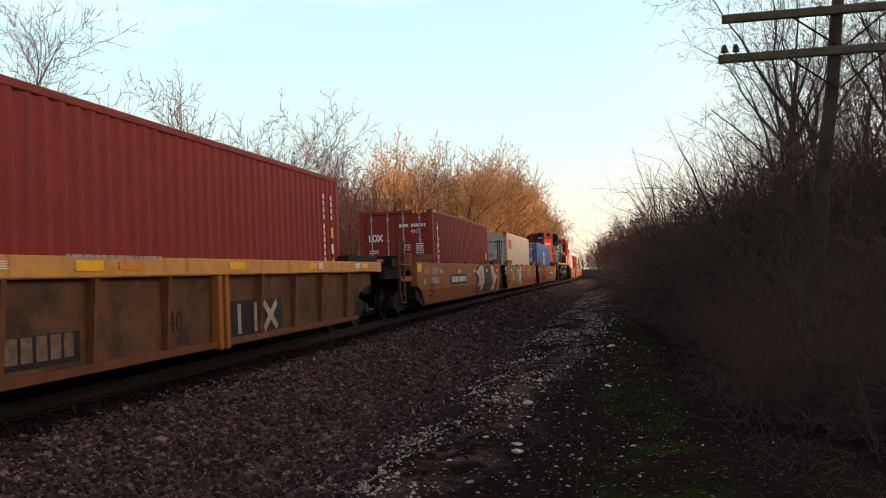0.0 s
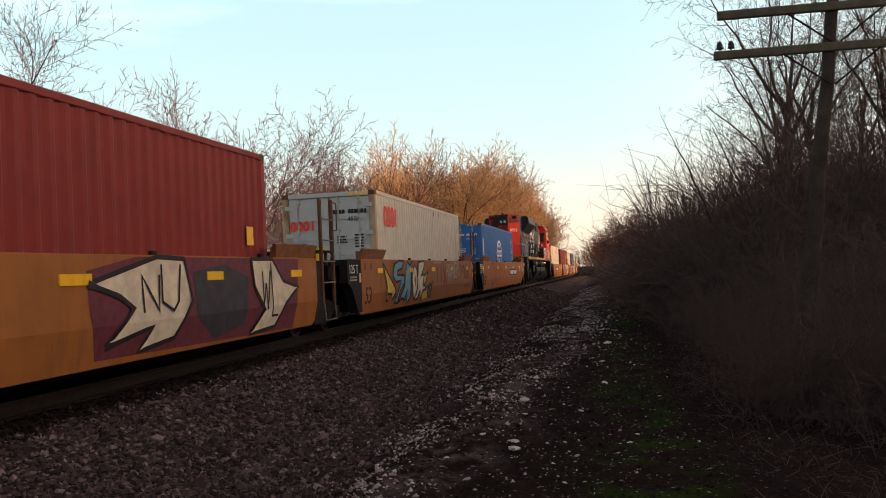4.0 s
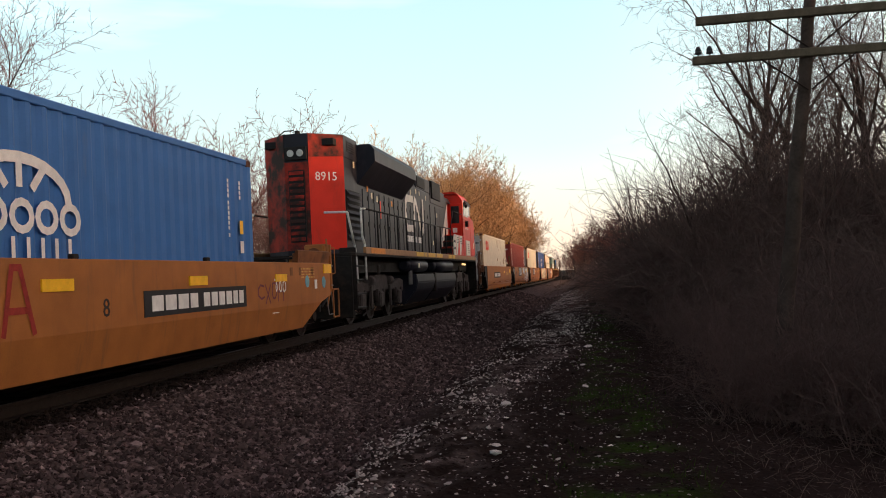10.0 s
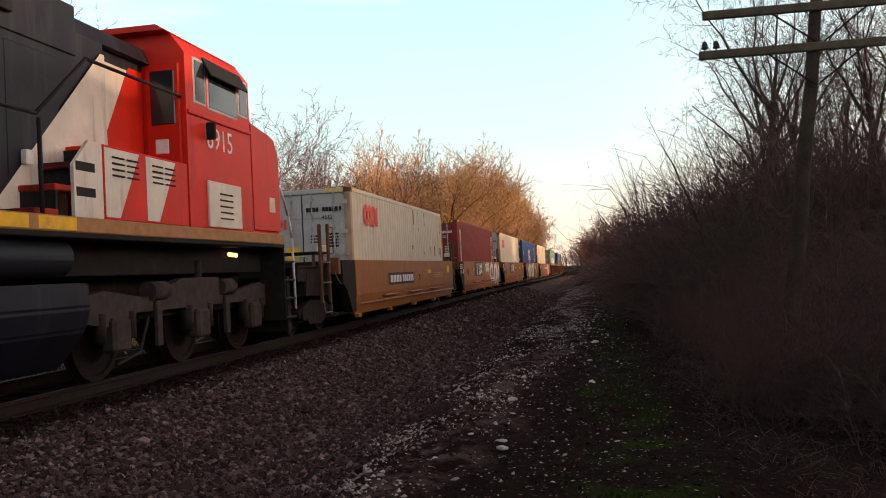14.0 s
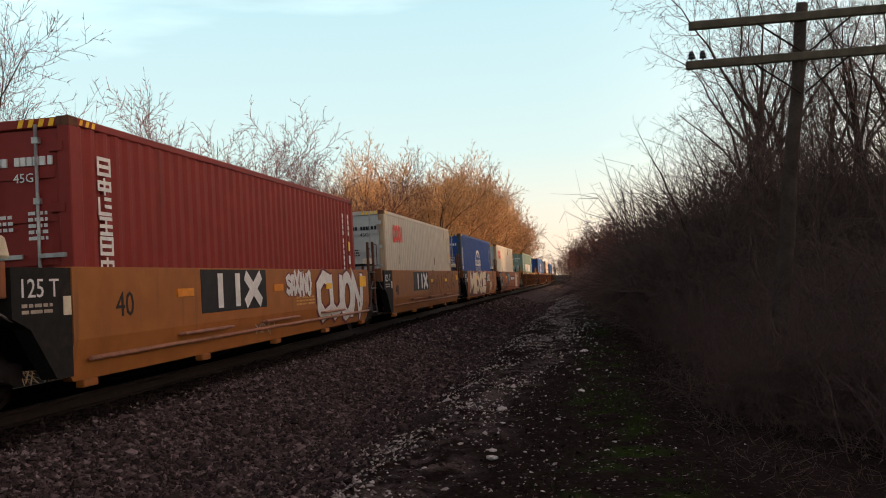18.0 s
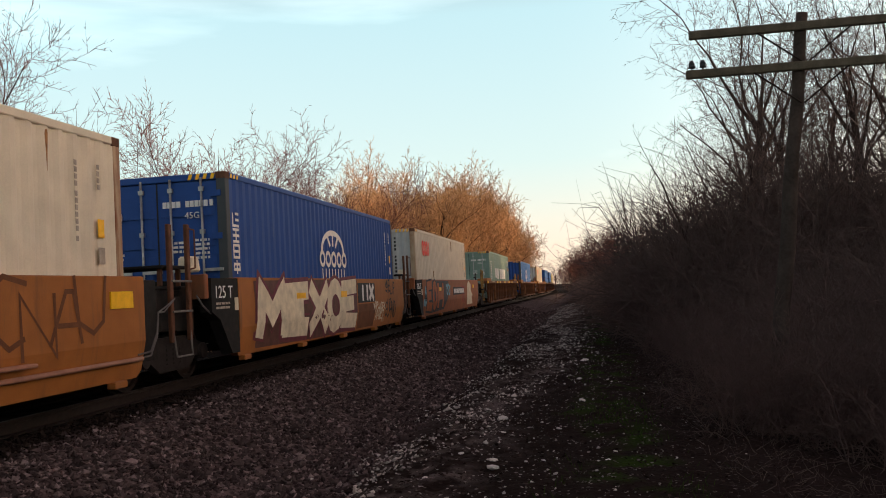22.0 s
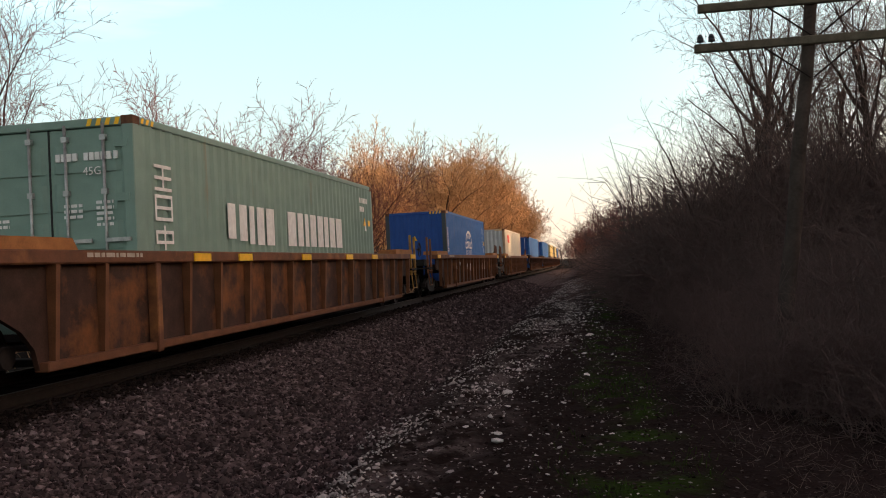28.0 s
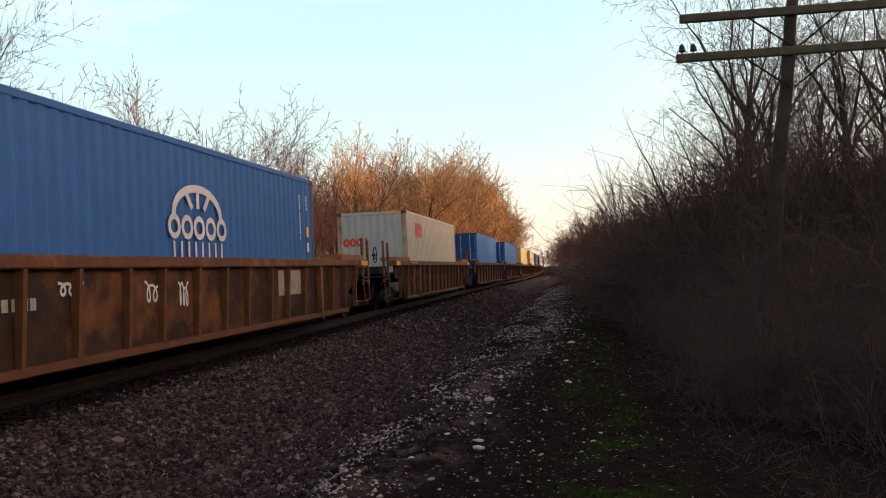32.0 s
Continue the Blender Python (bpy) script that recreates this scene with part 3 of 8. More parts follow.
def woods():
    rng = random.Random(11)
    nrng = np.random.default_rng(11)
    beyond, beside = "trees beyond the track", "trees beside the path"
    # beyond the track: one great spreading tree, slim ones and vase-shaped ones behind it, then a line that closes up into the distance
    great = [(0.80, 8, 62, 8.6), (0.86, 355, 44, 7.6), (0.9, 25, 20, 7.2), (0.7, 20, 75, 4.8), (0.95, 160, 20, 5.2), (0.75, 190, 52, 5.0), (0.85, 285, 48, 4.6), (0.85, 80, 45, 5.0), (1.0, 300, 18, 5.0), (0.6, 230, 65, 4.0)]
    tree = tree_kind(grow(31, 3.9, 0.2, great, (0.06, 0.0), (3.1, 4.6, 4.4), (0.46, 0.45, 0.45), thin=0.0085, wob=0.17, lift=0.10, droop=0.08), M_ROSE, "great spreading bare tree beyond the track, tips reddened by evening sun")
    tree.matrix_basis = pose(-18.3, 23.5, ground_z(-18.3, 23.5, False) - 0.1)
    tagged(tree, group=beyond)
    slim = [tree_kind(grow(34 + i, 5.2, 0.075, limbs_round(nrng, 11, (25, 50), 2.3, 0.3), (0.03, 0), (3.4, 4.6, 4.4), (0.52, 0.5, 0.5), thin=0.010, wob=0.16), M_ROSE, "slim bare tree beyond the track, twigs tinted rosy for evening sun") for i in range(2)]
    vase = [tree_kind(grow(37 + i, 2.6, 0.17, limbs_round(nrng, 11, (12, 52), 6.6, 0.25), (0, 0), (3.0, 4.1, 4.0), (0.47, 0.46, 0.46), thin=0.0125, wob=0.14, lift=0.09), M_ROSE, "vase-shaped bare tree beyond the track, twigs tinted reddish for evening sun") for i in range(3)]
    sunlit = [tree_kind(grow(60 + i, 6.5, 0.16, limbs_round(nrng, 19, (12, 60), 5.4, 0.15), (0, 0), (2.9, 3.6, 3.2), (0.48, 0.5, 0.52), thin=0.021, wob=0.15, lift=0.08), M_SUN_TWIG, "bare tree with twigs coloured orange for evening sun") for i in range(3)]
    for i, (x, y, s, a) in enumerate(((-19.4, 29.5, 1.05, 10), (-19.2, 31.5, 1.0, 200), (-26, 33, 1.0, 90), (-26.5, 43, 0.9, 150))):
        stand(slim[i % 2], x, y, s, a, group=beyond)
    for i, (x, y, s, a) in enumerate(((-21.3, 46, 1.34, 40), (-24.8, 50, 1.1, 210), (-17.6, 56, 0.9, 100), (-28.5, 45, 0.9, 120), (-34, 50, 0.9, 330), (-23.5, 66, 1.3, 80), (-21.0, 75, 1.4, 10), (-25.5, 72, 1.25, 200), (-20.5, 60, 1.05, 30), (-30, 58, 0.9, 190), (-40, 57, 1.0, 260), (-31, 36, 0.8, 300), (-37, 42, 0.85, 30), (-22.0, 62, 0.85, 120))):
        stand(vase[i % 3], x, y, s, a, group=beyond)
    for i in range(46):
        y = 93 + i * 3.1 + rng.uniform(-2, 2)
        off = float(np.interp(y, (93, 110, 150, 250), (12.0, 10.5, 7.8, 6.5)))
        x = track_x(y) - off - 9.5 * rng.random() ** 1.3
        stand(sunlit[i % 3], x, y, rng.uniform(1.08, 1.36) * float(np.interp(y, (93, 105, 120, 160, 240), (1.05, 1.2, 1.3, 1.4, 1.3))), rng.uniform(0, 360), group=beyond)
    # this side of the track
    tall = [tree_kind(grow(20 + i, 6.4, (0.15, 0.11, 0.12)[i], limbs_round(nrng, 14, (14, 48), 4.8, 0.28), (0.02, 0), (2.8, 4.3, 4.3), (0.48, 0.46, 0.46), thin=0.0064, wob=0.2, lift=0.05), M_TWIG, "tall bare tree with grey bark at the edge of the woods") for i in range(3)]
    leaning = tree_kind(grow(26, 4.6, 0.06, [(0.55, 150, 50, 1.6), (0.75, 20, 20, 1.9), (0.9, 200, 45, 1.7), (1.0, 170, 20, 1.6)], (-0.42, 0.0), (2.8, 3.2, 3.2), (0.55, 0.5, 0.55), thin=0.005, wob=0.2), M_TWIG, "small bare tree leaning out over the path")
    mid = [tree_kind(grow(40 + i, 4.6, 0.11, limbs_round(nrng, 16, (15, 52), 3.9, 0.2), (0, 0), (3.0, 3.8, 3.4), (0.47, 0.48, 0.5), thin=0.0145, wob=0.16, lift=0.08), M_ROSE, "bare bushy tree in the wood edge") for i in range(3)]
    leaning.matrix_basis = pose(3.9, 25.5, ground_z(3.9, 25.5, False) - 0.1)
    tagged(leaning, group=beside)
    near_right = [(5.4, 29.0, 1.12, 200), (7.0, 30.5, 1.1, 110), (8.4, 27.5, 1.12, 20), (10.0, 29.0, 1.15, 90), (6.6, 34, 1.1, 60), (8.6, 34, 1.1, 200), (11.5, 33, 1.15, 40), (12.2, 28, 1.15, 310), (9.3, 37, 0.85, 20), (13.5, 36, 1.05, 170), (4.9, 28, 0.7, 15), (14.5, 31, 1.1, 77)]
    for i, (x, y, s, a) in enumerate(near_right):
        stand(tall[i % 3], x, y, s, a, group=beside)
    for i in range(36):
        y = 51 + i * 4.6 * (1 + i / 40) + rng.uniform(-2, 2)
        x = track_x(y) + 5.4 + 6.0 * math.exp(-(y - 36) / 45) + 7 * rng.random()
        stand(mid[i % 3], x, y, float(np.interp(y, (40, 70, 110, 200), (0.62, 0.86, 1.05, 1.15))) * rng.uniform(0.85, 1.1), rng.uniform(0, 360), group=beside)
    for i in range(24):
        y = 38 + 50 * rng.random()
        x = 0.13 * y + 3 + (0.3 * y) * rng.random()
        stand(mid[i % 3], x, y, rng.uniform(0.5, 0.75), rng.uniform(0, 360), group=beside)
    for i in range(12):
        y = 54 + 26 * rng.random()
        stand(mid[i % 3], y * rng.uniform(0.04, 0.13), y, rng.uniform(0.58, 0.72) * (0.55 + 0.0075 * y), rng.uniform(0, 360), group=beside)
    for i in range(22):
        y = 14 + 60 * rng.random()
        x = -0.62 * y - 14 - 22 * rng.random()
        stand(slim[i % 2], x, y, rng.uniform(0.7, 1.0), rng.uniform(0, 360), group=beyond)
    for kind in tall + mid + sunlit + vase + slim:
        for o in [kind, *kind.children_recursive]:
            bpy.data.objects.remove(o)


woods()


def thicket(name, spots, seed, material, label):
    """Tangled undergrowth: many arching stems with side shoots, as one mass."""
    kinds = []
    for k in range(4):
        segs = []
        rng = np.random.default_rng(seed + k)
        for _ in range(16):
            p = np.array((rng.normal(0, 0.35), rng.normal(0, 0.35), 0.0))
            d = np.array((rng.normal(0, 0.4), rng.normal(0, 0.4), 1.0))
            r = rng.uniform(0.006, 0.013)
            for i in range(5):
                d = d + rng.normal(0, 0.28, 3) + (0, 0, -0.05 * i)
                d /= np.linalg.norm(d)
                q = p + d * 0.34
                segs.append((p, q, r, r * 0.8, 0))
                for _ in range(2):
                    e = d + rng.normal(0, 0.75, 3)
                    e /= np.linalg.norm(e)
                    m1 = q + e * rng.uniform(0.2, 0.45)
                    segs.append((q, m1, r * 0.6, r * 0.4, 1))
                    e = e + rng.normal(0, 0.5, 3)
                    segs.append((m1, m1 + e / np.linalg.norm(e) * rng.uniform(0.15, 0.35), r * 0.4, r * 0.25, 1))
                p, r = q, r * 0.8
        kinds.append(tubes(segs, 3))
    vs, fs, base = [], [], 0
    for i, (x, y, z, s, a) in enumerate(spots):
        v, f = kinds[i % 4]
        c, n = math.cos(a), math.sin(a)
        w = v @ np.array([(c, n, 0), (-n, c, 0), (0, 0, 1)]) * s + (x, y, z)
        vs.append(w)
        fs.append(np.array(f) + base)
        base += len(v)
    ob = raw(name, np.concatenate(vs).tolist(), np.concatenate(fs).tolist(), material)
    return tagged(ob, label, "undergrowth", kind="stuff")


def screen_woods():
    """An unseen mass of wood well off to the side, added to keep the low sun from the track."""
    rng = random.Random(17)
    kinds = [tubes([(p, q, max(a, 0.05), max(b, 0.045), l) for p, q, a, b, l in grow(90 + i, 6.0, 0.2, limbs_round(np.random.default_rng(90 + i), 12, (10, 70), 6.0, 0.05), (0, 0), (1.5, 1.1), (0.5, 0.55), thin=0.06)], 3) for i in range(4)]
    vs, fs, base = [], [], 0
    for i in range(330):
        y = rng.uniform(-45, 120)
        x = max(13.0, 0.42 * y + 4) + 30 * rng.random()
        v, f = kinds[i % 4]
        a, s = rng.uniform(0, 6.28), rng.uniform(0.52, 0.72)
        c, n = math.cos(a), math.sin(a)
        vs.append(v @ np.array([(c, n, 0), (-n, c, 0), (0, 0, 1)]) * s + (x, y, ground_z(x, y, False) - 0.1))
        fs.append(np.array(f) + base)
        base += len(v)
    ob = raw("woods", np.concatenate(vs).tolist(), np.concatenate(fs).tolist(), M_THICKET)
    return tagged(ob, "unseen bare woods added beside the track to block the low sun", "woods", kind="stuff")


screen_woods()


def dead_grass():
    """Matted dead stalks and fallen twigs along the wood edge."""
    rng = np.random.default_rng(33)
    segs = []
    for _ in range(5600):
        y = far_y(rng, 4.5, 26, 1.5)
        x = 0.9 + rng.gamma(2.0, 0.9)
        p = np.array((x, y, ground_z(x, y) - 0.01))
        d = rng.normal(0, 1, 3) * (1, 1, 0.35) + (0, 0, 0.35)
        d /= np.linalg.norm(d)
        q = p + d * rng.uniform(0.04, 0.15)
        segs.append((p, q, 0.003, 0.002, 0))
        segs.append((q, q + (d + rng.normal(0, 0.5, 3)) * rng.uniform(0.03, 0.09), 0.002, 0.0012, 0))
    v, f = tubes(segs, 3)
    tagged(raw("dead_grass", v.tolist(), f, island_mat("dry_stalks", (0.03, 0.022, 0.02), (0.19, 0.145, 0.12))), "matted dead stalks and twigs on dark soil", "dead grass", kind="stuff")
    segs = []
    for _ in range(3600):
        y = far_y(rng, 5, 24, 1.5)
        x = rng.normal(0.2, 0.28)
        if noise.noise((x * 1.3, y * 0.6, 2.0)) < 0.05:
            continue
        p = np.array((x, y, ground_z(x, y) - 0.01))
        segs.append((p, p + (rng.normal(0, 0.03), rng.normal(0, 0.03), rng.uniform(0.03, 0.08)), 0.004, 0.001, 0))
    v, f = tubes(segs, 3)
    tagged(raw("grass", v.tolist(), f, island_mat("green_blades", (0.014, 0.026, 0.006), (0.05, 0.098, 0.014))), "short green grass and moss in a strip", "grass", kind="stuff")


def undergrowth():
    rng = random.Random(3)
    spots = []
    for i in range(400):
        y = 9.0 + 80 * rng.random() ** 1.5
        x = track_x(y) + 4.6 + 5.0 * math.exp(-(y - 8) / 45) + 7.5 * rng.random() ** 1.2
        near = max(0.0, 1 - (x - track_x(y) - 8.5) / 3.5) if y < 22 else 0.0
        spots.append((x, y, ground_z(x, y, False) - 0.05, rng.uniform(0.8, 1.4) * (1 + 0.010 * y) * (1 - 0.55 * near), rng.uniform(0, 6.28)))
    for i in range(170):
        y = 17 + 45 * rng.random()
        x = 0.10 * y + 2.6 + 0.42 * y * rng.random()
        spots.append((x, y, ground_z(x, y, False) - 0.05, rng.uniform(1.3, 2.1) * (0.7 + 0.008 * y), rng.uniform(0, 6.28)))
    for i in range(110):
        y = 14 + 26 * rng.random()
        x = 0.06 * y + 2.4 + 0.3 * y * rng.random()
        spots.append((x, y, ground_z(x, y, False) - 0.05, rng.uniform(1.1, 1.8), rng.uniform(0, 6.28)))
    for i in range(110):
        y = 55 + 60 * rng.random()
        x = track_x(y) + 7 + 0.42 * y * rng.random()
        spots.append((x, y, ground_z(x, y, False) - 0.05, rng.uniform(2.2, 3.2), rng.uniform(0, 6.28)))
    for i in range(14):
        y = 8.5 + 5 * rng.random()
        x = 2.0 + 2.8 * rng.random()
        spots.append((x, y, ground_z(x, y, False) - 0.05, rng.uniform(0.35, 0.75), rng.uniform(0, 6.28)))
    # a closed wall of scrub under the tall trees, and low stems before the pole
    for i in range(215):
        y = 24 + 15 * rng.random()
        a = 0.055 + 0.3 * rng.random()
        spots.append((a * y, y, ground_z(a * y, y, False) - 0.05, rng.uniform(1.8, 2.5) + 4.0 * (a - 0.055) + (0.25 if 0.1 < a < 0.26 else 0.0), rng.uniform(0, 6.28)))
    for i in range(30):
        y = 10.2 + 2.0 * rng.random()
        x = y * (0.145 + 0.18 * rng.random())
        spots.append((x, y, ground_z(x, y, False) - 0.05, rng.uniform(0.5, 0.9), rng.uniform(0, 6.28)))
    # low growth where the far wood edge shows over it
    spots = [(x, y, z, min(size, 1.35 + 24.0 * max(0.0, x / y - 0.06)) if y > 18 else size, a) for x, y, z, size, a in spots]
    # the gap in which the old pole stands
    spots = [s for s in spots if not (0.015 < s[0] / s[1] < 0.07 and s[1] < 44 and s[3] * 1.9 > 1.7 + 0.9 * s[1] / 44)]
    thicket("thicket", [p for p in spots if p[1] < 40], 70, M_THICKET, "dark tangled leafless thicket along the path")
    thicket("scrub", [(x + 0.9, y, z, min(size, 1.7), a) for x, y, z, size, a in spots if y >= 40], 70, M_FAR_SCRUB, "leafless scrub farther along the track, coloured paler for sun and haze")
    dead_grass()
    spots = []
    for i in range(170):
        y = 12 + 150 * rng.random() ** 1.2
        x = track_x(y) - 7.5 - (9 if i % 2 else 0.6 * y + 20) * rng.random()
        spots.append((x, y, ground_z(x, y, False) - 0.05, rng.uniform(1.3, 2.6), rng.uniform(0, 6.28)))
    thicket("thicket", spots, 80, M_SUN_TWIG, "leafless scrub beyond the track, coloured orange-brown for evening sun")


undergrowth()

# ---- the train. Lengths along it (Y) count from the camera at the clip's start; a thing's own y runs from its near end away
MOVERS = []          # (thing, Y of its own origin)
WHEELS = []          # wheelsets that roll

M_BLACK = mat("black_underframe", (0.014, 0.0125, 0.0115), 0.8, scale=8, vary=0.4, stain=(0.035, 0.024, 0.018), stain_scale=3)
M_STEEL = mat("grimy_steel", (0.026, 0.021, 0.019), 0.75, 0.2, scale=9, vary=0.4)
M_WHEEL = mat("rusty_wheel", (0.028, 0.02, 0.017), 0.6, 0.6, scale=9, vary=0.4)
M_TAN = mat("tan_railcar_paint", (0.345, 0.126, 0.029), 0.6, scale=3, vary=0.16, stain=(0.22, 0.095, 0.035), stain_at=0.62, stain_scale=1.2, streaks=True, bump=0.08)
M_RUSTTAN = mat("faded_redbrown_paint", (0.31, 0.105, 0.042), 0.65, scale=3, vary=0.2, stain=(0.18, 0.08, 0.04), stain_at=0.58, stain_scale=1.2, streaks=True, bump=0.08)
M_BROWN = mat("rusty_brown_paint", (0.05, 0.024, 0.016), 0.75, scale=4, vary=0.5, stain=(0.22, 0.082, 0.026), stain_at=0.57, stain_scale=1.1, bump=0.12)
M_BROWN2 = mat("weathered_brown_paint", (0.125, 0.062, 0.03), 0.75, scale=4, vary=0.4, stain=(0.05, 0.03, 0.022), stain_at=0.56, stain_scale=1.3, bump=0.12)
M_CHORD = mat("faded_redbrown_chord", (0.15, 0.06, 0.029), 0.7, scale=4, vary=0.35, stain=(0.3, 0.13, 0.045), stain_at=0.6, stain_scale=1.5, bump=0.1)
M_BOARD = mat("rusty_orange_guide", (0.34, 0.14, 0.045), 0.75, scale=4, vary=0.3, stain=(0.15, 0.06, 0.03), stain_at=0.6, stain_scale=2.0, bump=0.1)
# brown kept lighter than the panels: the light on the ribs is in the colour
M_RIB = mat("sunburnt_rib_paint", (0.15, 0.061, 0.027), 0.75, scale=4, vary=0.3, stain=(0.16, 0.07, 0.035), stain_at=0.6, stain_scale=1.5, bump=0.1)
M_OCHRE = mat("ochre_sill_paint", (0.60, 0.32, 0.085), 0.6, scale=4, vary=0.18, stain=(0.26, 0.12, 0.05), stain_at=0.63, stain_scale=1.5, streaks=True, bump=0.06)
# red-brown pipe and ledges, made pinker for the light they reflect
M_LITPIPE = mat("faded_pink_pipe_paint", (0.40, 0.19, 0.125), 0.6, scale=5, vary=0.25, bump=0.05)
M_GUIDE = mat("brown_guide_paint", (0.23, 0.095, 0.04), 0.65, scale=4, vary=0.3, stain=(0.1, 0.05, 0.03), stain_at=0.58, stain_scale=1.6, bump=0.08)
M_YPOST = mat("worn_yellow_post_paint", (0.36, 0.2, 0.05), 0.7, scale=5, vary=0.35, stain=(0.16, 0.08, 0.03), stain_at=0.58, stain_scale=3, bump=0.08)
M_POST = mat("rusty_ladder_paint", (0.125, 0.052, 0.028), 0.75, scale=6, vary=0.35, bump=0.1)
M_RUNG = mat("worn_steel_rung", (0.16, 0.145, 0.135), 0.6, 0.0, scale=9, vary=0.3, bump=0)
M_HOSE = mat("grey_air_hose", (0.12, 0.105, 0.1), 0.6, scale=8, vary=0.2, bump=0)
M_REFLECT = mat("yellow_reflector", (0.92, 0.52, 0.02), 0.4, scale=8, vary=0.15, bump=0)
M_ORANGE = mat("orange_patch", (0.72, 0.26, 0.03), 0.6, scale=8, vary=0.2, bump=0)
M_WHITE = mat("white_marking", (0.78, 0.77, 0.74), 0.6, scale=9, vary=0.15, bump=0)
M_GREYMARK = mat("worn_marking", (0.42, 0.36, 0.29), 0.7, scale=9, vary=0.3, bump=0)
M_STENCIL = mat("worn_black_stencil", (0.19, 0.085, 0.03), 0.7, scale=12, vary=0.4, bump=0)
M_FADEDMARK = mat("faded_grey_marking", (0.36, 0.32, 0.27), 0.7, scale=9, vary=0.3, bump=0)
M_RUST = mat("rust_bloom", (0.33, 0.165, 0.07), 0.9, scale=14, vary=0.5, bump=0.1)
M_FAINT = mat("faded_figures", (0.17, 0.12, 0.085), 0.7, scale=9, vary=0.4, bump=0)
M_SPRAY_D = mat("umber_spray", (0.11, 0.05, 0.04), 0.6, scale=5, vary=0.4, bump=0)
M_SPRAY_O = mat("brick_red_spray", (0.36, 0.10, 0.03), 0.6, scale=4, vary=0.3, bump=0)
M_SPRAY_G = mat("grey_spray", (0.05, 0.048, 0.055), 0.6, scale=5, vary=0.3, bump=0)
M_PLATE = mat("black_plate", (0.02, 0.02, 0.022), 0.6, scale=9, vary=0.3, bump=0)
M_RED = mat("red_marking", (0.78, 0.06, 0.03), 0.55, scale=9, vary=0.15, bump=0)
M_SPRAY_R = mat("dark_red_spray", (0.30, 0.03, 0.022), 0.6, scale=9, vary=0.3, bump=0)
M_SPRAY_B = mat("pale_blue_spray", (0.16, 0.36, 0.44), 0.6, scale=9, vary=0.25, bump=0)
M_SPRAY_C = mat("cream_spray", (0.68, 0.60, 0.44), 0.6, scale=5, vary=0.25, bump=0)
M_SPRAY_Y = mat("mustard_spray", (0.60, 0.44, 0.10), 0.6, scale=9, vary=0.25, bump=0)
M_SPRAY_K = mat("black_spray", (0.025, 0.02, 0.02), 0.6, scale=9, vary=0.25, bump=0)
M_SPRAY_P = mat("plum_spray", (0.15, 0.035, 0.05), 0.6, scale=9, vary=0.25, bump=0)
M_RUBBER = mat("dark_gasket", (0.03, 0.03, 0.03), 0.8, scale=9, vary=0.2, bump=0)


def paint(name, c, stain=(0.20, 0.085, 0.04), at=0.68):
    return mat(name, c, 0.6, scale=2.5, vary=0.12, stain=stain, stain_at=at, stain_scale=1.0, streaks=True, bump=0.05)


P_MAROON = paint("maroon_container_paint", (0.235, 0.029, 0.023), (0.14, 0.03, 0.022))
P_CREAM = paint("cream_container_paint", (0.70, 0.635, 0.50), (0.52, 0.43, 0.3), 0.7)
P_RUSTPOST = paint("rust_streaked_post_paint", (0.46, 0.34, 0.22), (0.22, 0.085, 0.035), 0.52)
P_DARKPOST = paint("dark_grey_post_paint", (0.06, 0.07, 0.075), (0.12, 0.07, 0.04), 0.66)
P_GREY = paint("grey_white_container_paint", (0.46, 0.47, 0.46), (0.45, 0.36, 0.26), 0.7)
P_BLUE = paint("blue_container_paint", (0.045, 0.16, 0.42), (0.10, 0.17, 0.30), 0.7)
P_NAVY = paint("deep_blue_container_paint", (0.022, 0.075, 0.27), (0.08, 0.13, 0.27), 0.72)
P_GREEN = paint("grey_green_container_paint", (0.21, 0.31, 0.26), (0.26, 0.22, 0.15), 0.7)
P_YELLOW = paint("pale_yellow_container_paint", (0.66, 0.52, 0.22), (0.4, 0.25, 0.12), 0.7)


def text_mesh(body, size, x, y, z, material, parent, name="lettering", face="side", align="LEFT", thick=0.003, squeeze=1.0, bend=False):
    """Letters laid on the side (reading away from the camera along +y) or on the near end (reading along +x)."""
    cu = bpy.data.curves.new(name, "FONT")
    cu.body, cu.size, cu.align_x, cu.extrude, cu.resolution_u = body, size, align, thick, 2
    tmp = bpy.data.objects.new("tmp", cu)
    scene.collection.objects.link(tmp)
    me = bpy.data.meshes.new_from_object(tmp)
    bpy.data.objects.remove(tmp)
    me.name = name
    me.materials.clear()
    me.materials.append(material)
    ob = new(name, me)
    ob.parent = parent
    turn = pose(x, y, z, 90, 0, 90) if face == "side" else pose(x, y, z, 90, 0, 0)
    turn = turn @ Matrix.Diagonal((squeeze, 1, 1, 1))
    if bend:
        # follow a plate that draws in below its middle
        bm = BM()
        bm.from_mesh(me)
        bm.transform(turn)
        bmesh.ops.bisect_plane(bm, geom=bm.verts[:] + bm.edges[:] + bm.faces[:], plane_co=(0, 0, 0.72), plane_no=(0, 0, 1))
        for v in bm.verts:
            v.co.x += lean_in(v.co.z)
        bm.to_mesh(me)
        bm.free()
    else:
        ob.matrix_local = turn
    return ob


def decal(name, x, y0, y1, z0, z1, material, parent, label="", d=0.006):
    """A flat plate on the side facing +x."""
    bm = BM()
    box(bm, x - 0.002, x + d, y0, y1, z0, z1)
    return part(name, bm, material, parent, label)


def end_decal(name, x0, x1, y, z0, z1, material, parent, label=""):
    bm = BM()
    box(bm, x0, x1, y - 0.006, y + 0.002, z0, z1)
    return part(name, bm, material, parent, label)


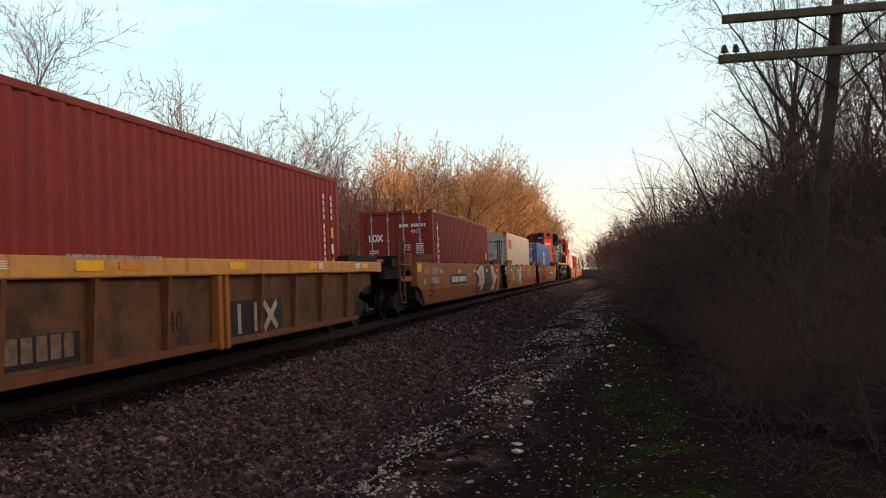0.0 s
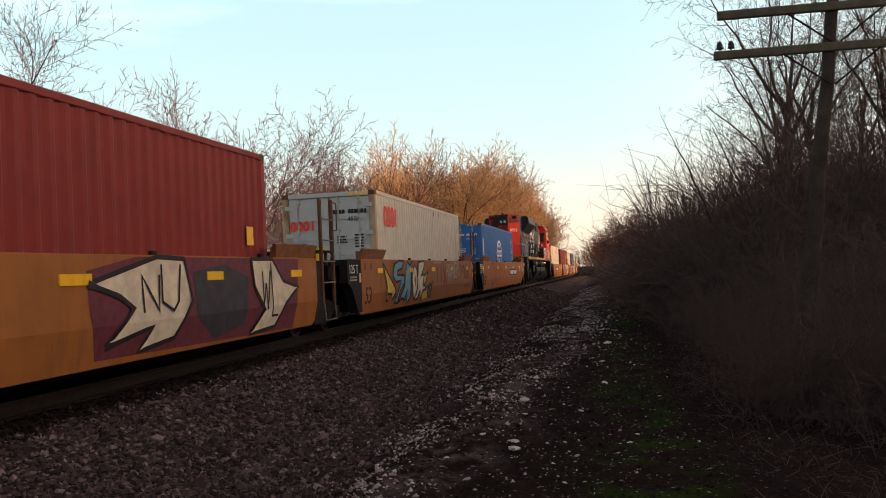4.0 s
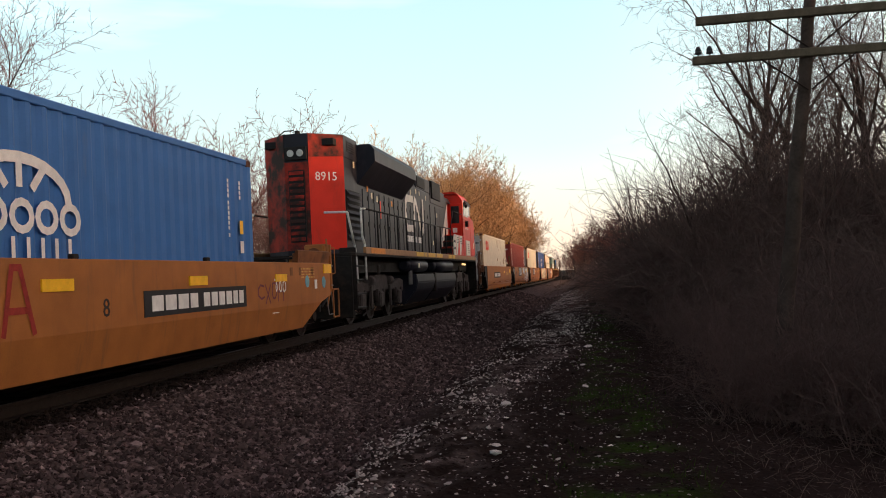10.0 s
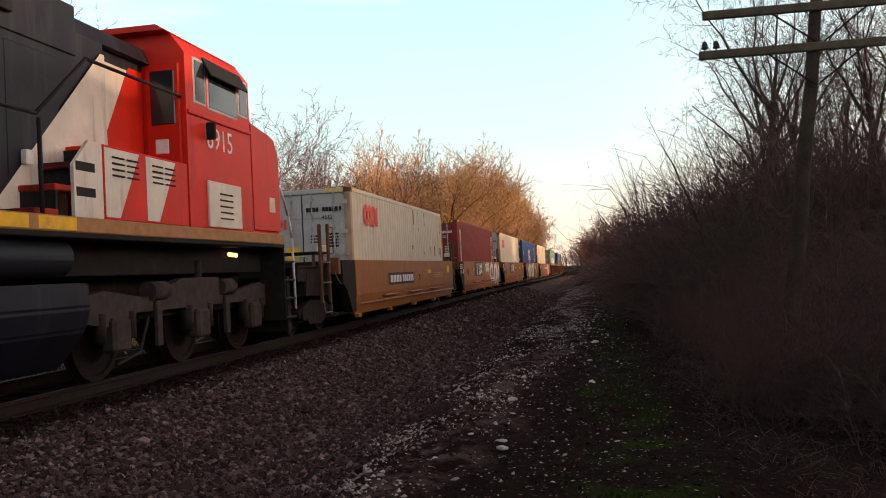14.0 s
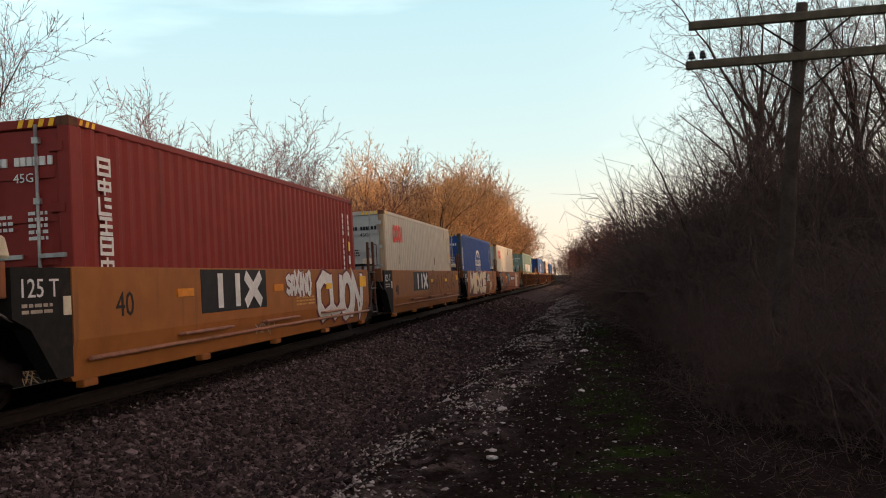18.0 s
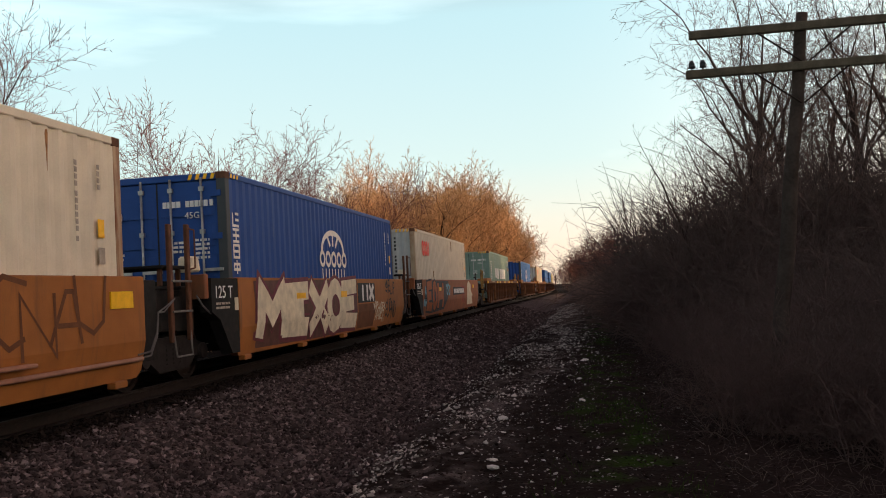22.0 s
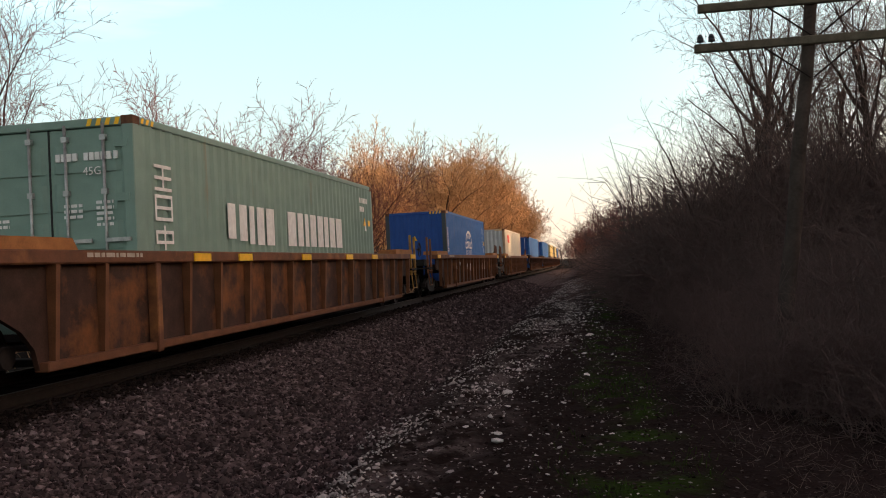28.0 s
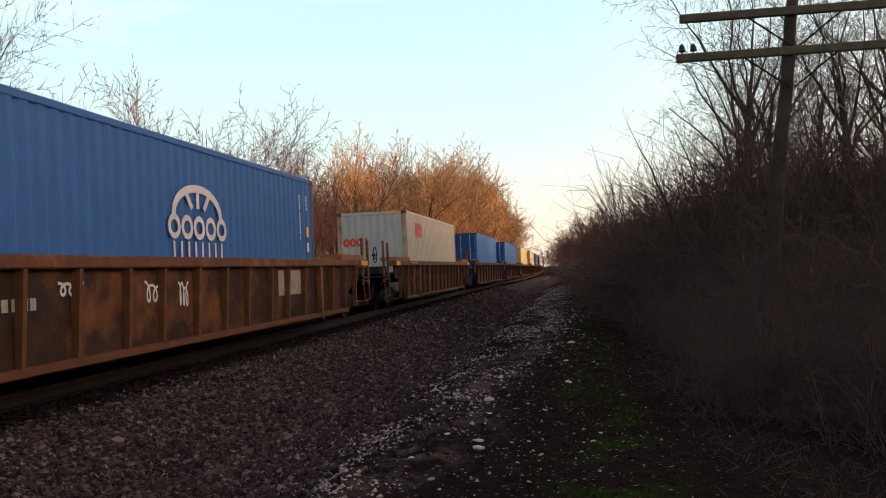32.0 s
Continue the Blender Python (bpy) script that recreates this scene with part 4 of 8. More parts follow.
def lean_in(z):
    """How far the lower half of a plate side draws in."""
    return -0.2 * max(0.0, 0.72 - z)


def flush(z):
    return 0.0


def stroke(bm, points, width, x, d=0.004, fit=flush, layer=[0]):
    """A painted band along points (y, z) on the side facing +x, a hair proud of it."""
    pts = []
    for (a, b), (c, e) in zip(points, points[1:]):
        n = max(1, int(math.hypot(c - a, e - b) / 0.15)) if fit is not flush else 1
        pts += [(a + (c - a) * k / n, b + (e - b) * k / n) for k in range(n)]
    pts.append(points[-1])
    ways = []
    for (a, b), (c, e) in zip(pts, pts[1:]):
        l = math.hypot(c - a, e - b) or 1e-6
        ways.append(((c - a) / l, (e - b) / l))
    closed = math.dist(pts[0], pts[-1]) < 1e-6
    w = width / 2
    if not closed:
        pts[0] = (pts[0][0] - ways[0][0] * w * 0.6, pts[0][1] - ways[0][1] * w * 0.6)
        pts[-1] = (pts[-1][0] + ways[-1][0] * w * 0.6, pts[-1][1] + ways[-1][1] * w * 0.6)
    layer[0] = (layer[0] + 1) % 17
    up = d + layer[0] * 0.0003
    rows = []
    for i, (p, q) in enumerate(pts):
        up += 0.0002
        u = ways[i - 1] if i > 0 else (ways[-1] if closed else ways[0])
        v = ways[i] if i < len(ways) else (ways[0] if closed else ways[-1])
        ny, nz = -(u[1] + v[1]), u[0] + v[0]
        l = math.hypot(ny, nz)
        if l < 0.5:
            ny, nz, l = -u[1], u[0], 1.0
        k = w / l * min(1.6, 2.0 / l)
        rows.append([bm.verts.new((x + fit(q + s * nz * k) + up, p + s * ny * k, q + s * nz * k)) for s in (1, -1)])
    for (a, b), (c, e) in zip(rows, rows[1:]):
        bm.faces.new((a, b, e, c))


GLYPHS = {
    "s": [[(1, 0.85), (0.6, 1), (0.1, 0.85), (0.15, 0.6), (0.85, 0.42), (0.9, 0.15), (0.4, 0), (0, 0.15)]],
    "a": [[(0, 0), (0.4, 1), (0.65, 1), (1, 0)], [(0.2, 0.35), (0.8, 0.35)]],
    "o": [[(0.5 + 0.47 * math.cos(k * math.pi / 6), 0.5 + 0.5 * math.sin(k * math.pi / 6)) for k in range(13)]],
    "e": [[(1, 1), (0.05, 0.95), (0, 0.05), (1, 0)], [(0.05, 0.5), (0.75, 0.52)]],
    "h": [[(0, 0), (0, 1)], [(1, 0), (1, 1)], [(0, 0.5), (1, 0.5)]],
    "m": [[(0, 0), (0.05, 1), (0.5, 0.4), (0.95, 1), (1, 0)]],
    "c": [[(1, 0.9), (0.5, 1), (0.05, 0.75), (0.05, 0.25), (0.5, 0), (1, 0.12)]],
    "u": [[(0, 1), (0.05, 0.2), (0.5, 0), (0.95, 0.2), (1, 1)]],
    "n": [[(0, 0), (0.05, 1), (0.95, 0), (1, 1)]],
    "t": [[(0, 1), (1, 1)], [(0.5, 1), (0.5, 0)]],
    "x": [[(0, 0), (1, 1)], [(0, 1), (1, 0)]],
    "i": [[(0.5, 0), (0.5, 1)]],
    "p": [[(0, 0), (0, 1), (0.8, 0.95), (0.9, 0.6), (0.1, 0.5)]],
    "g": [[(1, 0.9), (0.5, 1), (0.05, 0.75), (0.05, 0.2), (0.5, 0), (0.95, 0.2), (0.95, 0.5), (0.5, 0.5)]],
    "l": [[(0.1, 1), (0.05, 0.05), (0.95, 0.05)]],
    "w": [[(0, 1), (0.25, 0), (0.5, 0.7), (0.75, 0), (1, 1)]],
}


def shapes(word, y0, y1, z0, z1, width, material, parent, name="emblem_shape", x=1.5, fit=flush, d=0.004, wobble=0.0, gap=0.25, seed=1, m=None):
    """Simple brush-stroke shapes side by side within a box on the side."""
    rng = random.Random(seed)
    bm = BM()
    n = len(word)
    w = (y1 - y0) / (n + (n - 1) * gap)
    for i, g in enumerate(word):
        o = y0 + i * w * (1 + gap)
        up, dn = rng.uniform(-wobble, wobble), rng.uniform(-wobble, wobble)
        for line in GLYPHS[g]:
            stroke(bm, [(o + p * w + rng.uniform(-wobble, wobble) * 0.5, z0 + dn + q * (z1 + up - z0 - dn)) for p, q in line], width, x, d, fit)
        if i < n - 1:
            part(name, bm, material, parent, m=m)
            bm = BM()
    return part(name, bm, material, parent, m=m)


def scrawl(y0, y1, z0, z1, width, material, parent, seed, turns=9, x=1.5, fit=flush, name="graffiti"):
    """A loose looping tag."""
    rng = random.Random(seed)
    bm = BM()
    pts = []
    n = 14
    amp = [(0.55 + 0.4 * rng.random(), rng.uniform(0.45, 1.0), rng.uniform(-0.12, 0.12)) for _ in range(turns + 2)]
    for i in range(turns * n + 1):
        u = i / (turns * n)
        k, f = divmod(i / n, 1.0)
        r, wide, off = [(1 - f) * p + f * q for p, q in zip(amp[int(k)], amp[int(k) + 1])]
        ph = i / n * 2 * math.pi
        pts.append((y0 + (y1 - y0) * (0.1 + 0.8 * u) + (y1 - y0) / turns * 0.6 * wide * math.sin(ph), (z0 + z1) / 2 + (z1 - z0) / 2 * (min(1.0, r) * math.cos(ph) * 0.9 + off)))
    stroke(bm, pts, width, x, 0.004, fit)
    return part(name, bm, material, parent)


def piece(word, y0, y1, z0, z1, fat, fill, edge, parent, seed=1, fit=flush, edge2=None):
    """A filled graffiti piece with a dark outline."""
    shapes(word, y0 + fat / 2, y1 - fat / 2, z0 + fat / 2, z1 - fat / 2, fat * 1.45, edge, parent, "graffiti_outline", fit=fit, d=0.004, wobble=0.05, gap=0.12, seed=seed)
    shapes(word, y0 + fat / 2, y1 - fat / 2, z0 + fat / 2, z1 - fat / 2, fat, fill, parent, "graffiti_fill", fit=fit, d=0.012, wobble=0.05, gap=0.12, seed=seed)


def bars(y, z, spec, height, x, material, parent, name="lettering_bar", d=0.006):
    """A line of writing that cannot or must not be read: plain bars. spec: (start, end) pairs along the line."""
    for a, b in spec:
        bm = BM()
        box(bm, x - 0.002, x + d, y + a, y + b, z, z + height)
        part(name, bm, material, parent)


def blot(points, material, parent, d=0.006, name="graffiti_fill", rim=None, fit=lean_in, x=1.5):
    """A filled patch of spray paint on the side, bent where the side draws in, with an optional darker rim."""
    bm = BM()
    bm.faces.new([bm.verts.new((x + d, p, q)) for p, q in points])
    bm.normal_update()
    bmesh.ops.triangulate(bm, faces=bm.faces[:])
    bmesh.ops.bisect_plane(bm, geom=bm.verts[:] + bm.edges[:] + bm.faces[:], plane_co=(0, 0, 0.72), plane_no=(0, 0, 1))
    bmesh.ops.recalc_face_normals(bm, faces=bm.faces[:])
    for v in bm.verts:
        v.co.x += fit(v.co.z)
    if sum(f.normal.x for f in bm.faces) < 0:
        bmesh.ops.reverse_faces(bm, faces=bm.faces[:])
    part(name, bm, material, parent)
    if rim:
        bm = BM()
        stroke(bm, [*points, points[0]], 0.06, x, d + 0.004, fit)
        part("graffiti_outline", bm, rim, parent)


# ---- shipping containers: 12.19 x 2.44 x 2.90 m, floor at z = 0
CL, CW, CH = 12.19, 2.44, 2.90
_casting = []


def corrugated(bm, y0, y1, z0, z1, x, depth, pitch=0.278, sign=1):
    """A wall of trapezoid corrugations; its outer faces at x, its grooves depth behind them."""
    ys, xs = [], []
    n = int((y1 - y0) / pitch)
    p = (y1 - y0) / n
    for i in range(n):
        for f, k in ((0.0, 0), (0.26, 0), (0.5, 1), (0.76, 1)):
            ys.append(y0 + (i + f) * p)
            xs.append(x - sign * depth * k)
    ys.append(y1)
    xs.append(x)
    lo = [bm.verts.new((a, b, z0)) for a, b in zip(xs, ys)]
    hi = [bm.verts.new((a, b, z1)) for a, b in zip(xs, ys)]
    for i in range(len(ys) - 1):
        q = (lo[i], lo[i + 1], hi[i + 1], hi[i])
        bm.faces.new(q if sign > 0 else q[::-1])


def container(paint_side, paint_end, near_doors, label, paint_post=None, flat=False):
    """One container; near_doors: its doors face the near end. Returns the Empty at its base."""
    c = new("shipping_container")
    paint_post = paint_post or paint_side
    w = CW / 2
    for s in (1, -1):
        bm = BM()
        corrugated(bm, 0.16, CL - 0.16, 0.15, CH - 0.1, s * (w - 0.006), 0.012 if flat else 0.036, sign=s)
        part("side_wall", bm, paint_side, c)
        bm = edged_box(s * w - 0.03 - s * 0.03, s * w + 0.03 - s * 0.03, 0.17, CL - 0.17, 0, 0.16)
        part("bottom_rail", bm, paint_side, c)
        bm = edged_box(s * w - 0.03 - s * 0.03, s * w + 0.03 - s * 0.03, 0.17, CL - 0.17, CH - 0.10, CH)
        part("top_rail", bm, paint_side, c)
    for y in (0.0, CL):
        for s in (1, -1):
            bm = edged_box(s * (w - 0.08) - 0.08, s * (w - 0.08) + 0.08, y + (0.0 if y == 0 else -0.16), y + (0.16 if y == 0 else 0), 0.1, CH - 0.1)
            part("corner_post", bm, paint_post, c)
            for z in (0.0, CH - 0.118):
                ob = new("corner_casting", casting_mesh())
                ob.parent = c
                ob.matrix_local = pose(s * (w - 0.081), y + (0.089 if y == 0 else -0.089), z)
    bm = BM()
    box(bm, -w + 0.05, w - 0.05, 0.1, CL - 0.1, CH - 0.05, CH - 0.015)
    part("roof", bm, paint_side, c)
    bm = BM()
    box(bm, -w + 0.05, w - 0.05, 0.05, CL - 0.05, 0.03, 0.14)
    part("floor_frame", bm, M_BLACK, c)
    for y, s, doors in ((0.0, -1, near_doors), (CL, 1, not near_doors)):
        bm = edged_box(-w + 0.16, w - 0.16, *(sorted((y, y - s * 0.12))), CH - 0.12, CH - 0.01)
        part("header", bm, paint_end, c)
        if doors:
            for side in (-1, 1):
                d = new("door")
                d.parent = c
                bm = BM()
                x0, x1 = (-w + 0.17, -0.008) if side < 0 else (0.008, w - 0.17)
                box(bm, x0, x1, *(sorted((y - s * 0.05, y - s * 0.09))), 0.13, CH - 0.13)
                part("panel", bm, paint_end, d)
                bm = BM()
                prism(bm, [(x0 + 0.04, y - s * 0.052), (x0 + 0.1, y - s * 0.022), (x1 - 0.1, y - s * 0.022), (x1 - 0.04, y - s * 0.052)], 0, 0.36, "z")
                press = part("pressing", bm, paint_end, d, m=pose(0, 0, 0.2))
                for k in range(1, 5):
                    again(press, pose(0, 0, 0.2 + k * 0.5))
                for xr in (x0 + 0.25, x1 - 0.25):
                    bm = BM()
                    rod(bm, (xr, y + s * 0.005, 0.1), (xr, y + s * 0.005, CH - 0.08), 0.02, n=8)
                    for z in (0.3, 1.0, 1.9, 2.6):
                        box(bm, xr - 0.04, xr + 0.04, *(sorted((y - s * 0.03, y + s * 0.028))), z, z + 0.07)
                    part("lock_rod", bm, M_LOCK, d, "galvanised locking bar")
                    bm = BM()
                    box(bm, xr, xr + 0.34, *(sorted((y - s * 0.0, y + s * 0.03))), 1.28, 1.33)
                    part("handle", bm, M_LOCK, d)
                xe = x0 if side < 0 else x1
                bm = BM()
                box(bm, xe - 0.09, xe + 0.09, *(sorted((y - s * 0.04, y + s * 0.012))), 0, 0.1)
                hinge = part("hinge", bm, paint_end, d, m=pose(0, 0, 0.35))
                for z in (1.05, 1.8, 2.5):
                    again(hinge, pose(0, 0, z))
            bm = BM()
            box(bm, -0.012, 0.012, *(sorted((y - s * 0.04, y - s * 0.1))), 0.12, CH - 0.12)
            part("gasket", bm, M_RUBBER, c)
        else:
            bm = BM()
            corrugated(bm, -w + 0.16, w - 0.16, 0.12, CH - 0.1, 0.0, 0.045, 0.25)
            part("end_wall", bm, paint_end, c, m=Matrix(((0, 1, 0, 0), (1, 0, 0, y - s * 0.01), (0, 0, 1, 0), (0, 0, 0, 1))) if s > 0 else Matrix(((0, 1, 0, 0), (-1, 0, 0, y + 0.01), (0, 0, 1, 0), (0, 0, 0, 1))))
    # hazard chequers over the corners of a high container
    if not flat:
        for k in range(4):
            bm = BM()
            prism(bm, [(w - 0.26 - k * 0.13, CH - 0.11), (w - 0.2 - k * 0.13, CH - 0.11), (w - 0.17 - k * 0.13, CH - 0.02), (w - 0.23 - k * 0.13, CH - 0.02)], -0.006, 0.004, "y")
            part("hazard_mark", bm, M_REFLECT, c, "yellow hazard mark")
            if k < 3:
                bm = BM()
                prism(bm, [(0.2 + k * 0.13, CH - 0.09), (0.26 + k * 0.13, CH - 0.09), (0.29 + k * 0.13, CH - 0.02), (0.23 + k * 0.13, CH - 0.02)], w - 0.004, w + 0.006)
                part("hazard_mark", bm, M_REFLECT, c, "yellow hazard mark")
    return tagged(c, label, "container", "containers on the train")


M_LOCK = mat("galvanised_bar", (0.42, 0.42, 0.41), 0.5, 0.7, scale=9, vary=0.3)
M_CASTING = mat("rusty_casting", (0.12, 0.055, 0.03), 0.8, scale=12, vary=0.4)


def casting_mesh():
    if not _casting:
        bm = edged_box(-0.084, 0.084, -0.092, 0.092, 0, 0.118, w=0.008)
        rod(bm, (0.07, 0, 0.06), (0.086, 0, 0.06), 0.03, n=8)
        me = bpy.data.meshes.new("corner_casting")
        bm.to_mesh(me)
        bm.free()
        me.materials.append(M_CASTING)
        _casting.append(me)
    return _casting[0]


# ---- bogies
def wheelset(parent, y, r=0.42, gauge=0.753):
    ws = new("wheelset", wheel_mesh(r, gauge))
    ws.parent = parent
    ws.matrix_local = pose(0, y, r)
    WHEELS.append((ws, y, r))
    return ws


_wheel = {}


def wheel_mesh(r, gauge):
    if r not in _wheel:
        bm = BM()
        half = [(1.0, 0.0), (1.0, 0.08), (gauge + 0.13, 0.08), (gauge + 0.13, 0.13), (gauge + 0.075, 0.14), (gauge + 0.03, r * 0.55), (gauge + 0.03, r * 0.82), (gauge + 0.065, r * 0.86), (gauge + 0.065, r * 0.985), (gauge - 0.03, r), (gauge - 0.03, r + 0.028), (gauge - 0.055, r + 0.028), (gauge - 0.055, r * 0.8), (gauge - 0.03, 0.14), (gauge - 0.1, 0.085)]
        lathe = half + [(-p, q) for p, q in half[::-1]]
        n = 24
        rings = [[bm.verts.new((p, q * math.cos(2 * math.pi * k / n), q * math.sin(2 * math.pi * k / n))) for k in range(n)] if q else [bm.verts.new((p, 0, 0))] for p, q in lathe]
        for a, b in zip(rings, rings[1:]):
            for k in range(n):
                bm.faces.new((a[0], b[(k + 1) % n], b[k]) if len(a) == 1 else (a[k], a[(k + 1) % n], b[0]) if len(b) == 1 else (a[k], a[(k + 1) % n], b[(k + 1) % n], b[k]))
        bmesh.ops.recalc_face_normals(bm, faces=bm.faces[:])
        me = bpy.data.meshes.new("wheelset")
        bm.to_mesh(me)
        bm.free()
        me.materials.append(M_WHEEL)
        _wheel[r] = me
    return _wheel[r]


def bogie(parent, y, base=1.78):
    b = new("bogie")
    b.parent = parent
    b.matrix_local = pose(0, y, 0)
    for s in (-1, 1):
        bm = BM()
        h = base / 2
        prism(bm, [(-h - 0.2, 0.36), (-h - 0.2, 0.5), (-h * 0.5, 0.68), (h * 0.5, 0.68), (h + 0.2, 0.5), (h + 0.2, 0.36), (h - 0.2, 0.36), (0.42, 0.2), (-0.42, 0.2), (-h + 0.2, 0.36)], s * 0.94, s * 1.06)
        for yy in (-h, h):
            rod(bm, (s * 0.92, yy, 0.42), (s * 1.12, yy, 0.42), 0.12, n=10)
        part("side_frame", bm, M_STEEL, b)
        spring = None
        for yy in (-0.2, 0, 0.2):
            if spring is None:
                bm = BM()
                for k in range(8):
                    rod(bm, (0, 0, k * 0.034), (0, 0, k * 0.034 + 0.034), 0.075 - 0.015 * (k % 2), 0.06 + 0.015 * (k % 2), n=8)
                spring = part("spring", bm, M_BLACK, b, m=pose(s * 1.0, yy, 0.3))
            else:
                again(spring, pose(s * 1.0, yy, 0.3))
    bm = edged_box(-1.0, 1.0, -0.2, 0.2, 0.5, 0.74)
    part("bolster", bm, M_BLACK, b)
    for yy in (-base / 2, base / 2):
        wheelset(b, yy)
    return b


def coupler(parent, y, sign):
    bm = BM()
    box(bm, -0.1, 0.1, *(sorted((y, y + sign * 0.5))), 0.72, 0.95)
    box(bm, -0.17, 0.17, *(sorted((y + sign * 0.38, y + sign * 0.62))), 0.66, 1.0)
    edged(bm, 0.02)
    return part("coupler", bm, M_STEEL, parent)


def deck(parent, y0, y1, z=1.0, material=None):
    """The end platform over a bogie, on a centre sill and two side beams."""
    part("centre_sill", edged_box(-0.6, 0.6, y0, y1, 0.72, z + 0.05), M_BLACK, parent)
    for s in (-1, 1):
        part("platform_beam", edged_box(s * 1.1 - 0.08, s * 1.1 + 0.08, y0, y1, z - 0.22, z + 0.05), M_BLACK, parent)
    return part("end_platform", edged_box(-1.2, 1.2, y0, y1, z + 0.05, z + 0.1), material or M_BLACK, parent)


def smooth_car(label, length, material, cuts=(0.0, 0.0), ends=None, bogies=(), top=1.5, flap=0.0, piped=False):
    """A well car with plain plate sides. ends: where its side plates begin and stop; cuts: how far their lower corners are cut back."""
    car = new("well_car")
    a, e = ends or (0.0, length)
    c, f = cuts
    for s in (1, -1):
        mid = 0.72
        upper = ([(a, 0.85), (a, top)] if c else [(a, mid), (a, top)]) + ([(e, top), (e, 0.85), (e - f * 0.4, mid)] if f else [(e, top), (e, mid)]) + ([(a + c * 0.4, mid)] if c else [])
        lower = ([(a + c * 0.4, mid)] if c else [(a, mid)]) + ([(e - f * 0.4, mid), (e - f, 0.27)] if f else [(e, mid), (e, 0.36), (e - 0.1, 0.27)]) + ([(a + c, 0.27)] if c else [(a + 0.1, 0.27), (a, 0.36)])
        bm = BM()
        prism(bm, upper, s * 1.32, s * 1.5)
        part("side_plate", bm, material, car)
        bm = BM()
        prism(bm, lower, s * 1.3, s * 1.5)
        for v in bm.verts:
            if abs(v.co.x) > 1.4:
                v.co.x += s * lean_in(v.co.z)
        part("lower_plate", bm, material, car)
        part("top_sill", edged_box(*sorted((s * 1.2, s * 1.494)), a, e, top - 0.1, top + 0.014), material, car)
        if not flap:
            if piped:
                bm = BM()
                rod(bm, (s * 1.5, a + 0.3, 0.5), (s * 1.5, e - 0.1, 0.5), 0.028)
                part("brake_pipe", bm, M_LITPIPE, car, "brake pipe coloured pink-brown for the light it reflects")
            for y0, y1 in ((2.45, 4.1), (5.5, 7.2), (8.8, 10.3)) if piped else ():
                part("step_ledge", edged_box(*sorted((s * 1.48, s * 1.6)), y0, y1, 0.6, 0.64), M_LITPIPE, car)
            first = None
            for k in range(5):
                y = a + 0.35 + (e - a - 0.9) * k / 4
                if first is None:
                    first = part("foot_bracket", edged_box(*sorted((s * 1.36, s * 1.475)), -0.14, 0.14, 0.19, 0.275), material, car, m=pose(0, y, 0))
                else:
                    again(first, pose(0, y, 0))
        else:
            # flared guides that lead a container down into the well
            for y0, y1, lead in ((a + 0.05, a + flap, 1), (e - flap, e - 0.05, -1)):
                bm = BM()
                ends_y = (y0, y1 + 0.14) if lead > 0 else (y0 - 0.14, y1)
                rows = [[bm.verts.new((s * x, y, z)) for x, z in ((1.36, top + 0.012), (1.48, top + 0.012), (1.55, top + 0.235), (1.5, top + 0.255))] for y in (y0, y1)]
                for row, y in zip(rows, ends_y):
                    row[2].co.y = row[3].co.y = y
                bm.faces.new(rows[0][::-1])
                bm.faces.new(rows[1])
                for k in range(4):
                    bm.faces.new((rows[0][k], rows[0][(k + 1) % 4], rows[1][(k + 1) % 4], rows[1][k]))
                bmesh.ops.recalc_face_normals(bm, faces=bm.faces[:])
                part("container_guide", bm, M_GUIDE, car, "brown flared container guide")
                for y in (y0 + 0.25, y1 - 0.25):
                    part("guide_gusset", edged_box(*sorted((s * 1.3, s * 1.37)), y - 0.03, y + 0.03, top + 0.012, top + 0.2, w=0.006), M_GUIDE, car)
            # lifting pads along the sill
            for k in range(4):
                y = a + 5.0 + (e - a - 7.5) * k / 3
                part("sill_lug", edged_box(*sorted((s * 1.4, s * 1.47)), y - 0.06, y + 0.06, top + 0.01, top + 0.07), M_BLACK, car)
    beam = None
    for k in range(9):
        y = a + 1.7 + (e - a - 3.4) * k / 8
        if beam is None:
            beam = part("floor_beam", edged_box(-1.29, 1.29, -0.12, 0.12, 0.28, 0.36), M_BLACK, car, m=pose(0, y, 0))
        else:
            again(beam, pose(0, y, 0))
    for y in (a + 0.06, e - 0.06):
        part("bulkhead", edged_box(-1.28, 1.28, y - 0.05, y + 0.05, 0.5, top + 0.02), M_BLACK, car)
    for y in bogies:
        bogie(car, y)
    return tagged(car, label, "well car", "well cars of the train")


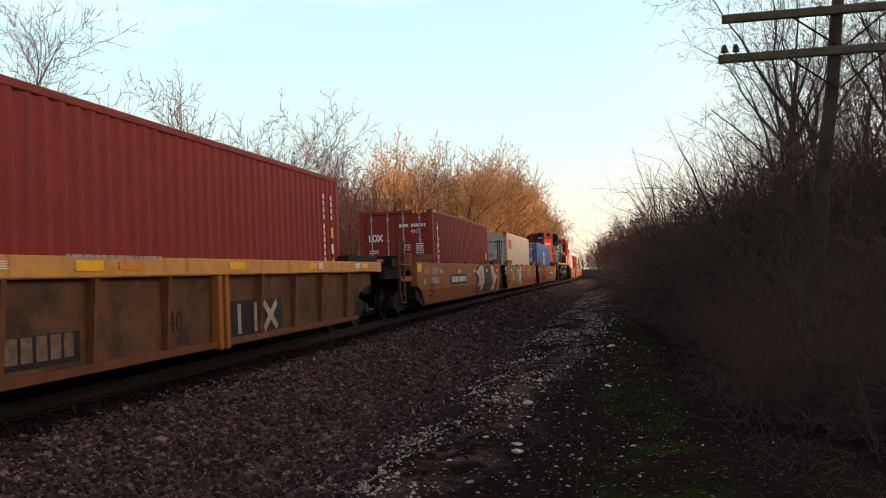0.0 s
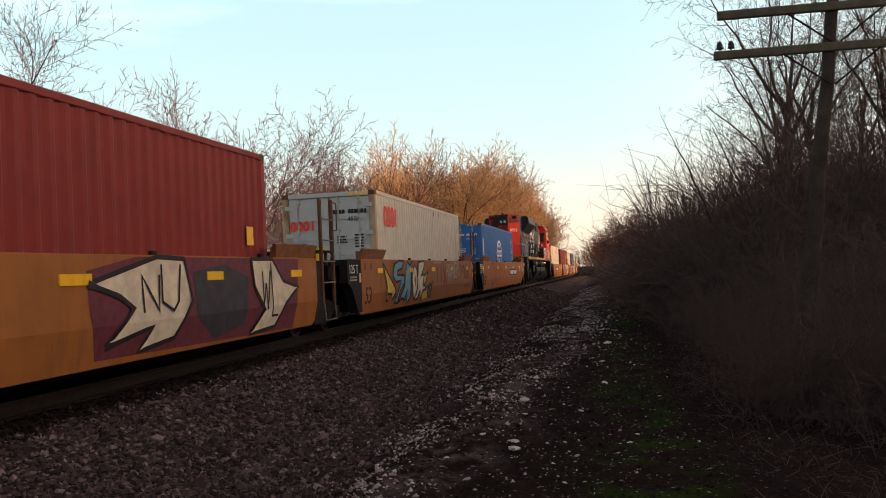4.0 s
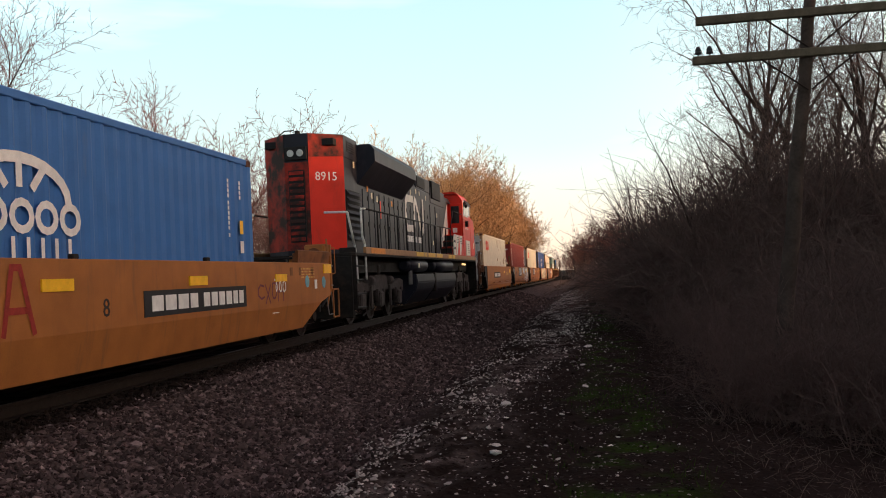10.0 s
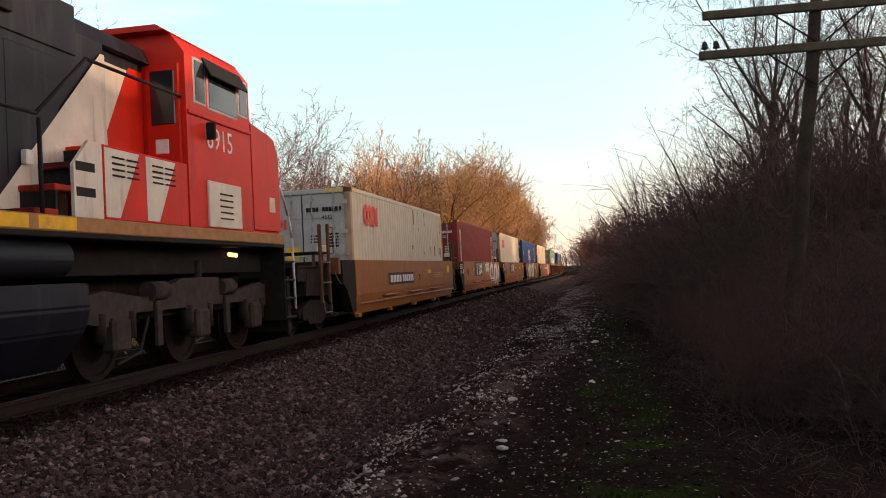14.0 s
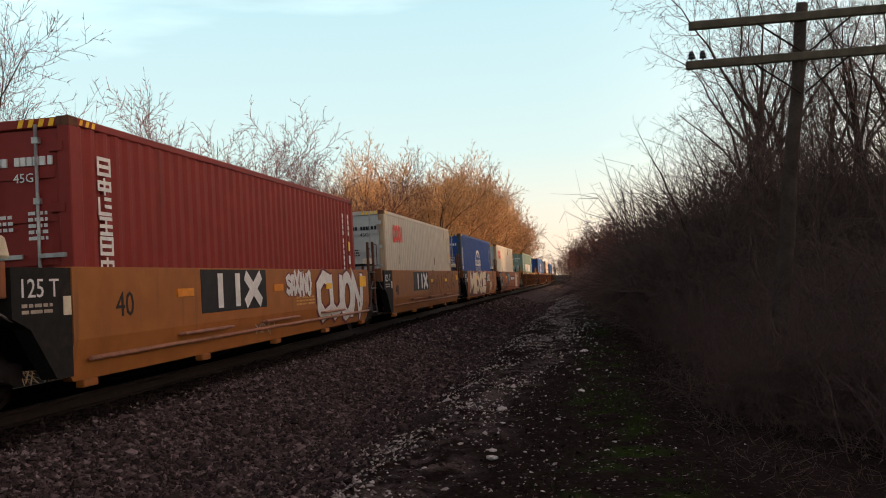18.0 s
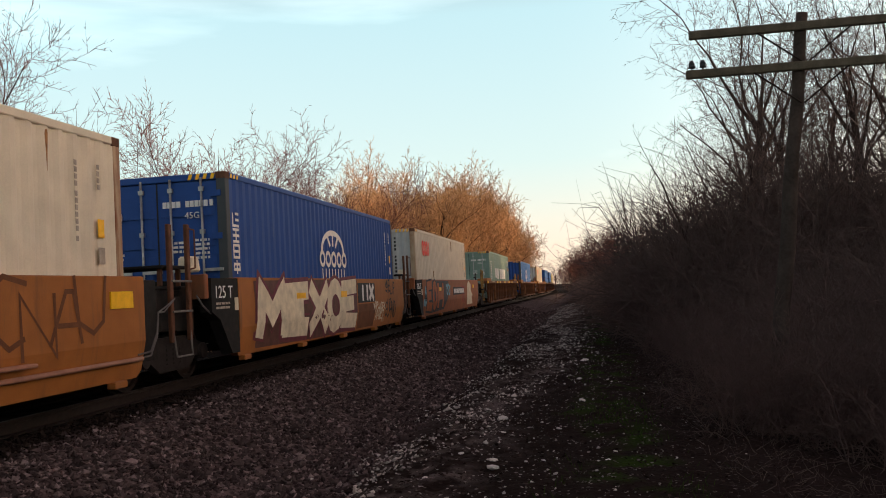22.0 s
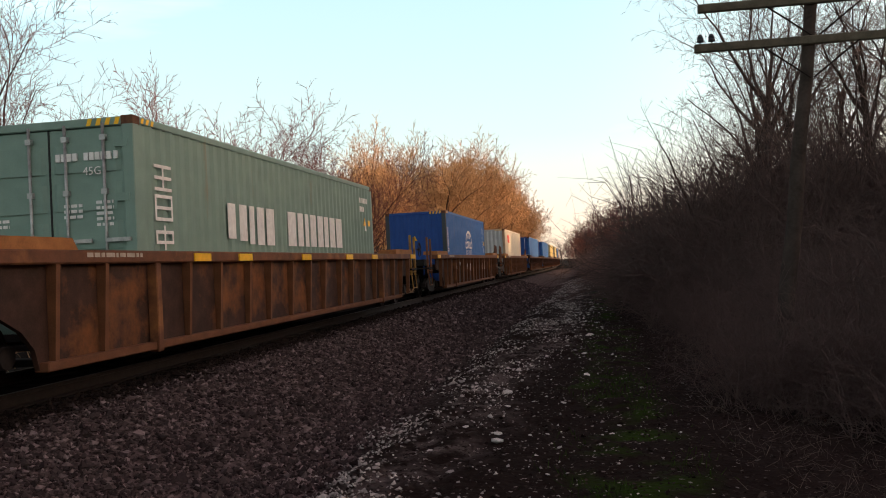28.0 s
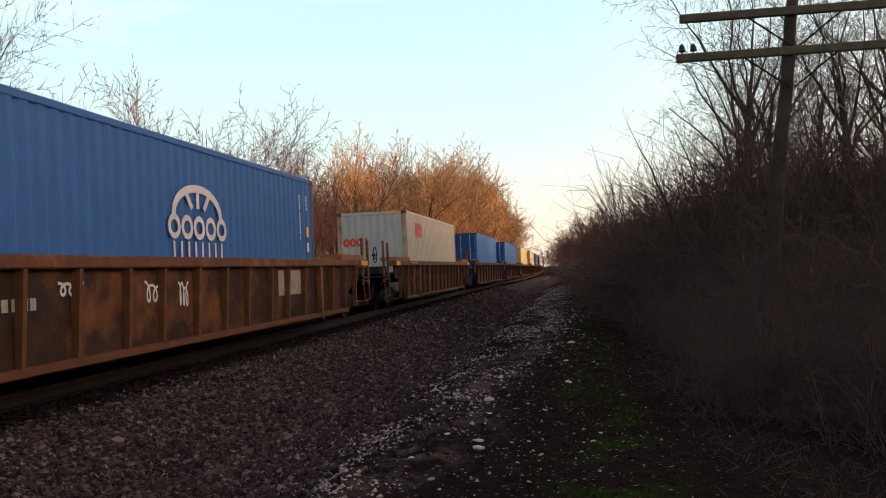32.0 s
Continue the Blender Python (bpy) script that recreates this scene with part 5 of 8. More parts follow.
def ribbed_car(label, length, step, rib_gap, sill_material, panel_material, rib_material, top=1.5, bogies=(), first_rib=None, chord=0.15, guide=None, splices=()):
    """A well car whose sides hang from a deep top chord and are stiffened by upright ribs."""
    car = new("well_car")
    L = length
    for s in (1, -1):
        bm = edged_box(*sorted((s * 1.2, s * 1.5)), 0, L, top - chord, top, w=0.018)
        part("top_chord", bm, sill_material, car)
        for ys in splices:
            for q in ((-0.17, 0.05) if len(splices) == 1 else (-0.06,)):
                part("splice_post", edged_box(*sorted((s * 1.36, s * 1.495)), ys + q, ys + q + 0.13, 0.22, top - chord), M_CHORD if sill_material is M_CHORD else M_TAN, car)
        bm = BM()
        arch = [(step * (0.25 + 0.75 * math.sin(a)), 0.27 + 0.7 * math.cos(a)) for a in [math.pi / 2 * k / 5 for k in range(6)]]
        outline = [(step * 0.25, top - chord + 0.01)] + arch + [(L - p, q) for p, q in arch[::-1]] + [(L - step * 0.25, top - chord + 0.01)]
        prism(bm, outline, s * 1.30, s * 1.36)
        part("side_panel", bm, panel_material, car)
        bm = edged_box(*sorted((s * 1.29, s * 1.46)), step, L - step, 0.25, 0.35)
        part("bottom_chord", bm, rib_material, car)
        n = int((L - 2 * step + 0.8) / rib_gap) if first_rib is None else int((L - 2 * first_rib) / rib_gap + 0.3)
        first = None
        for k in range(n + 1):
            y = step - 0.4 + (L - 2 * step + 0.8) * k / n if first_rib is None else first_rib + rib_gap * k + 0.06 * math.sin(k * 2.4)
            if any(abs(y - ys) < 0.4 for ys in splices):
                continue
            if first is None:
                bm = BM()
                prism(bm, [(1.35, 0.34), (1.43, 0.34), (1.485, top - chord + 0.005), (1.35, top - chord + 0.005)], -0.035, 0.035, "y")
                first = part("rib", bm, rib_material, car)
                first.matrix_local = pose(0, y, 0)
                if s < 0:
                    first.matrix_local = pose(0, y, 0, 0, 0, 180)
            else:
                again(first, pose(0, y, 0, 0, 0, 180 if s < 0 else 0))
    beam = None
    for k in range(9):
        y = step + 0.4 + (L - 2 * step - 0.8) * k / 8
        if beam is None:
            beam = part("floor_beam", edged_box(-1.29, 1.29, -0.12, 0.12, 0.28, 0.36), M_BLACK, car, m=pose(0, y, 0))
        else:
            again(beam, pose(0, y, 0))
    for y0, y1 in ((0.0, step), (L - step, L)):
        deck(car, y0, y1, 1.05, M_BLACK)
        for s in (1, -1):
            bm = BM()
            prism(bm, [(y0 + 0.2, top + 0.002), (y0 + 0.28, top + 0.13), (y1 + 0.5, top + 0.13), (y1 + 0.6, top + 0.002)] if y0 == 0 else [(y0 - 0.6, top + 0.002), (y0 - 0.5, top + 0.13), (y1 - 0.28, top + 0.13), (y1 - 0.2, top + 0.002)], s * 0.95, s * 1.46)
            part("container_guide", bm, guide or panel_material, car)
    for y in bogies:
        bogie(car, y)
    coupler(car, 0.0, -1)
    coupler(car, L, 1)
    return tagged(car, label, "well car", "well cars of the train")


def on_train(thing, Y, z=0.0):
    thing.location = (TRACK_X, Y, z)
    MOVERS.append((thing, Y, z))
    return thing


LIFT = 0.37          # floor of a well over the rails
CARS, BOXES = {}, {}


def consist():
    C = CARS
    C["A"] = on_train(ribbed_car("ochre and brown ribbed well car with faded markings", 20.6, 1.9, 1.49, M_OCHRE, M_BROWN2, M_RIB, bogies=(0.9, 19.7), first_rib=1.6, chord=0.23, guide=M_BLACK, splices=(12.1,)), -0.45)
    for key, Y, L, bg, cuts, ends in (("B", 24.2, 18.6, (-0.6, 18.75), (1.3, 0), (-0.3, 17.25)), ("C", 43.1, 18.6, (18.45,), (0, 0), (1.35, 16.9)), ("D", 62.1, 18.7, (17.6,), (0, 1.6), (1.0, 18.45))):
        C[key] = on_train(smooth_car("tan plate-sided articulated well car with graffiti", L, M_TAN, cuts, ends, bg, flap=1.95), Y)
    forty = (("F", 108.4, 13.3, (-1.6, 14.75), M_TAN), ("G", 124.5, 12.8, (14.3,), M_TAN), ("H", 140.1, 12.6, (14.2,), M_TAN), ("I", 155.7, 12.4, (14.1,), M_TAN), ("J", 171.5, 14.3, (-1.6, 16.4), M_RUSTTAN))
    for key, Y, L, bg, m in forty:
        C[key] = on_train(smooth_car("tan forty-foot articulated well car with graffiti", L, m, (0, 0), (-0.3, L) if key == "J" else None, bg, piped=key in "FGH"), Y)
    for key, spans in (("B", ((-2.6, -0.3), (17.25, 18.6))), ("C", ((0.0, 1.35), (16.9, 18.3))), ("D", ((0.0, 1.0), (18.45, 19.6))), ("F", ((-3.0, 0.0), (13.3, 14.5))), ("G", ((-1.4, 0.0), (12.8, 14.2))), ("H", ((-1.4, 0.0), (12.6, 14.0))), ("I", ((-1.4, 0.0), (12.4, 13.8))), ("J", ((-1.8, -0.3), (14.3, 17.2)))):
        for y0, y1 in spans:
            deck(C[key], y0, y1, 1.3)
    for key, Y, L in (("K", 189.9, 20.4), ("L", 214.2, 19.7), ("M", 237.6, 18.4)):
        C[key] = on_train(ribbed_car("rust-brown ribbed well car", L, 1.9, 1.035, M_CHORD, M_BROWN, M_RIB, bogies=(0.85, L - 0.85), first_rib=1.02, chord=0.15, guide=M_BOARD, splices=(4.2, L - 4.2)), Y)

    B = BOXES
    plan = (("A", 5.7, P_MAROON, P_MAROON, False, "maroon corrugated steel container in a well car"),
            ("B", 27.6, P_MAROON, P_MAROON, True, "maroon corrugated container with white door markings"),
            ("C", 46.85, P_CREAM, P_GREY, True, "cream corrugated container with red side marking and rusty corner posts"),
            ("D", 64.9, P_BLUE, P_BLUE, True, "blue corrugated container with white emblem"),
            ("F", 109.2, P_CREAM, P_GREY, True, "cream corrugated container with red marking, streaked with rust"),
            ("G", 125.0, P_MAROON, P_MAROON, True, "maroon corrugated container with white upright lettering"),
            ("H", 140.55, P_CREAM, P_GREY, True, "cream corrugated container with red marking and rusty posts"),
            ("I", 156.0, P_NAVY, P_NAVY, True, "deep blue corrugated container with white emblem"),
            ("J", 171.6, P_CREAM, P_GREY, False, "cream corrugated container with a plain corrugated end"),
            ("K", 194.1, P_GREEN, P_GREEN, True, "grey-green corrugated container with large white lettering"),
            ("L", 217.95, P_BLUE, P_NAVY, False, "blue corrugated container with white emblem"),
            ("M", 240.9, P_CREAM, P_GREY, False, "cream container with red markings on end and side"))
    for key, Y, side, end, doors, label in plan:
        post = P_RUSTPOST if side is P_CREAM else P_DARKPOST if key in "IL" else None
        B[key] = on_train(container(side, end, doors, label, post), Y, LIFT)
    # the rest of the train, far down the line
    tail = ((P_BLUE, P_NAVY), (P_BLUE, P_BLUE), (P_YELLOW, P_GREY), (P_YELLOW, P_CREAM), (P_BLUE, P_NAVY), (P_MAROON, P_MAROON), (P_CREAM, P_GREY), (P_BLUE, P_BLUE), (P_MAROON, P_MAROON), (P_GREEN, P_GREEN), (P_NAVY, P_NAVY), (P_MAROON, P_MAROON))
    kinds = {}
    near_wheels = len(WHEELS)
    Y = 258.9
    for i, (side, end) in enumerate(tail):
        if side.name not in kinds:
            kinds[side.name] = container(side, end, i % 2 == 0, "corrugated container far down the train", flat=True)
            box_thing = kinds[side.name]
        else:
            box_thing = copy_thing(kinds[side.name], Matrix())
        on_train(box_thing, Y + 3.6, LIFT)
        if i == 0:
            far_car = ribbed_car("brown ribbed well car far down the train", 19.4, 1.8, 1.6, M_BROWN, M_BROWN, M_BROWN, bogies=(0.85, 18.55))
        else:
            far_car = copy_thing(far_car, Matrix())
        on_train(far_car, Y)
        Y += 20.1
    del WHEELS[near_wheels:]


consist()

# ---- markings, reflectors and graffiti on the cars
def reflectors(car, spots, material=None):
    for y0, y1, z0, z1 in spots:
        decal("reflector", 1.5, y0, y1, z0, z1, material or M_REFLECT, car, "yellow reflector patch" if material is None else "", 0.02)


def emblem_plate(car, y0, y1, z0, z1):
    decal("marking_plate", 1.5, y0, y1, z0, z1, M_PLATE, car, "dark plate with white shapes", 0.006)
    w = (y1 - y0)
    m = (z1 - z0) * 0.18
    shapes("iix", y0 + w * 0.14, y1 - w * 0.12, z0 + m, z1 - m, (z1 - z0) * 0.3, M_WHITE, car, x=1.508, d=0.004, gap=0.12)


def number_plate(car, y0, y1, z0, z1, x=1.5):
    """A dark board with a car's mark and number as plain bars."""
    decal("marking_plate", x, y0, y1, z0, z1, M_PLATE, car, "dark plate with white bars", 0.006)
    w, h = y1 - y0, z1 - z0
    cuts = [0.06, 0.15, 0.17, 0.26, 0.28, 0.37, 0.39, 0.46, 0.52, 0.58, 0.60, 0.66, 0.68, 0.74, 0.76, 0.82, 0.84, 0.89, 0.91, 0.96]
    bars(y0, z0 + h * 0.2, [(a * w, b * w) for a, b in zip(cuts[::2], cuts[1::2])], h * 0.6, x + 0.006, M_WHITE, car)


def small_print(parent, y, z, rows, width, x, material=None, h=0.035, seed=1):
    rng = random.Random(seed)
    bm = BM()
    for k in range(rows):
        p = 0.0
        while p < width:
            q = min(width, p + rng.uniform(0.05, 0.2))
            box(bm, x - 0.002, x + 0.004, y + p, y + q, z - k * h * 1.8, z - k * h * 1.8 + h)
            p = q + 0.03
    return tagged(part("small_print", bm, material or M_GREYMARK, parent), kind="stuff")


def end_print(parent, x, z, rows, width, y, material=None, h=0.04, seed=1):
    rng = random.Random(seed)
    bm = BM()
    for k in range(rows):
        p = 0.0
        while p < width:
            q = min(width, p + rng.uniform(0.04, 0.12))
            box(bm, x + p, x + q, y - 0.006, y + 0.002, z - k * h * 1.8, z - k * h * 1.8 + h)
            p = q + 0.025
    return tagged(part("small_print", bm, material or M_WHITE, parent), kind="stuff")


def umbrella_emblem(box_thing, y0, x=1.222):
    """The white emblem: ribs under arcs, block shapes below."""
    bm = BM()
    c = y0 + 1.05
    for r, wd in ((0.85, 0.12),):
        stroke(bm, [(c + r * math.cos(a), 1.78 + 0.42 * math.sin(a)) for a in [math.pi * k / 12 for k in range(13)]], wd, x, 0.006)
    for a in (0.32, 0.5, 0.68):
        stroke(bm, [(c + 0.75 * math.cos(a * math.pi), 1.8 + 0.36 * math.sin(a * math.pi)), (c + 0.42 * math.cos(a * math.pi), 1.82 + 0.1 * math.sin(a * math.pi))], 0.1, x, 0.006)
    part("emblem_arcs", bm, M_WHITE, box_thing, "white emblem")
    shapes("ooooo", y0 + 0.05, y0 + 2.1, 1.45, 1.74, 0.085, M_WHITE, box_thing, x=x, d=0.006)
    shapes("iiiiiiii", y0 + 0.1, y0 + 2.0, 1.12, 1.36, 0.06, M_WHITE, box_thing, x=x, d=0.006)


def red_emblem(box_thing, y0, y1, z0, z1, x=1.222):
    shapes("oooi", y0 + 0.1, y1 - 0.02, z0 + 0.09, z1 - 0.09, 0.155, M_RED, box_thing, x=x, d=0.006, gap=0.15)


def upright_glyphs(box_thing, y0, y1, z0, z1, n, x=1.222):
    """A column of blocky white signs that cannot be read."""
    h = (z1 - z0) / n
    for k in range(n):
        bm = BM()
        a, b = z0 + k * h + h * 0.12, z0 + (k + 1) * h - h * 0.12
        m, c = (a + b) / 2, (y0 + y1) / 2
        up, dn = m + (b - a) * 0.25, m - (b - a) * 0.2
        kinds = ([(y0, up), (y1, up), (y1, dn), (y0, dn), (y0, up)], [(c, a), (c, b)]), ([(y0, b), (y1, b), (y1, a), (y0, a), (y0, b)], [(y0, m), (y1, m)]), ([(y0, b), (y1, b)], [(y0, a), (y1, a)], [(c, a), (c, b)], [(y0, m), (y1, m)]), ([(y0, b), (y0, a), (y1, a)], [(c, b), (y1, b)], [(c, m), (y1, m)])
        for line in kinds[k % 4]:
            stroke(bm, line, 0.045, x, 0.006)
        part("upright_sign", bm, M_WHITE, box_thing)


def door_marks(box_thing, seed, dark=False, code="45G1"):
    """Number bars, the size code and small print on the near doors."""
    m = M_PLATE if dark else M_WHITE
    for a, b in ((0.1, 0.16), (0.18, 0.24), (0.26, 0.32), (0.34, 0.4), (0.5, 0.56), (0.58, 0.64), (0.66, 0.72), (0.74, 0.8), (0.82, 0.88), (0.92, 0.97)):
        bm = BM()
        box(bm, 0.02 + a, 0.02 + b, -0.008, 0.02, 2.35, 2.45)
        part("lettering_bar", bm, m, box_thing)
    text_mesh(code, 0.15, 0.5, -0.004, 2.16, m, box_thing, face="end")
    end_print(box_thing, 0.2, 1.75, 3, 0.26, 0.018, m, seed=seed)
    end_print(box_thing, 0.66, 1.78, 5, 0.24, 0.018, m, seed=seed + 1)
    end_print(box_thing, -0.9, 1.6, 2, 0.3, 0.018, m, seed=seed + 2)


def far_marks(box_thing, seed, material=None, bold=False):
    """Upright columns of number bars near the far end of a side, with small labels below them."""
    m = material or M_GREYMARK
    h = 0.1 if bold else 0.06
    for y, z1, n in ((CL - 1.02, 2.5, 11), (CL - 0.55, 2.5, 4)):
        z = z1
        for k in range(n):
            if k in (4, 10):
                z -= h * 0.6
            decal("lettering_bar", 1.222, y, y + h * 0.8, z - h, z, m, box_thing, d=0.004)
            z -= h * 1.35
    decal("label_plate", 1.222, CL - 0.56, CL - 0.43, 1.62, 1.84, M_REFLECT, box_thing, d=0.004)
    decal("label_plate", 1.222, CL - 0.56, CL - 0.43, 1.3, 1.5, m, box_thing, d=0.004)


def end_gear(car, y, material, x=1.3, z1=2.25, gap=0.55, z0=0.42):
    """A ladder of two stout posts on an end platform, with bright rungs and a cross-over plate behind it."""
    for k in range(2):
        part("ladder_post", edged_box(x - 0.03, x + 0.03, y + k * gap - 0.045, y + k * gap + 0.045, 0.9 if z1 < 2 else 0.62, z1 + 0.03 * k), material, car)
    for k in range(3 if z1 < 2.5 else 5):
        z = 0.62 + k * 0.42 if k else z0
        bm = BM()
        if k == 0:
            bar(bm, [(x, y, 0.95), (x + 0.05, y + 0.04, z), (x + 0.05, y + gap - 0.04, z), (x, y + gap, 0.95)], 0.013)
        else:
            bar(bm, [(x + 0.04, y - 0.02, z), (x + 0.04, y + gap + 0.02, z)], 0.016)
        part("rung", bm, M_RUNG, car, "worn bright ladder rung")
    bm = BM()
    bar(bm, [(x, y + gap, z1 - 0.03), (x + 0.09, y + gap + 0.06, z1 - 0.05), (x + 0.09, y + gap + 0.06, z1 - 0.6), (x, y + gap, z1 - 0.62)], 0.012)
    part("grab_iron", bm, material, car)
    part("crossover_plate", edged_box(-1.0, x - 0.06, y - 0.1, y + gap + 0.15, 1.64, 1.69), M_BLACK, car, "black cross-over grating")
    for xx in (-0.8, x - 0.15):
        for yy in (y, y + gap):
            part("plate_leg", edged_box(xx - 0.03, xx + 0.03, yy - 0.03, yy + 0.03, 1.38, 1.64, w=0.006), M_POST, car)


def brake_wheel(car, x, y, z, material):
    bm = BM()
    n = 14
    pts = [(x, y + 0.24 * math.cos(2 * math.pi * k / n), z + 0.24 * math.sin(2 * math.pi * k / n)) for k in range(n + 1)]
    bar(bm, pts, 0.016)
    for k in range(0, n, 3):
        bar(bm, [(x, y, z), pts[k]], 0.01)
    rod(bm, (x - 0.1, y, z), (x + 0.02, y, z), 0.03)
    return part("brake_wheel", bm, material, car)


def black_end(car, y, sign, label=True):
    """The dark end plate with the load figure, tapering under the platform."""
    bm = BM()
    prism(bm, [(y - sign * 1.0, 1.0), (y - sign * 1.0, 1.5), (y - sign * 0.01, 1.5), (y - sign * 0.01, 0.34), (y - sign * 0.3, 0.34), (y - sign * 0.72, 0.88)], 1.3, 1.49)
    part("end_plate", bm, M_BLACK, car, "black end plate")
    if label and sign > 0:
        text_mesh("125 T", 0.27, 1.492, y - 0.9, 1.2, M_WHITE, car, squeeze=1.05)
        small_print(car, y - 0.85, 1.1, 2, 0.5, 1.49, M_GREYMARK, 0.035, 4)
        decal("reflector", 1.49, y - 0.16, y - 0.02, 1.0, 1.2, M_SPRAY_C, car)


def white_hood(car, x, y):
    bm = BM()
    prism(bm, [(y - 0.2, 1.62), (y - 0.14, 1.86), (y + 0.12, 1.86), (y + 0.2, 1.62)], x - 0.12, x + 0.1)
    edged(bm, 0.03)
    part("weather_hood", bm, M_SPRAY_C, car, "pale hood over the hand brake")


def mark_cars():
    C, B = CARS, BOXES
    # A: ochre chord, faded board, plain figures
    a = C["A"]
    reflectors(a, [(8.6, 9.1, 1.345, 1.455), (12.26, 12.78, 1.35, 1.46), (15.55, 16.0, 1.35, 1.46), (18.9, 19.4, 1.35, 1.46)])
    reflectors(a, [(9.41, 9.86, 1.35, 1.44), (12.5, 13.1, 1.47, 1.495)], M_ORANGE)
    reflectors(a, [(16.1, 16.35, 1.35, 1.46), (18.45, 18.8, 1.35, 1.46)], M_WHITE)
    small_print(a, 8.46, 1.465, 1, 1.9, 1.5, M_GREYMARK, 0.05)
    small_print(a, 7.3, 1.43, 4, 0.3, 1.5, M_WHITE, 0.012)
    decal("faded_board", 1.362, 6.1, 8.85, 0.4, 0.72, M_PLATE, a)
    bars(7.45, 0.46, [(0.0, 0.17), (0.22, 0.4), (0.45, 0.62), (0.68, 0.85), (0.9, 1.07), (1.12, 1.28)], 0.25, 1.368, M_FAINT, a)
    text_mesh("40", 0.4, 1.364, 10.72, 0.55, M_PLATE, a)
    decal("marking_plate", 1.362, 12.3, 14.55, 0.36, 0.88, M_PLATE, a)
    shapes("iix", 12.6, 14.3, 0.42, 0.8, 0.12, M_GREYMARK, a, x=1.37, d=0.004)
    # B
    b = C["B"]
    reflectors(b, [(-0.27, 0.2, 1.25, 1.48), (2.89, 3.36, 1.18, 1.3), (6.09, 6.6, 1.17, 1.3), (9.42, 9.98, 1.18, 1.3), (12.7, 13.2, 1.18, 1.3), (15.9, 16.4, 1.18, 1.3)])
    text_mesh("53", 0.55, 1.503, 1.36, 0.5, M_SPRAY_K, b, bend=True)
    bars(1.72, 1.17, [(0.0, 0.16), (0.22, 0.36), (0.42, 0.58), (0.64, 0.78), (0.84, 1.0)], 0.2, 1.5, M_GREYMARK, b, "graffiti_bar")
    text_mesh("IS BLACK", 0.27, 1.503, 1.72, 0.89, M_WHITE, b, "graffiti", thick=0.001)
    number_plate(b, 4.7, 7.86, 0.8, 1.13)
    blot([(9.9, 1.33), (10.9, 1.49), (16.3, 1.49), (16.1, 0.29), (10.1, 0.35), (9.95, 0.84)], M_SPRAY_P, b, 0.004)
    blot([(12.3, 1.3), (13.3, 1.4), (14.1, 1.2), (14.0, 0.5), (13.0, 0.35), (12.4, 0.7)], M_SPRAY_G, b, 0.007)
    blot([(9.9, 1.19), (11.35, 1.49), (12.05, 1.47), (12.25, 0.92), (11.8, 0.47), (10.95, 0.37), (11.25, 0.65), (10.25, 0.48), (10.8, 0.89), (10.5, 1.04)], M_SPRAY_C, b, 0.01, rim=M_SPRAY_K)
    blot([(14.2, 1.48), (15.05, 1.48), (15.5, 1.12), (16.2, 1.0), (15.6, 0.74), (15.2, 0.38), (14.2, 0.32), (14.7, 0.68), (14.3, 1.05)], M_SPRAY_C, b, 0.01, rim=M_SPRAY_K)
    shapes("nu", 11.0, 11.9, 0.75, 1.35, 0.04, M_SPRAY_K, b, "graffiti", fit=lean_in, x=1.512, wobble=0.12)
    shapes("wl", 14.6, 15.3, 0.6, 1.35, 0.04, M_SPRAY_K, b, "graffiti", fit=lean_in, x=1.512, wobble=0.1)
    small_print(b, 0.6, 1.35, 4, 0.8, 1.5, M_OCHRE, 0.03)
    decal("label_plate", 1.5, 0.6, 0.75, 0.88, 1.02, M_WHITE, b)
    # C
    c = C["C"]
    reflectors(c, [(2.67, 3.14, 1.18, 1.3), (5.95, 6.37, 1.18, 1.3), (9.0, 9.5, 1.18, 1.3), (12.1, 12.5, 1.18, 1.3), (15.3, 15.8, 1.18, 1.3)])
    reflectors(c, [(16.62, 16.88, 1.2, 1.42), (16.62, 16.88, 0.88, 1.08)], M_ORANGE)
    blot([(3.15, 1.44), (4.3, 0.8), (4.36, 0.66), (4.05, 0.5), (4.0, 0.64), (3.6, 0.67), (3.65, 0.49), (3.5, 0.5), (3.5, 0.85)], M_SPRAY_Y, c, 0.006, rim=M_SPRAY_K)
    blot([(4.1, 1.09), (4.3, 1.4), (4.8, 1.49), (5.37, 1.47), (5.03, 1.28), (4.57, 1.22), (4.58, 1.12), (5.34, 1.1), (5.28, 0.9), (4.77, 0.68), (4.66, 0.4), (4.34, 0.41), (4.68, 0.78), (4.93, 0.97), (4.37, 0.94)], M_SPRAY_B, c, 0.010, rim=M_SPRAY_K)
    blot([(4.75, 0.42), (5.33, 0.85), (5.7, 1.46), (6.03, 1.36), (6.34, 1.49), (6.14, 1.19), (6.04, 0.66), (6.1, 0.49), (5.73, 0.34), (5.6, 0.7), (5.4, 0.44), (5.1, 0.51)], M_SPRAY_B, c, 0.008, rim=M_SPRAY_K)
    blot([(6.24, 0.97), (6.4, 1.27), (6.62, 1.36), (6.85, 1.25), (6.95, 0.95), (6.8, 0.55), (6.54, 0.41), (6.35, 0.6)], M_SPRAY_C, c, 0.010, rim=M_SPRAY_K)
    blot([(6.5, 0.97), (6.62, 1.12), (6.72, 0.95), (6.58, 0.72)], M_TAN, c, 0.016)
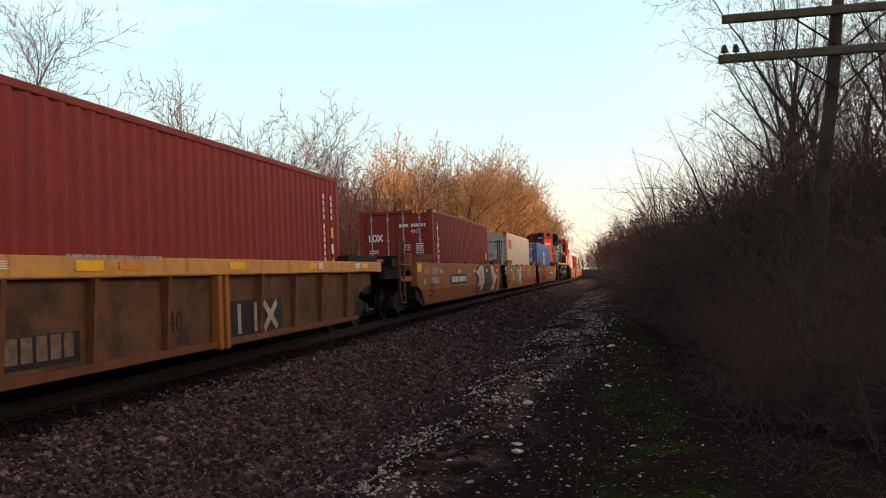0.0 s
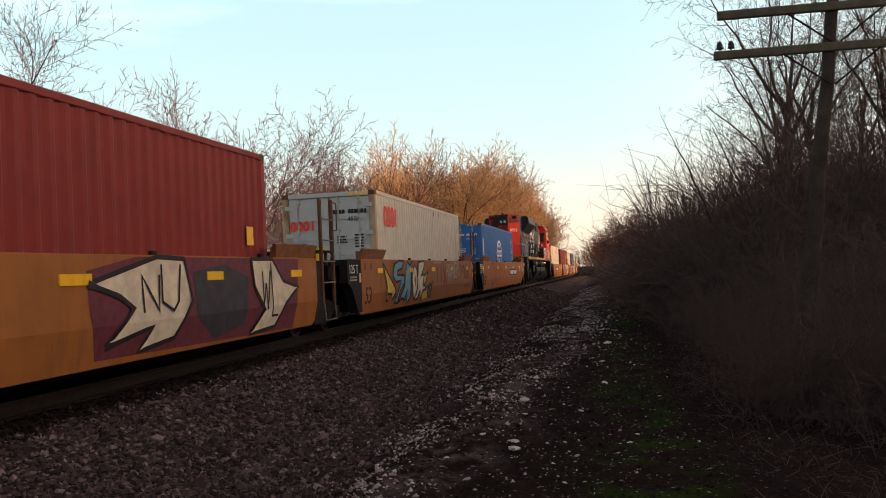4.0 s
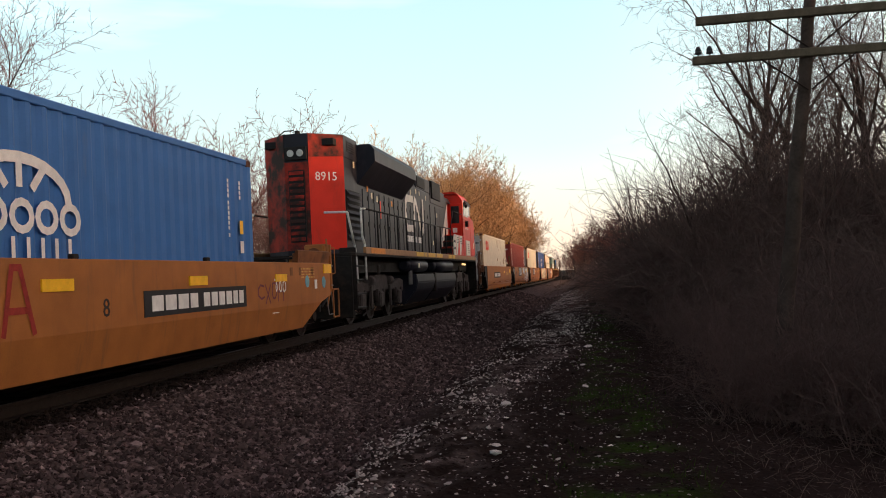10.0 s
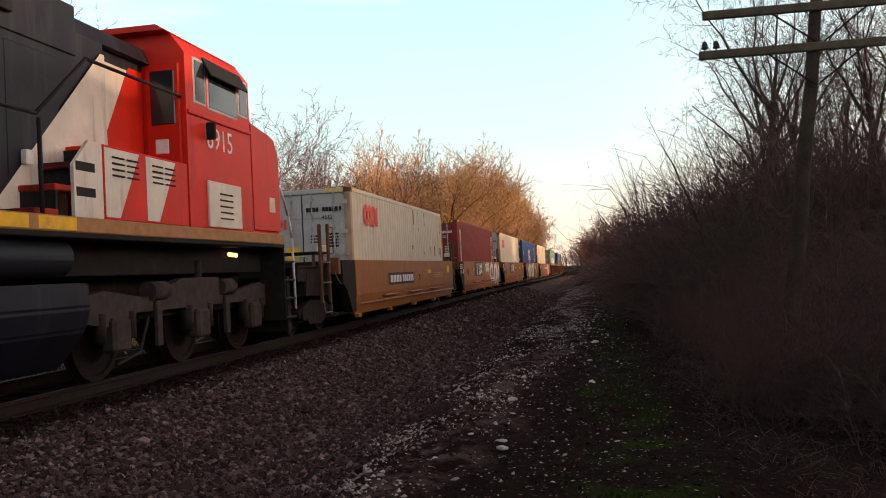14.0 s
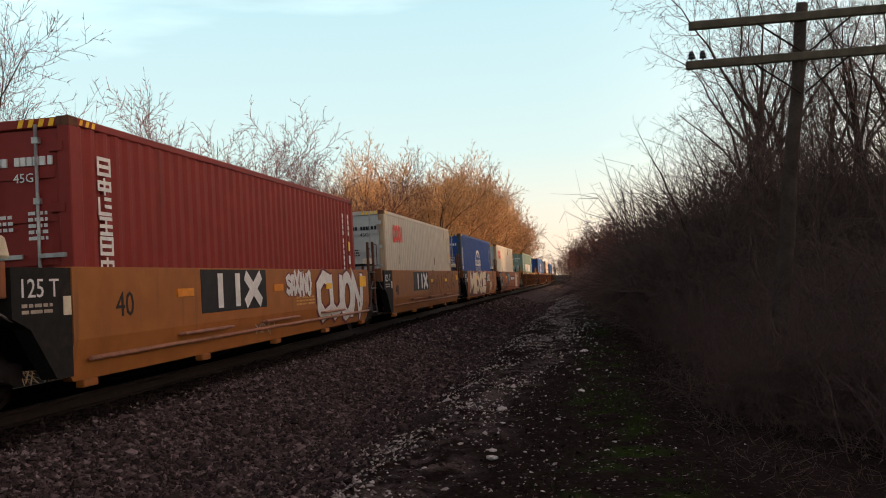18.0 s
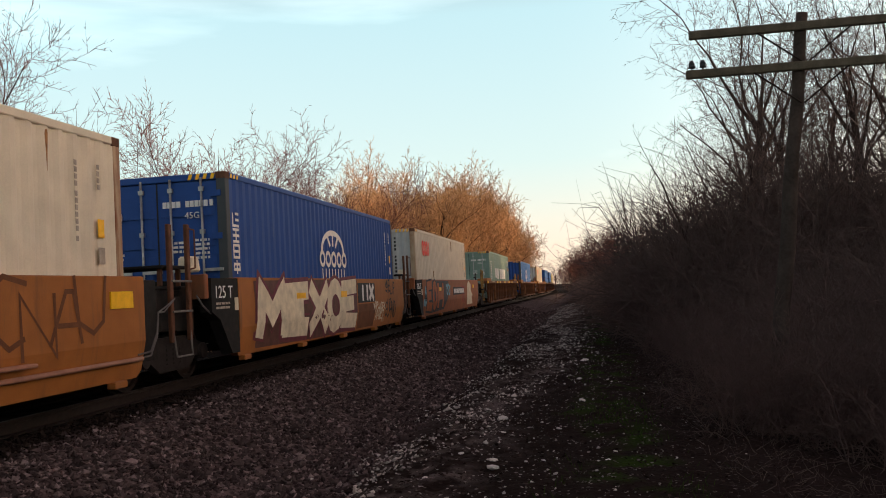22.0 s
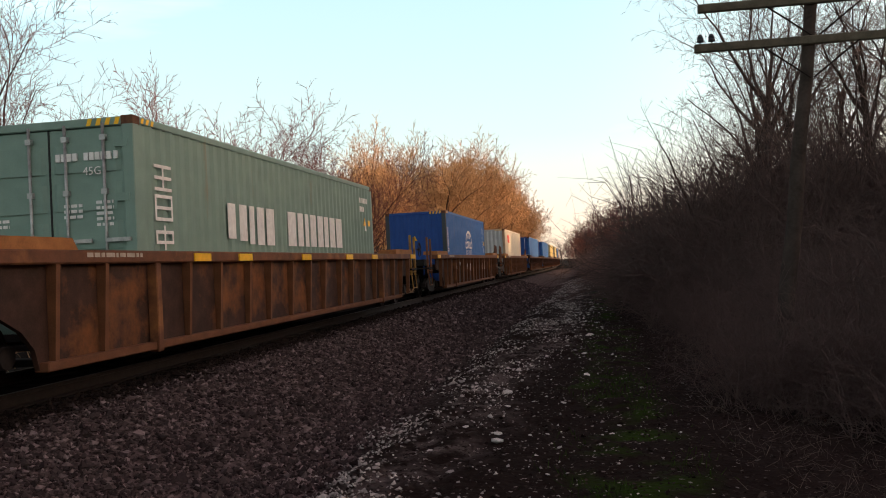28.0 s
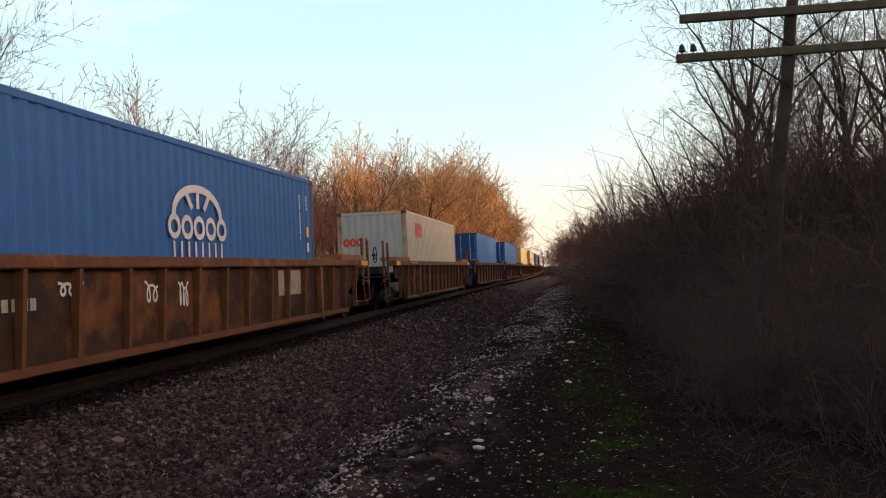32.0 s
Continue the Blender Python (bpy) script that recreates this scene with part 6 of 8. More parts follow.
    blot([(6.65, 0.4), (7.13, 1.46), (7.87, 1.49), (7.77, 1.3), (7.38, 1.06), (7.76, 1.11), (7.58, 0.81), (8.04, 0.7), (7.57, 0.63), (7.4, 0.37), (7.2, 0.65), (6.98, 0.43)], M_SPRAY_C, c, 0.013, rim=M_SPRAY_K)
    blot([(7.65, 0.75), (7.75, 1.05), (8.4, 1.17), (7.97, 0.86)], M_SPRAY_Y, c, 0.006, rim=M_SPRAY_K)
    blot([(7.56, 0.54), (8.2, 0.63), (8.43, 0.39), (7.7, 0.38)], M_SPRAY_Y, c, 0.006)
    scrawl(8.2, 9.1, 0.34, 0.88, 0.09, M_SPRAY_K, c, 8, 2, fit=lean_in)
    shapes("iix", 9.6, 11.35, 0.7, 1.24, 0.17, M_SPRAY_R, c, "graffiti", fit=lean_in)
    shapes("haxanepo", 11.4, 13.85, 0.92, 1.42, 0.06, M_GREYMARK, c, "graffiti", fit=lean_in, wobble=0.06, gap=0.15)
    scrawl(14.1, 15.2, 1.0, 1.4, 0.04, M_SPRAY_P, c, 12, 3)
    small_print(c, 9.3, 1.42, 1, 1.3, 1.5, M_GREYMARK, 0.05)
    small_print(c, 14.9, 1.22, 7, 1.2, 1.5, M_STENCIL, 0.033, 21)
    small_print(c, 14.9, 0.62, 2, 1.3, 1.484, M_STENCIL, 0.04, 22)
    for car, spots in ((c, (13.9, 14.8, 15.4, 16.25, 1.6, 2.1)), (C["D"], (1.6, 2.1, 16.0, 16.5, 17.2)), (b, (0.6, 3.4, 3.9))):
        for y in spots:
            decal("stencil", 1.5, y, y + 0.14, 1.27, 1.42, M_STENCIL, car, d=0.004)
    # D
    d = C["D"]
    reflectors(d, [(0.55, 0.98, 1.16, 1.31), (2.12, 2.62, 1.19, 1.31), (5.42, 5.9, 1.18, 1.3), (8.63, 9.18, 1.17, 1.3), (11.91, 12.47, 1.17, 1.3), (15.22, 15.78, 1.17, 1.3), (18.0, 18.5, 1.3, 1.485)])
    for cy, r, wide in ((3.95, 0.5, 0.13), (4.05, 0.25, 0.07)):
        bm = BM()
        stroke(bm, [(cy + 1.5 * r * math.cos(k * math.pi / 9), 0.95 + r * math.sin(k * math.pi / 9)) for k in range(19)], wide, 1.5, 0.004, lean_in)
        part("graffiti", bm, M_SPRAY_R, d)
    shapes("ixn", 3.7, 6.3, 0.4, 1.45, 0.1, M_SPRAY_R, d, "graffiti", fit=lean_in, wobble=0.08)
    shapes("mila", 6.2, 8.5, 0.72, 1.45, 0.07, M_SPRAY_R, d, "graffiti", fit=lean_in, wobble=0.06)
    number_plate(d, 10.67, 13.9, 0.8, 1.13)
    text_mesh("8", 0.3, 1.502, 9.75, 0.86, M_SPRAY_K, d)
    text_mesh("53", 0.55, 1.503, 1.22, 0.5, M_SPRAY_K, d, bend=True)
    text_mesh("53", 0.55, 1.503, 1.62, 0.5, M_SPRAY_K, c, bend=True)
    shapes("cxoh", 14.4, 15.6, 0.86, 1.16, 0.035, M_SPRAY_P, d, "graffiti", wobble=0.05)
    scrawl(15.1, 15.8, 0.95, 1.3, 0.03, M_WHITE, d, 31, 3)
    for y, z in ((16.95, 1.15), (18.0, 1.12)):
        bm = BM()
        rod(bm, (1.5, y, z), (1.507, y, z), 0.12, n=10)
        part("paint_blot", bm, M_SPRAY_B, d, "pale blue paint blot")
    decal("label_plate", 1.5, 17.4, 17.55, 1.0, 1.18, M_WHITE, d)
    decal("label_plate", 1.478, 15.09, 15.4, 0.62, 0.74, M_WHITE, d)
    small_print(d, 16.6, 1.38, 4, 0.8, 1.5, M_OCHRE, 0.03)
    # forty-foot units
    f = C["F"]
    number_plate(f, 3.13, 6.3, 0.86, 1.18)
    text_mesh("8", 0.3, 1.502, 7.1, 0.9, M_SPRAY_K, f)
    reflectors(f, [(8.4, 8.9, 1.12, 1.23), (11.9, 12.4, 1.1, 1.33)])
    small_print(f, 9.6, 1.1, 3, 1.6, 1.5, M_OCHRE, 0.035)
    g = C["G"]
    emblem_plate(g, 3.17, 5.73, 0.86, 1.49)
    text_mesh("40", 0.42, 1.502, 0.87, 0.93, M_SPRAY_K, g)
    piece("saxano", 6.72, 8.2, 1.0, 1.46, 0.1, M_WHITE, M_SPRAY_P, g, 21)
    piece("cuon", 8.5, 12.2, 0.38, 1.46, 0.26, M_WHITE, M_SPRAY_P, g, 6, lean_in)
    reflectors(g, [(2.41, 2.91, 1.12, 1.23), (6.09, 6.55, 1.12, 1.24)], M_ORANGE)
    reflectors(g, [(11.93, 12.5, 1.1, 1.36), (9.2, 9.6, 1.1, 1.22)])
    small_print(g, 7.3, 0.95, 3, 1.1, 1.5, M_OCHRE, 0.035)
    shapes("xnp", 5.2, 6.1, 0.42, 0.6, 0.03, M_GREYMARK, g, "graffiti", x=1.49, wobble=0.03)
    h = C["H"]
    emblem_plate(h, 3.05, 5.6, 0.86, 1.46)
    text_mesh("40", 0.42, 1.502, 0.35, 0.8, M_SPRAY_K, h)
    shapes("xawmu", 5.8, 8.3, 0.75, 1.42, 0.05, M_RIB, h, "graffiti", wobble=0.12, gap=0.0, seed=4)
    shapes("wmxcnau", 8.2, 11.7, 0.75, 1.42, 0.055, M_RIB, h, "graffiti", wobble=0.13, gap=-0.1, seed=6)
    reflectors(h, [(5.97, 6.42, 1.1, 1.21), (9.0, 9.5, 1.1, 1.21), (11.8, 12.3, 1.13, 1.33)])
    i = C["I"]
    piece("me", 0.7, 3.5, 0.38, 1.48, 0.36, M_SPRAY_C, M_SPRAY_P, i, 8, lean_in)
    piece("xoe", 3.5, 7.1, 0.38, 1.48, 0.34, M_SPRAY_C, M_SPRAY_P, i, 9, lean_in)
    emblem_plate(i, 7.23, 8.89, 0.93, 1.41)
    reflectors(i, [(2.74, 3.26, 1.12, 1.23), (5.75, 6.2, 1.1, 1.23)])
    shapes("xawex", 8.9, 9.9, 0.42, 0.75, 0.035, M_SPRAY_C, i, "graffiti", fit=lean_in, wobble=0.06, gap=0.0)
    shapes("xaplacex", 8.7, 9.95, 0.7, 0.92, 0.035, M_SPRAY_C, i, "graffiti", fit=lean_in, wobble=0.05, gap=0.1)
    blot([(0.62, 1.46), (3.4, 1.48), (5.4, 1.48), (7.15, 1.47), (7.1, 0.32), (4.0, 0.3), (0.75, 0.34)], M_SPRAY_D, i, 0.003)
    blot([(7.2, 0.9), (8.9, 0.9), (8.8, 0.32), (7.2, 0.32)], M_RIB, i, 0.003)
    shapes("smelip", 10.1, 11.2, 1.14, 1.44, 0.05, M_SPRAY_K, i, "graffiti", wobble=0.05, gap=0.12)
    shapes("guano", 10.0, 11.25, 0.48, 0.92, 0.05, M_SPRAY_K, i, "graffiti", fit=lean_in, wobble=0.05, gap=0.12)
    j = C["J"]
    blot([(0.34, 1.47), (3.0, 1.48), (5.0, 1.47), (5.2, 1.0), (4.7, 0.75), (4.1, 0.4), (1.0, 0.33), (0.36, 0.45)], M_SPRAY_G, j, 0.003)
    piece("e", 0.36, 1.42, 0.4, 1.48, 0.3, M_SPRAY_O, M_SPRAY_K, j, 11, lean_in)
    piece("o", 1.46, 2.46, 0.4, 1.48, 0.3, M_SPRAY_O, M_SPRAY_K, j, 12, lean_in)
    piece("h", 2.5, 3.88, 0.4, 1.48, 0.32, M_SPRAY_O, M_SPRAY_K, j, 13, lean_in)
    number_plate(j, 6.28, 9.4, 0.9, 1.21)
    blot([(-0.25, 0.62), (-0.28, 0.8), (0.05, 0.92), (0.1, 1.2), (0.22, 1.3), (0.34, 1.1), (0.36, 0.75), (0.2, 0.6)], M_SPRAY_B, j, 0.006)
    text_mesh("40", 0.36, 1.512, -0.08, 0.78, M_SPRAY_K, j)
    scrawl(4.4, 5.6, 0.85, 1.4, 0.1, M_SPRAY_B, j, 16, 2)
    bm = BM()
    prism(bm, [(10.1, 0.42), (10.5, 1.35), (11.0, 1.47), (11.6, 1.3), (11.5, 1.05), (12.1, 0.8), (11.7, 0.75), (11.9, 0.42)], 1.49, 1.506)
    part("graffiti", bm, M_SPRAY_C, j, "cream painted patch")
    scrawl(8.6, 9.6, 0.4, 1.4, 0.08, M_SPRAY_R, j, 17, 2, fit=lean_in)
    reflectors(j, [(2.86, 3.33, 1.1, 1.23), (12.2, 12.6, 1.15, 1.3)])
    for key, L in (("F", 13.3), ("G", 12.8), ("H", 12.6), ("I", 12.4), ("J", 14.3)):
        car = C[key]
        black_end(car, -0.3 if key == "J" else 0.0, 1, key != "F")
        part("end_plate", edged_box(1.1, 1.44, L + 0.01, L + 0.42, 0.45, 1.47), M_BLACK, car, "black end plate")
        start = -0.3 if key == "J" else 0.0
        end_gear(car, start - 1.9, M_POST)
        white_hood(car, 0.95, start - 0.55)
        part("end_bracket", edged_box(1.2, 1.46, start - 1.16, start - 1.02, 1.2, 1.56), M_RUSTTAN, car)
        for dz in (0.0, 0.05):
            bm = BM()
            bar(bm, [(1.47, L - 0.15, 0.5 + dz), (1.5, L + 0.12, 0.52 + dz), (1.5, L + 0.3, 0.75 + dz), (1.46, L + 0.42, 1.05), (1.4, L + 0.7, 1.1 - dz), (1.36, L + 1.1, 1.22)], 0.011)
            part("air_hose", bm, M_HOSE, car, "pale air pipe looping between the cars")
        bm = BM()
        bar(bm, [(1.42, start - 1.35, 1.25), (1.44, start - 1.2, 1.1), (1.44, start - 0.95, 0.98), (1.46, start - 0.6, 0.94), (1.47, start - 0.1, 1.0)], 0.013)
        part("air_hose", bm, M_HOSE, car, "pale air pipe looping between the cars")
        bm = BM()
        prism(bm, [(start - 2.6, 0.8), (start - 2.5, 1.25), (start - 1.0, 1.25), (start - 1.0, 0.75)], -1.25, 1.2)
        part("connector_casting", bm, M_BLACK, car, "black articulated connector casting")
    for key, y in (("C", 1.35), ("D", 1.0)):
        black_end(C[key], y, 1)
        end_gear(C[key], y - 2.25, M_POST, 1.35, 2.7, 0.72, 0.3)
    for key, e in (("B", 17.26), ("C", 16.91)):
        part("end_plate", edged_box(1.1, 1.44, e, e + 0.4, 0.4, 1.47), M_BLACK, C[key], "black end plate")
    b = C["B"]
    end_gear(b, -1.85, M_POST, 1.38, 2.1, 0.5, 0.45)
    part("kick_plate", edged_box(1.3, 1.36, -1.7, -0.35, 1.0, 1.14), M_BOARD, b, "rusty orange step plate")
    bm = BM()
    prism(bm, [(-0.3, 0.86), (0.25, 0.74), (1.0, 0.3), (0.75, 0.24), (-0.2, 0.5)], 1.22, 1.42)
    part("end_plate", bm, M_BLACK, b, "black end plate")
    part("brake_valve_box", edged_box(0.7, 1.0, -0.9, -0.55, 1.4, 1.72, w=0.03), M_BLACK, b)
    part("deck_bracket", edged_box(1.15, 1.38, -0.42, -0.32, 1.3, 1.78), M_BOARD, b)
    bm = BM()
    bar(bm, [(1.3, -1.2, 1.38), (1.34, -0.9, 1.46), (1.36, -0.6, 1.42), (1.38, -0.32, 1.2)], 0.02)
    part("air_hose", bm, M_HOSE, b)
    brake_wheel(C["D"], 0.9, 19.2, 1.4, M_BROWN)
    part("brake_stand", edged_box(0.5, 1.2, 18.75, 18.95, 0.8, 1.7), M_TAN, C["D"])
    end_gear(C["D"], 18.75, M_TAN, 1.3, 1.9, 0.4)
    # ribbed cars
    for key, L in (("K", 20.4), ("L", 19.7), ("M", 18.4)):
        car = C[key]
        ys = (5.2, 6.75, 9.75, 12.75, 15.05) if key == "K" else ()
        reflectors(car, [(y, y + 0.52, 1.36, 1.47) for y in ys])
        reflectors(car, [(L - 0.7, L - 0.05, 1.36, 1.485), (0.05, 0.6, 1.36, 1.485)])
        for s in (1, -1):
            for y in (-0.85, L + 0.25):
                yellow = M_YPOST if key == "K" else M_CHORD
                for dy in (0.0, 0.6):
                    part("ladder_post", edged_box(*sorted((s * 1.27, s * 1.33)), y + dy - 0.055, y + dy + 0.055, 0.85, 2.1 - 0.05 * (dy > 0)), yellow, car)
                bm = BM()
                bar(bm, [(s * 1.3, y, 1.0), (s * 1.34, y + 0.03, 0.45), (s * 1.34, y + 0.57, 0.45), (s * 1.3, y + 0.6, 1.0)], 0.02)
                part("sill_step", bm, yellow, car)
                bm = BM()
                bar(bm, [(s * 1.34, y, 0.95), (s * 1.34, y + 0.6, 0.95)], 0.016)
                part("rung", bm, yellow, car)
                bm = BM()
                bar(bm, [(s * 1.25, y + 0.15, 1.3), (s * 1.25, y + 0.15, 1.9), (s * 1.2, y + 0.45, 1.9), (s * 1.2, y + 0.45, 1.3)], 0.014)
                part("grab_iron", bm, yellow, car)
                part("end_step", edged_box(*sorted((s * 0.4, s * 1.35)), y - 0.1, y + 0.7, 1.0, 1.06), M_BLACK, car)
        for y0, y1 in ((-1.0, 0.0), (L, L + 1.0)):
            part("end_beam", edged_box(-1.2, 1.2, y0, y1, 1.12, 1.34), M_BLACK, car)
        small_print(car, 2.6, 1.42, 1, 1.2, 1.5, M_GREYMARK, 0.05, 9)
        brake_wheel(car, 0.9, -0.2, 1.7, M_STEEL)
    k = C["K"]
    text_mesh("53", 0.5, 1.364, 15.3, 0.72, M_PLATE, k)
    lc = C["L"]
    for y0, y1, z0, z1, sd in ((5.83, 6.42, 1.02, 1.22, 61), (7.77, 8.42, 0.84, 1.18, 62), (8.77, 9.14, 0.73, 1.2, 63)):
        scrawl(y0, y1, z0, z1, 0.035, M_WHITE, lc, sd, 3, x=1.362)
    decal("marking_plate", 1.362, 4.6, 5.55, 0.89, 1.08, M_PLATE, lc)
    bars(4.65, 0.92, [(0.1, 0.2), (0.26, 0.36), (0.42, 0.52), (0.58, 0.68), (0.72, 0.82)], 0.13, 1.368, M_GREYMARK, lc)
    decal("faded_board", 1.362, 13.04, 14.4, 0.8, 1.28, M_GREYMARK, lc)
    # container markings
    shapes("iox", -0.95, -0.45, 1.93, 2.13, 0.05, M_WHITE, B["B"], x=0.0, m=Matrix(((0, 1, 0, 0), (-1, 0, 0, -0.002), (0, 0, 1, 0), (0, 0, 0, 1))))
    door_marks(B["B"], 1)
    for line, wide in (([(0.72, 2.46), (0.72, 2.0), (0.86, 1.93)], 0.09), ([(0.62, 2.3), (0.9, 2.3)], 0.06), ([(0.9, 1.56), (0.7, 1.52), (0.62, 1.68), (0.72, 1.84), (0.88, 1.76), (0.64, 1.66)], 0.075), ([(0.62, 1.42), (0.92, 1.06)], 0.09), ([(0.9, 1.42), (0.64, 1.06)], 0.06)):
        bm = BM()
        stroke(bm, line, wide, 1.222, 0.006)
        part("emblem_shape", bm, M_WHITE, B["B"])
    decal("label_plate", 1.222, 11.35, 11.6, 1.35, 1.65, M_REFLECT, B["B"])
    for key, y0, z in (("C", 0.71, 2.0), ("H", 1.04, 1.98), ("J", 1.22, 1.98), ("F", 1.12, 2.0), ("M", 1.62, 2.0)):
        red_emblem(B[key], y0, y0 + 1.5, z, z + 0.58)
        far_marks(B[key], 3, M_FADEDMARK)
    for key in ("C", "H", "F"):
        door_marks(B[key], 5, True)
        end_decal("caution_sign", -0.42, -0.1, 0.018, 1.2, 1.52, M_REFLECT, B[key], "yellow caution sign")
        bm = BM()
        rod(bm, (-0.78, 0.004, 1.35), (-0.78, 0.02, 1.35), 0.07, n=14)
        part("round_sign", bm, P_NAVY, B[key], "small round blue sign")
        shapes("oooi", -1.0, -0.35, 1.98, 2.18, 0.06, M_RED, B[key], x=0.0, m=Matrix(((0, 1, 0, 0), (-1, 0, 0, -0.002), (0, 0, 1, 0), (0, 0, 0, 1))))
    # rust that weeps from dents in the cream sides
    rng = random.Random(41)
    for key, many in (("F", 16), ("H", 3), ("C", 3), ("J", 2)):
        for _ in range(many):
            y, z = (CL - 0.4 - 5.0 * rng.random() ** 1.5 if key == "F" else rng.uniform(0.3, CL - 0.3)), rng.choice((1.62, 1.66, 2.2, 2.74, 2.76, 1.45))
            w, drop = rng.uniform(0.012, 0.035), rng.uniform(0.04, 0.35) * (1.6 if z > 2.7 else 1.0)
            bm = BM()
            prism(bm, [(y - w, z - 0.03), (y - w * 0.6, z + 0.02), (y + w * 0.7, z + 0.025), (y + w, z - 0.02), (y + w * 0.4, z - drop * 0.6), (y, z - drop), (y - w * 0.35, z - drop * 0.5)], 1.2, 1.218)
            part("rust_streak", bm, M_RUST, B[key])
    for k in range(11):
        if k != 4:
            end_decal("lettering_bar", 0.52, 0.58, 0.0, 2.55 - k * 0.125, 2.63 - k * 0.125, M_PLATE, B["J"])
    for key in ("J", "M"):
        shapes("oooi", -1.0, -0.1, 1.75, 1.97, 0.07, M_RED, B[key], x=0.0, m=Matrix(((0, 1, 0, 0), (-1, 0, 0, -0.004), (0, 0, 1, 0), (0, 0, 0, 1))))
    for key, y0 in (("D", 4.88), ("I", 4.88), ("L", 5.07)):
        umbrella_emblem(B[key], y0)
        upright_glyphs(B[key], 0.22, 0.45, 1.2, 2.25, 4)
        far_marks(B[key], 4, M_WHITE)
    for key in ("D", "I"):
        door_marks(B[key], 7)
        bm = BM()
        rod(bm, (-0.75, -0.004, 2.25), (-0.75, 0.02, 2.25), 0.14, n=16)
        part("round_sign", bm, M_WHITE, B[key])
    bm = BM()
    prism(bm, [(-0.16, 1.75), (0.04, 1.75), (-0.06, 1.95)], -0.008, 0.05, "y")
    part("warning_sign", bm, M_REFLECT, B["L"], "yellow warning triangle")
    door_marks(B["G"], 9)
    upright_glyphs(B["G"], 0.56, 0.82, 1.05, 2.5, 6)
    end_decal("notice", -0.75, -0.3, 0.0, 1.85, 2.3, M_WHITE, B["G"], "white notice")
    far_marks(B["G"], 5, M_WHITE, True)
    far_marks(B["A"], 6, M_WHITE, True)
    for key in ("A", "G"):
        bm = BM()
        prism(bm, [(CL - 0.62, 1.0), (CL - 0.36, 1.0), (CL - 0.49, 1.22)], 1.218, 1.228)
        part("warning_sign", bm, M_REFLECT, B[key], "yellow warning triangle")
    door_marks(B["K"], 11)
    for y0, y1, z0 in ((2.85, 3.15, 1.36), (3.32, 3.62, 1.33), (3.74, 3.95, 1.28), (4.08, 4.4, 1.27), (4.52, 4.9, 1.27), (5.63, 6.08, 1.27), (6.2, 6.52, 1.27), (6.64, 6.86, 1.27), (6.98, 7.34, 1.27), (7.46, 7.82, 1.27), (7.92, 8.2, 1.27), (8.32, 8.7, 1.27), (8.8, 9.25, 1.27)):
        bars(0, z0, [(y0, y1)], 1.93 - z0, 1.222, M_WHITE, B["K"], "emblem_bar")
    upright_glyphs(B["K"], 0.5, 0.95, 1.12, 2.34, 3)
    for z, spec in ((2.42, ((0.0, 0.1), (0.2, 0.3), (0.34, 0.44), (0.48, 0.58), (0.62, 0.72))), (2.2, ((0.0, 0.1), (0.14, 0.24), (0.28, 0.38))), (1.72, ((0.42, 0.56),))):
        bars(CL - 1.25, z, spec, 0.13, 1.222, M_WHITE, B["K"], d=0.004)
    bm = BM()
    prism(bm, [(CL - 0.95, 1.85), (CL - 0.7, 1.85), (CL - 0.82, 2.05)], 1.218, 1.228)
    part("warning_sign", bm, M_REFLECT, B["K"], "yellow warning triangle")
    for y, w in ((CL - 0.5, 0.2),):
        decal("label_plate", 1.22, y, y + w, 1.85, 2.0, M_REFLECT, B["K"])


mark_cars()


def brake_gear(car, y):
    """The rusty hand-brake housing with its chain sheaves, hoses and lifting lever on an end platform."""
    part("gear_housing", edged_box(0.75, 1.3, y, y + 0.1, 0.95, 1.95, w=0.03), M_BOARD, car, "rusty orange hand-brake housing")
    for k, (x, z, r) in enumerate(((1.0, 1.7, 0.17), (1.1, 1.35, 0.13), (0.9, 1.1, 0.1))):
        bm = BM()
        rod(bm, (x, y - 0.09, z), (x, y + 0.02, z), r, r * 0.7, 14)
        rod(bm, (x, y - 0.13, z), (x, y - 0.08, z), r * 0.35, n=8)
        part("sheave", bm, M_STEEL if k == 1 else M_CHORD, car)
    bm = BM()
    bar(bm, [(1.28, y - 0.04, 2.05), (1.32, y - 0.12, 1.6), (1.36, y - 0.1, 1.0), (1.3, y - 0.2, 0.6)], 0.022)
    part("lifting_lever", bm, M_BOARD, car)
    for x in (0.35, 0.6):
        bm = BM()
        bar(bm, [(x, y, 1.0), (x + 0.05, y + 0.3, 0.75), (x + 0.1, y + 0.45, 0.5), (x + 0.08, y + 0.65, 0.55)], 0.03)
        part("air_hose", bm, M_RUBBER, car)
    bm = BM()
    bar(bm, [(1.36, y + 0.05, 0.35), (1.36, y + 0.05, 0.95), (1.36, y + 0.45, 0.95), (1.36, y + 0.45, 0.35), (1.36, y + 0.05, 0.35)], 0.02)
    part("end_step", bm, M_BOARD, car)


brake_gear(CARS["D"], 19.05)

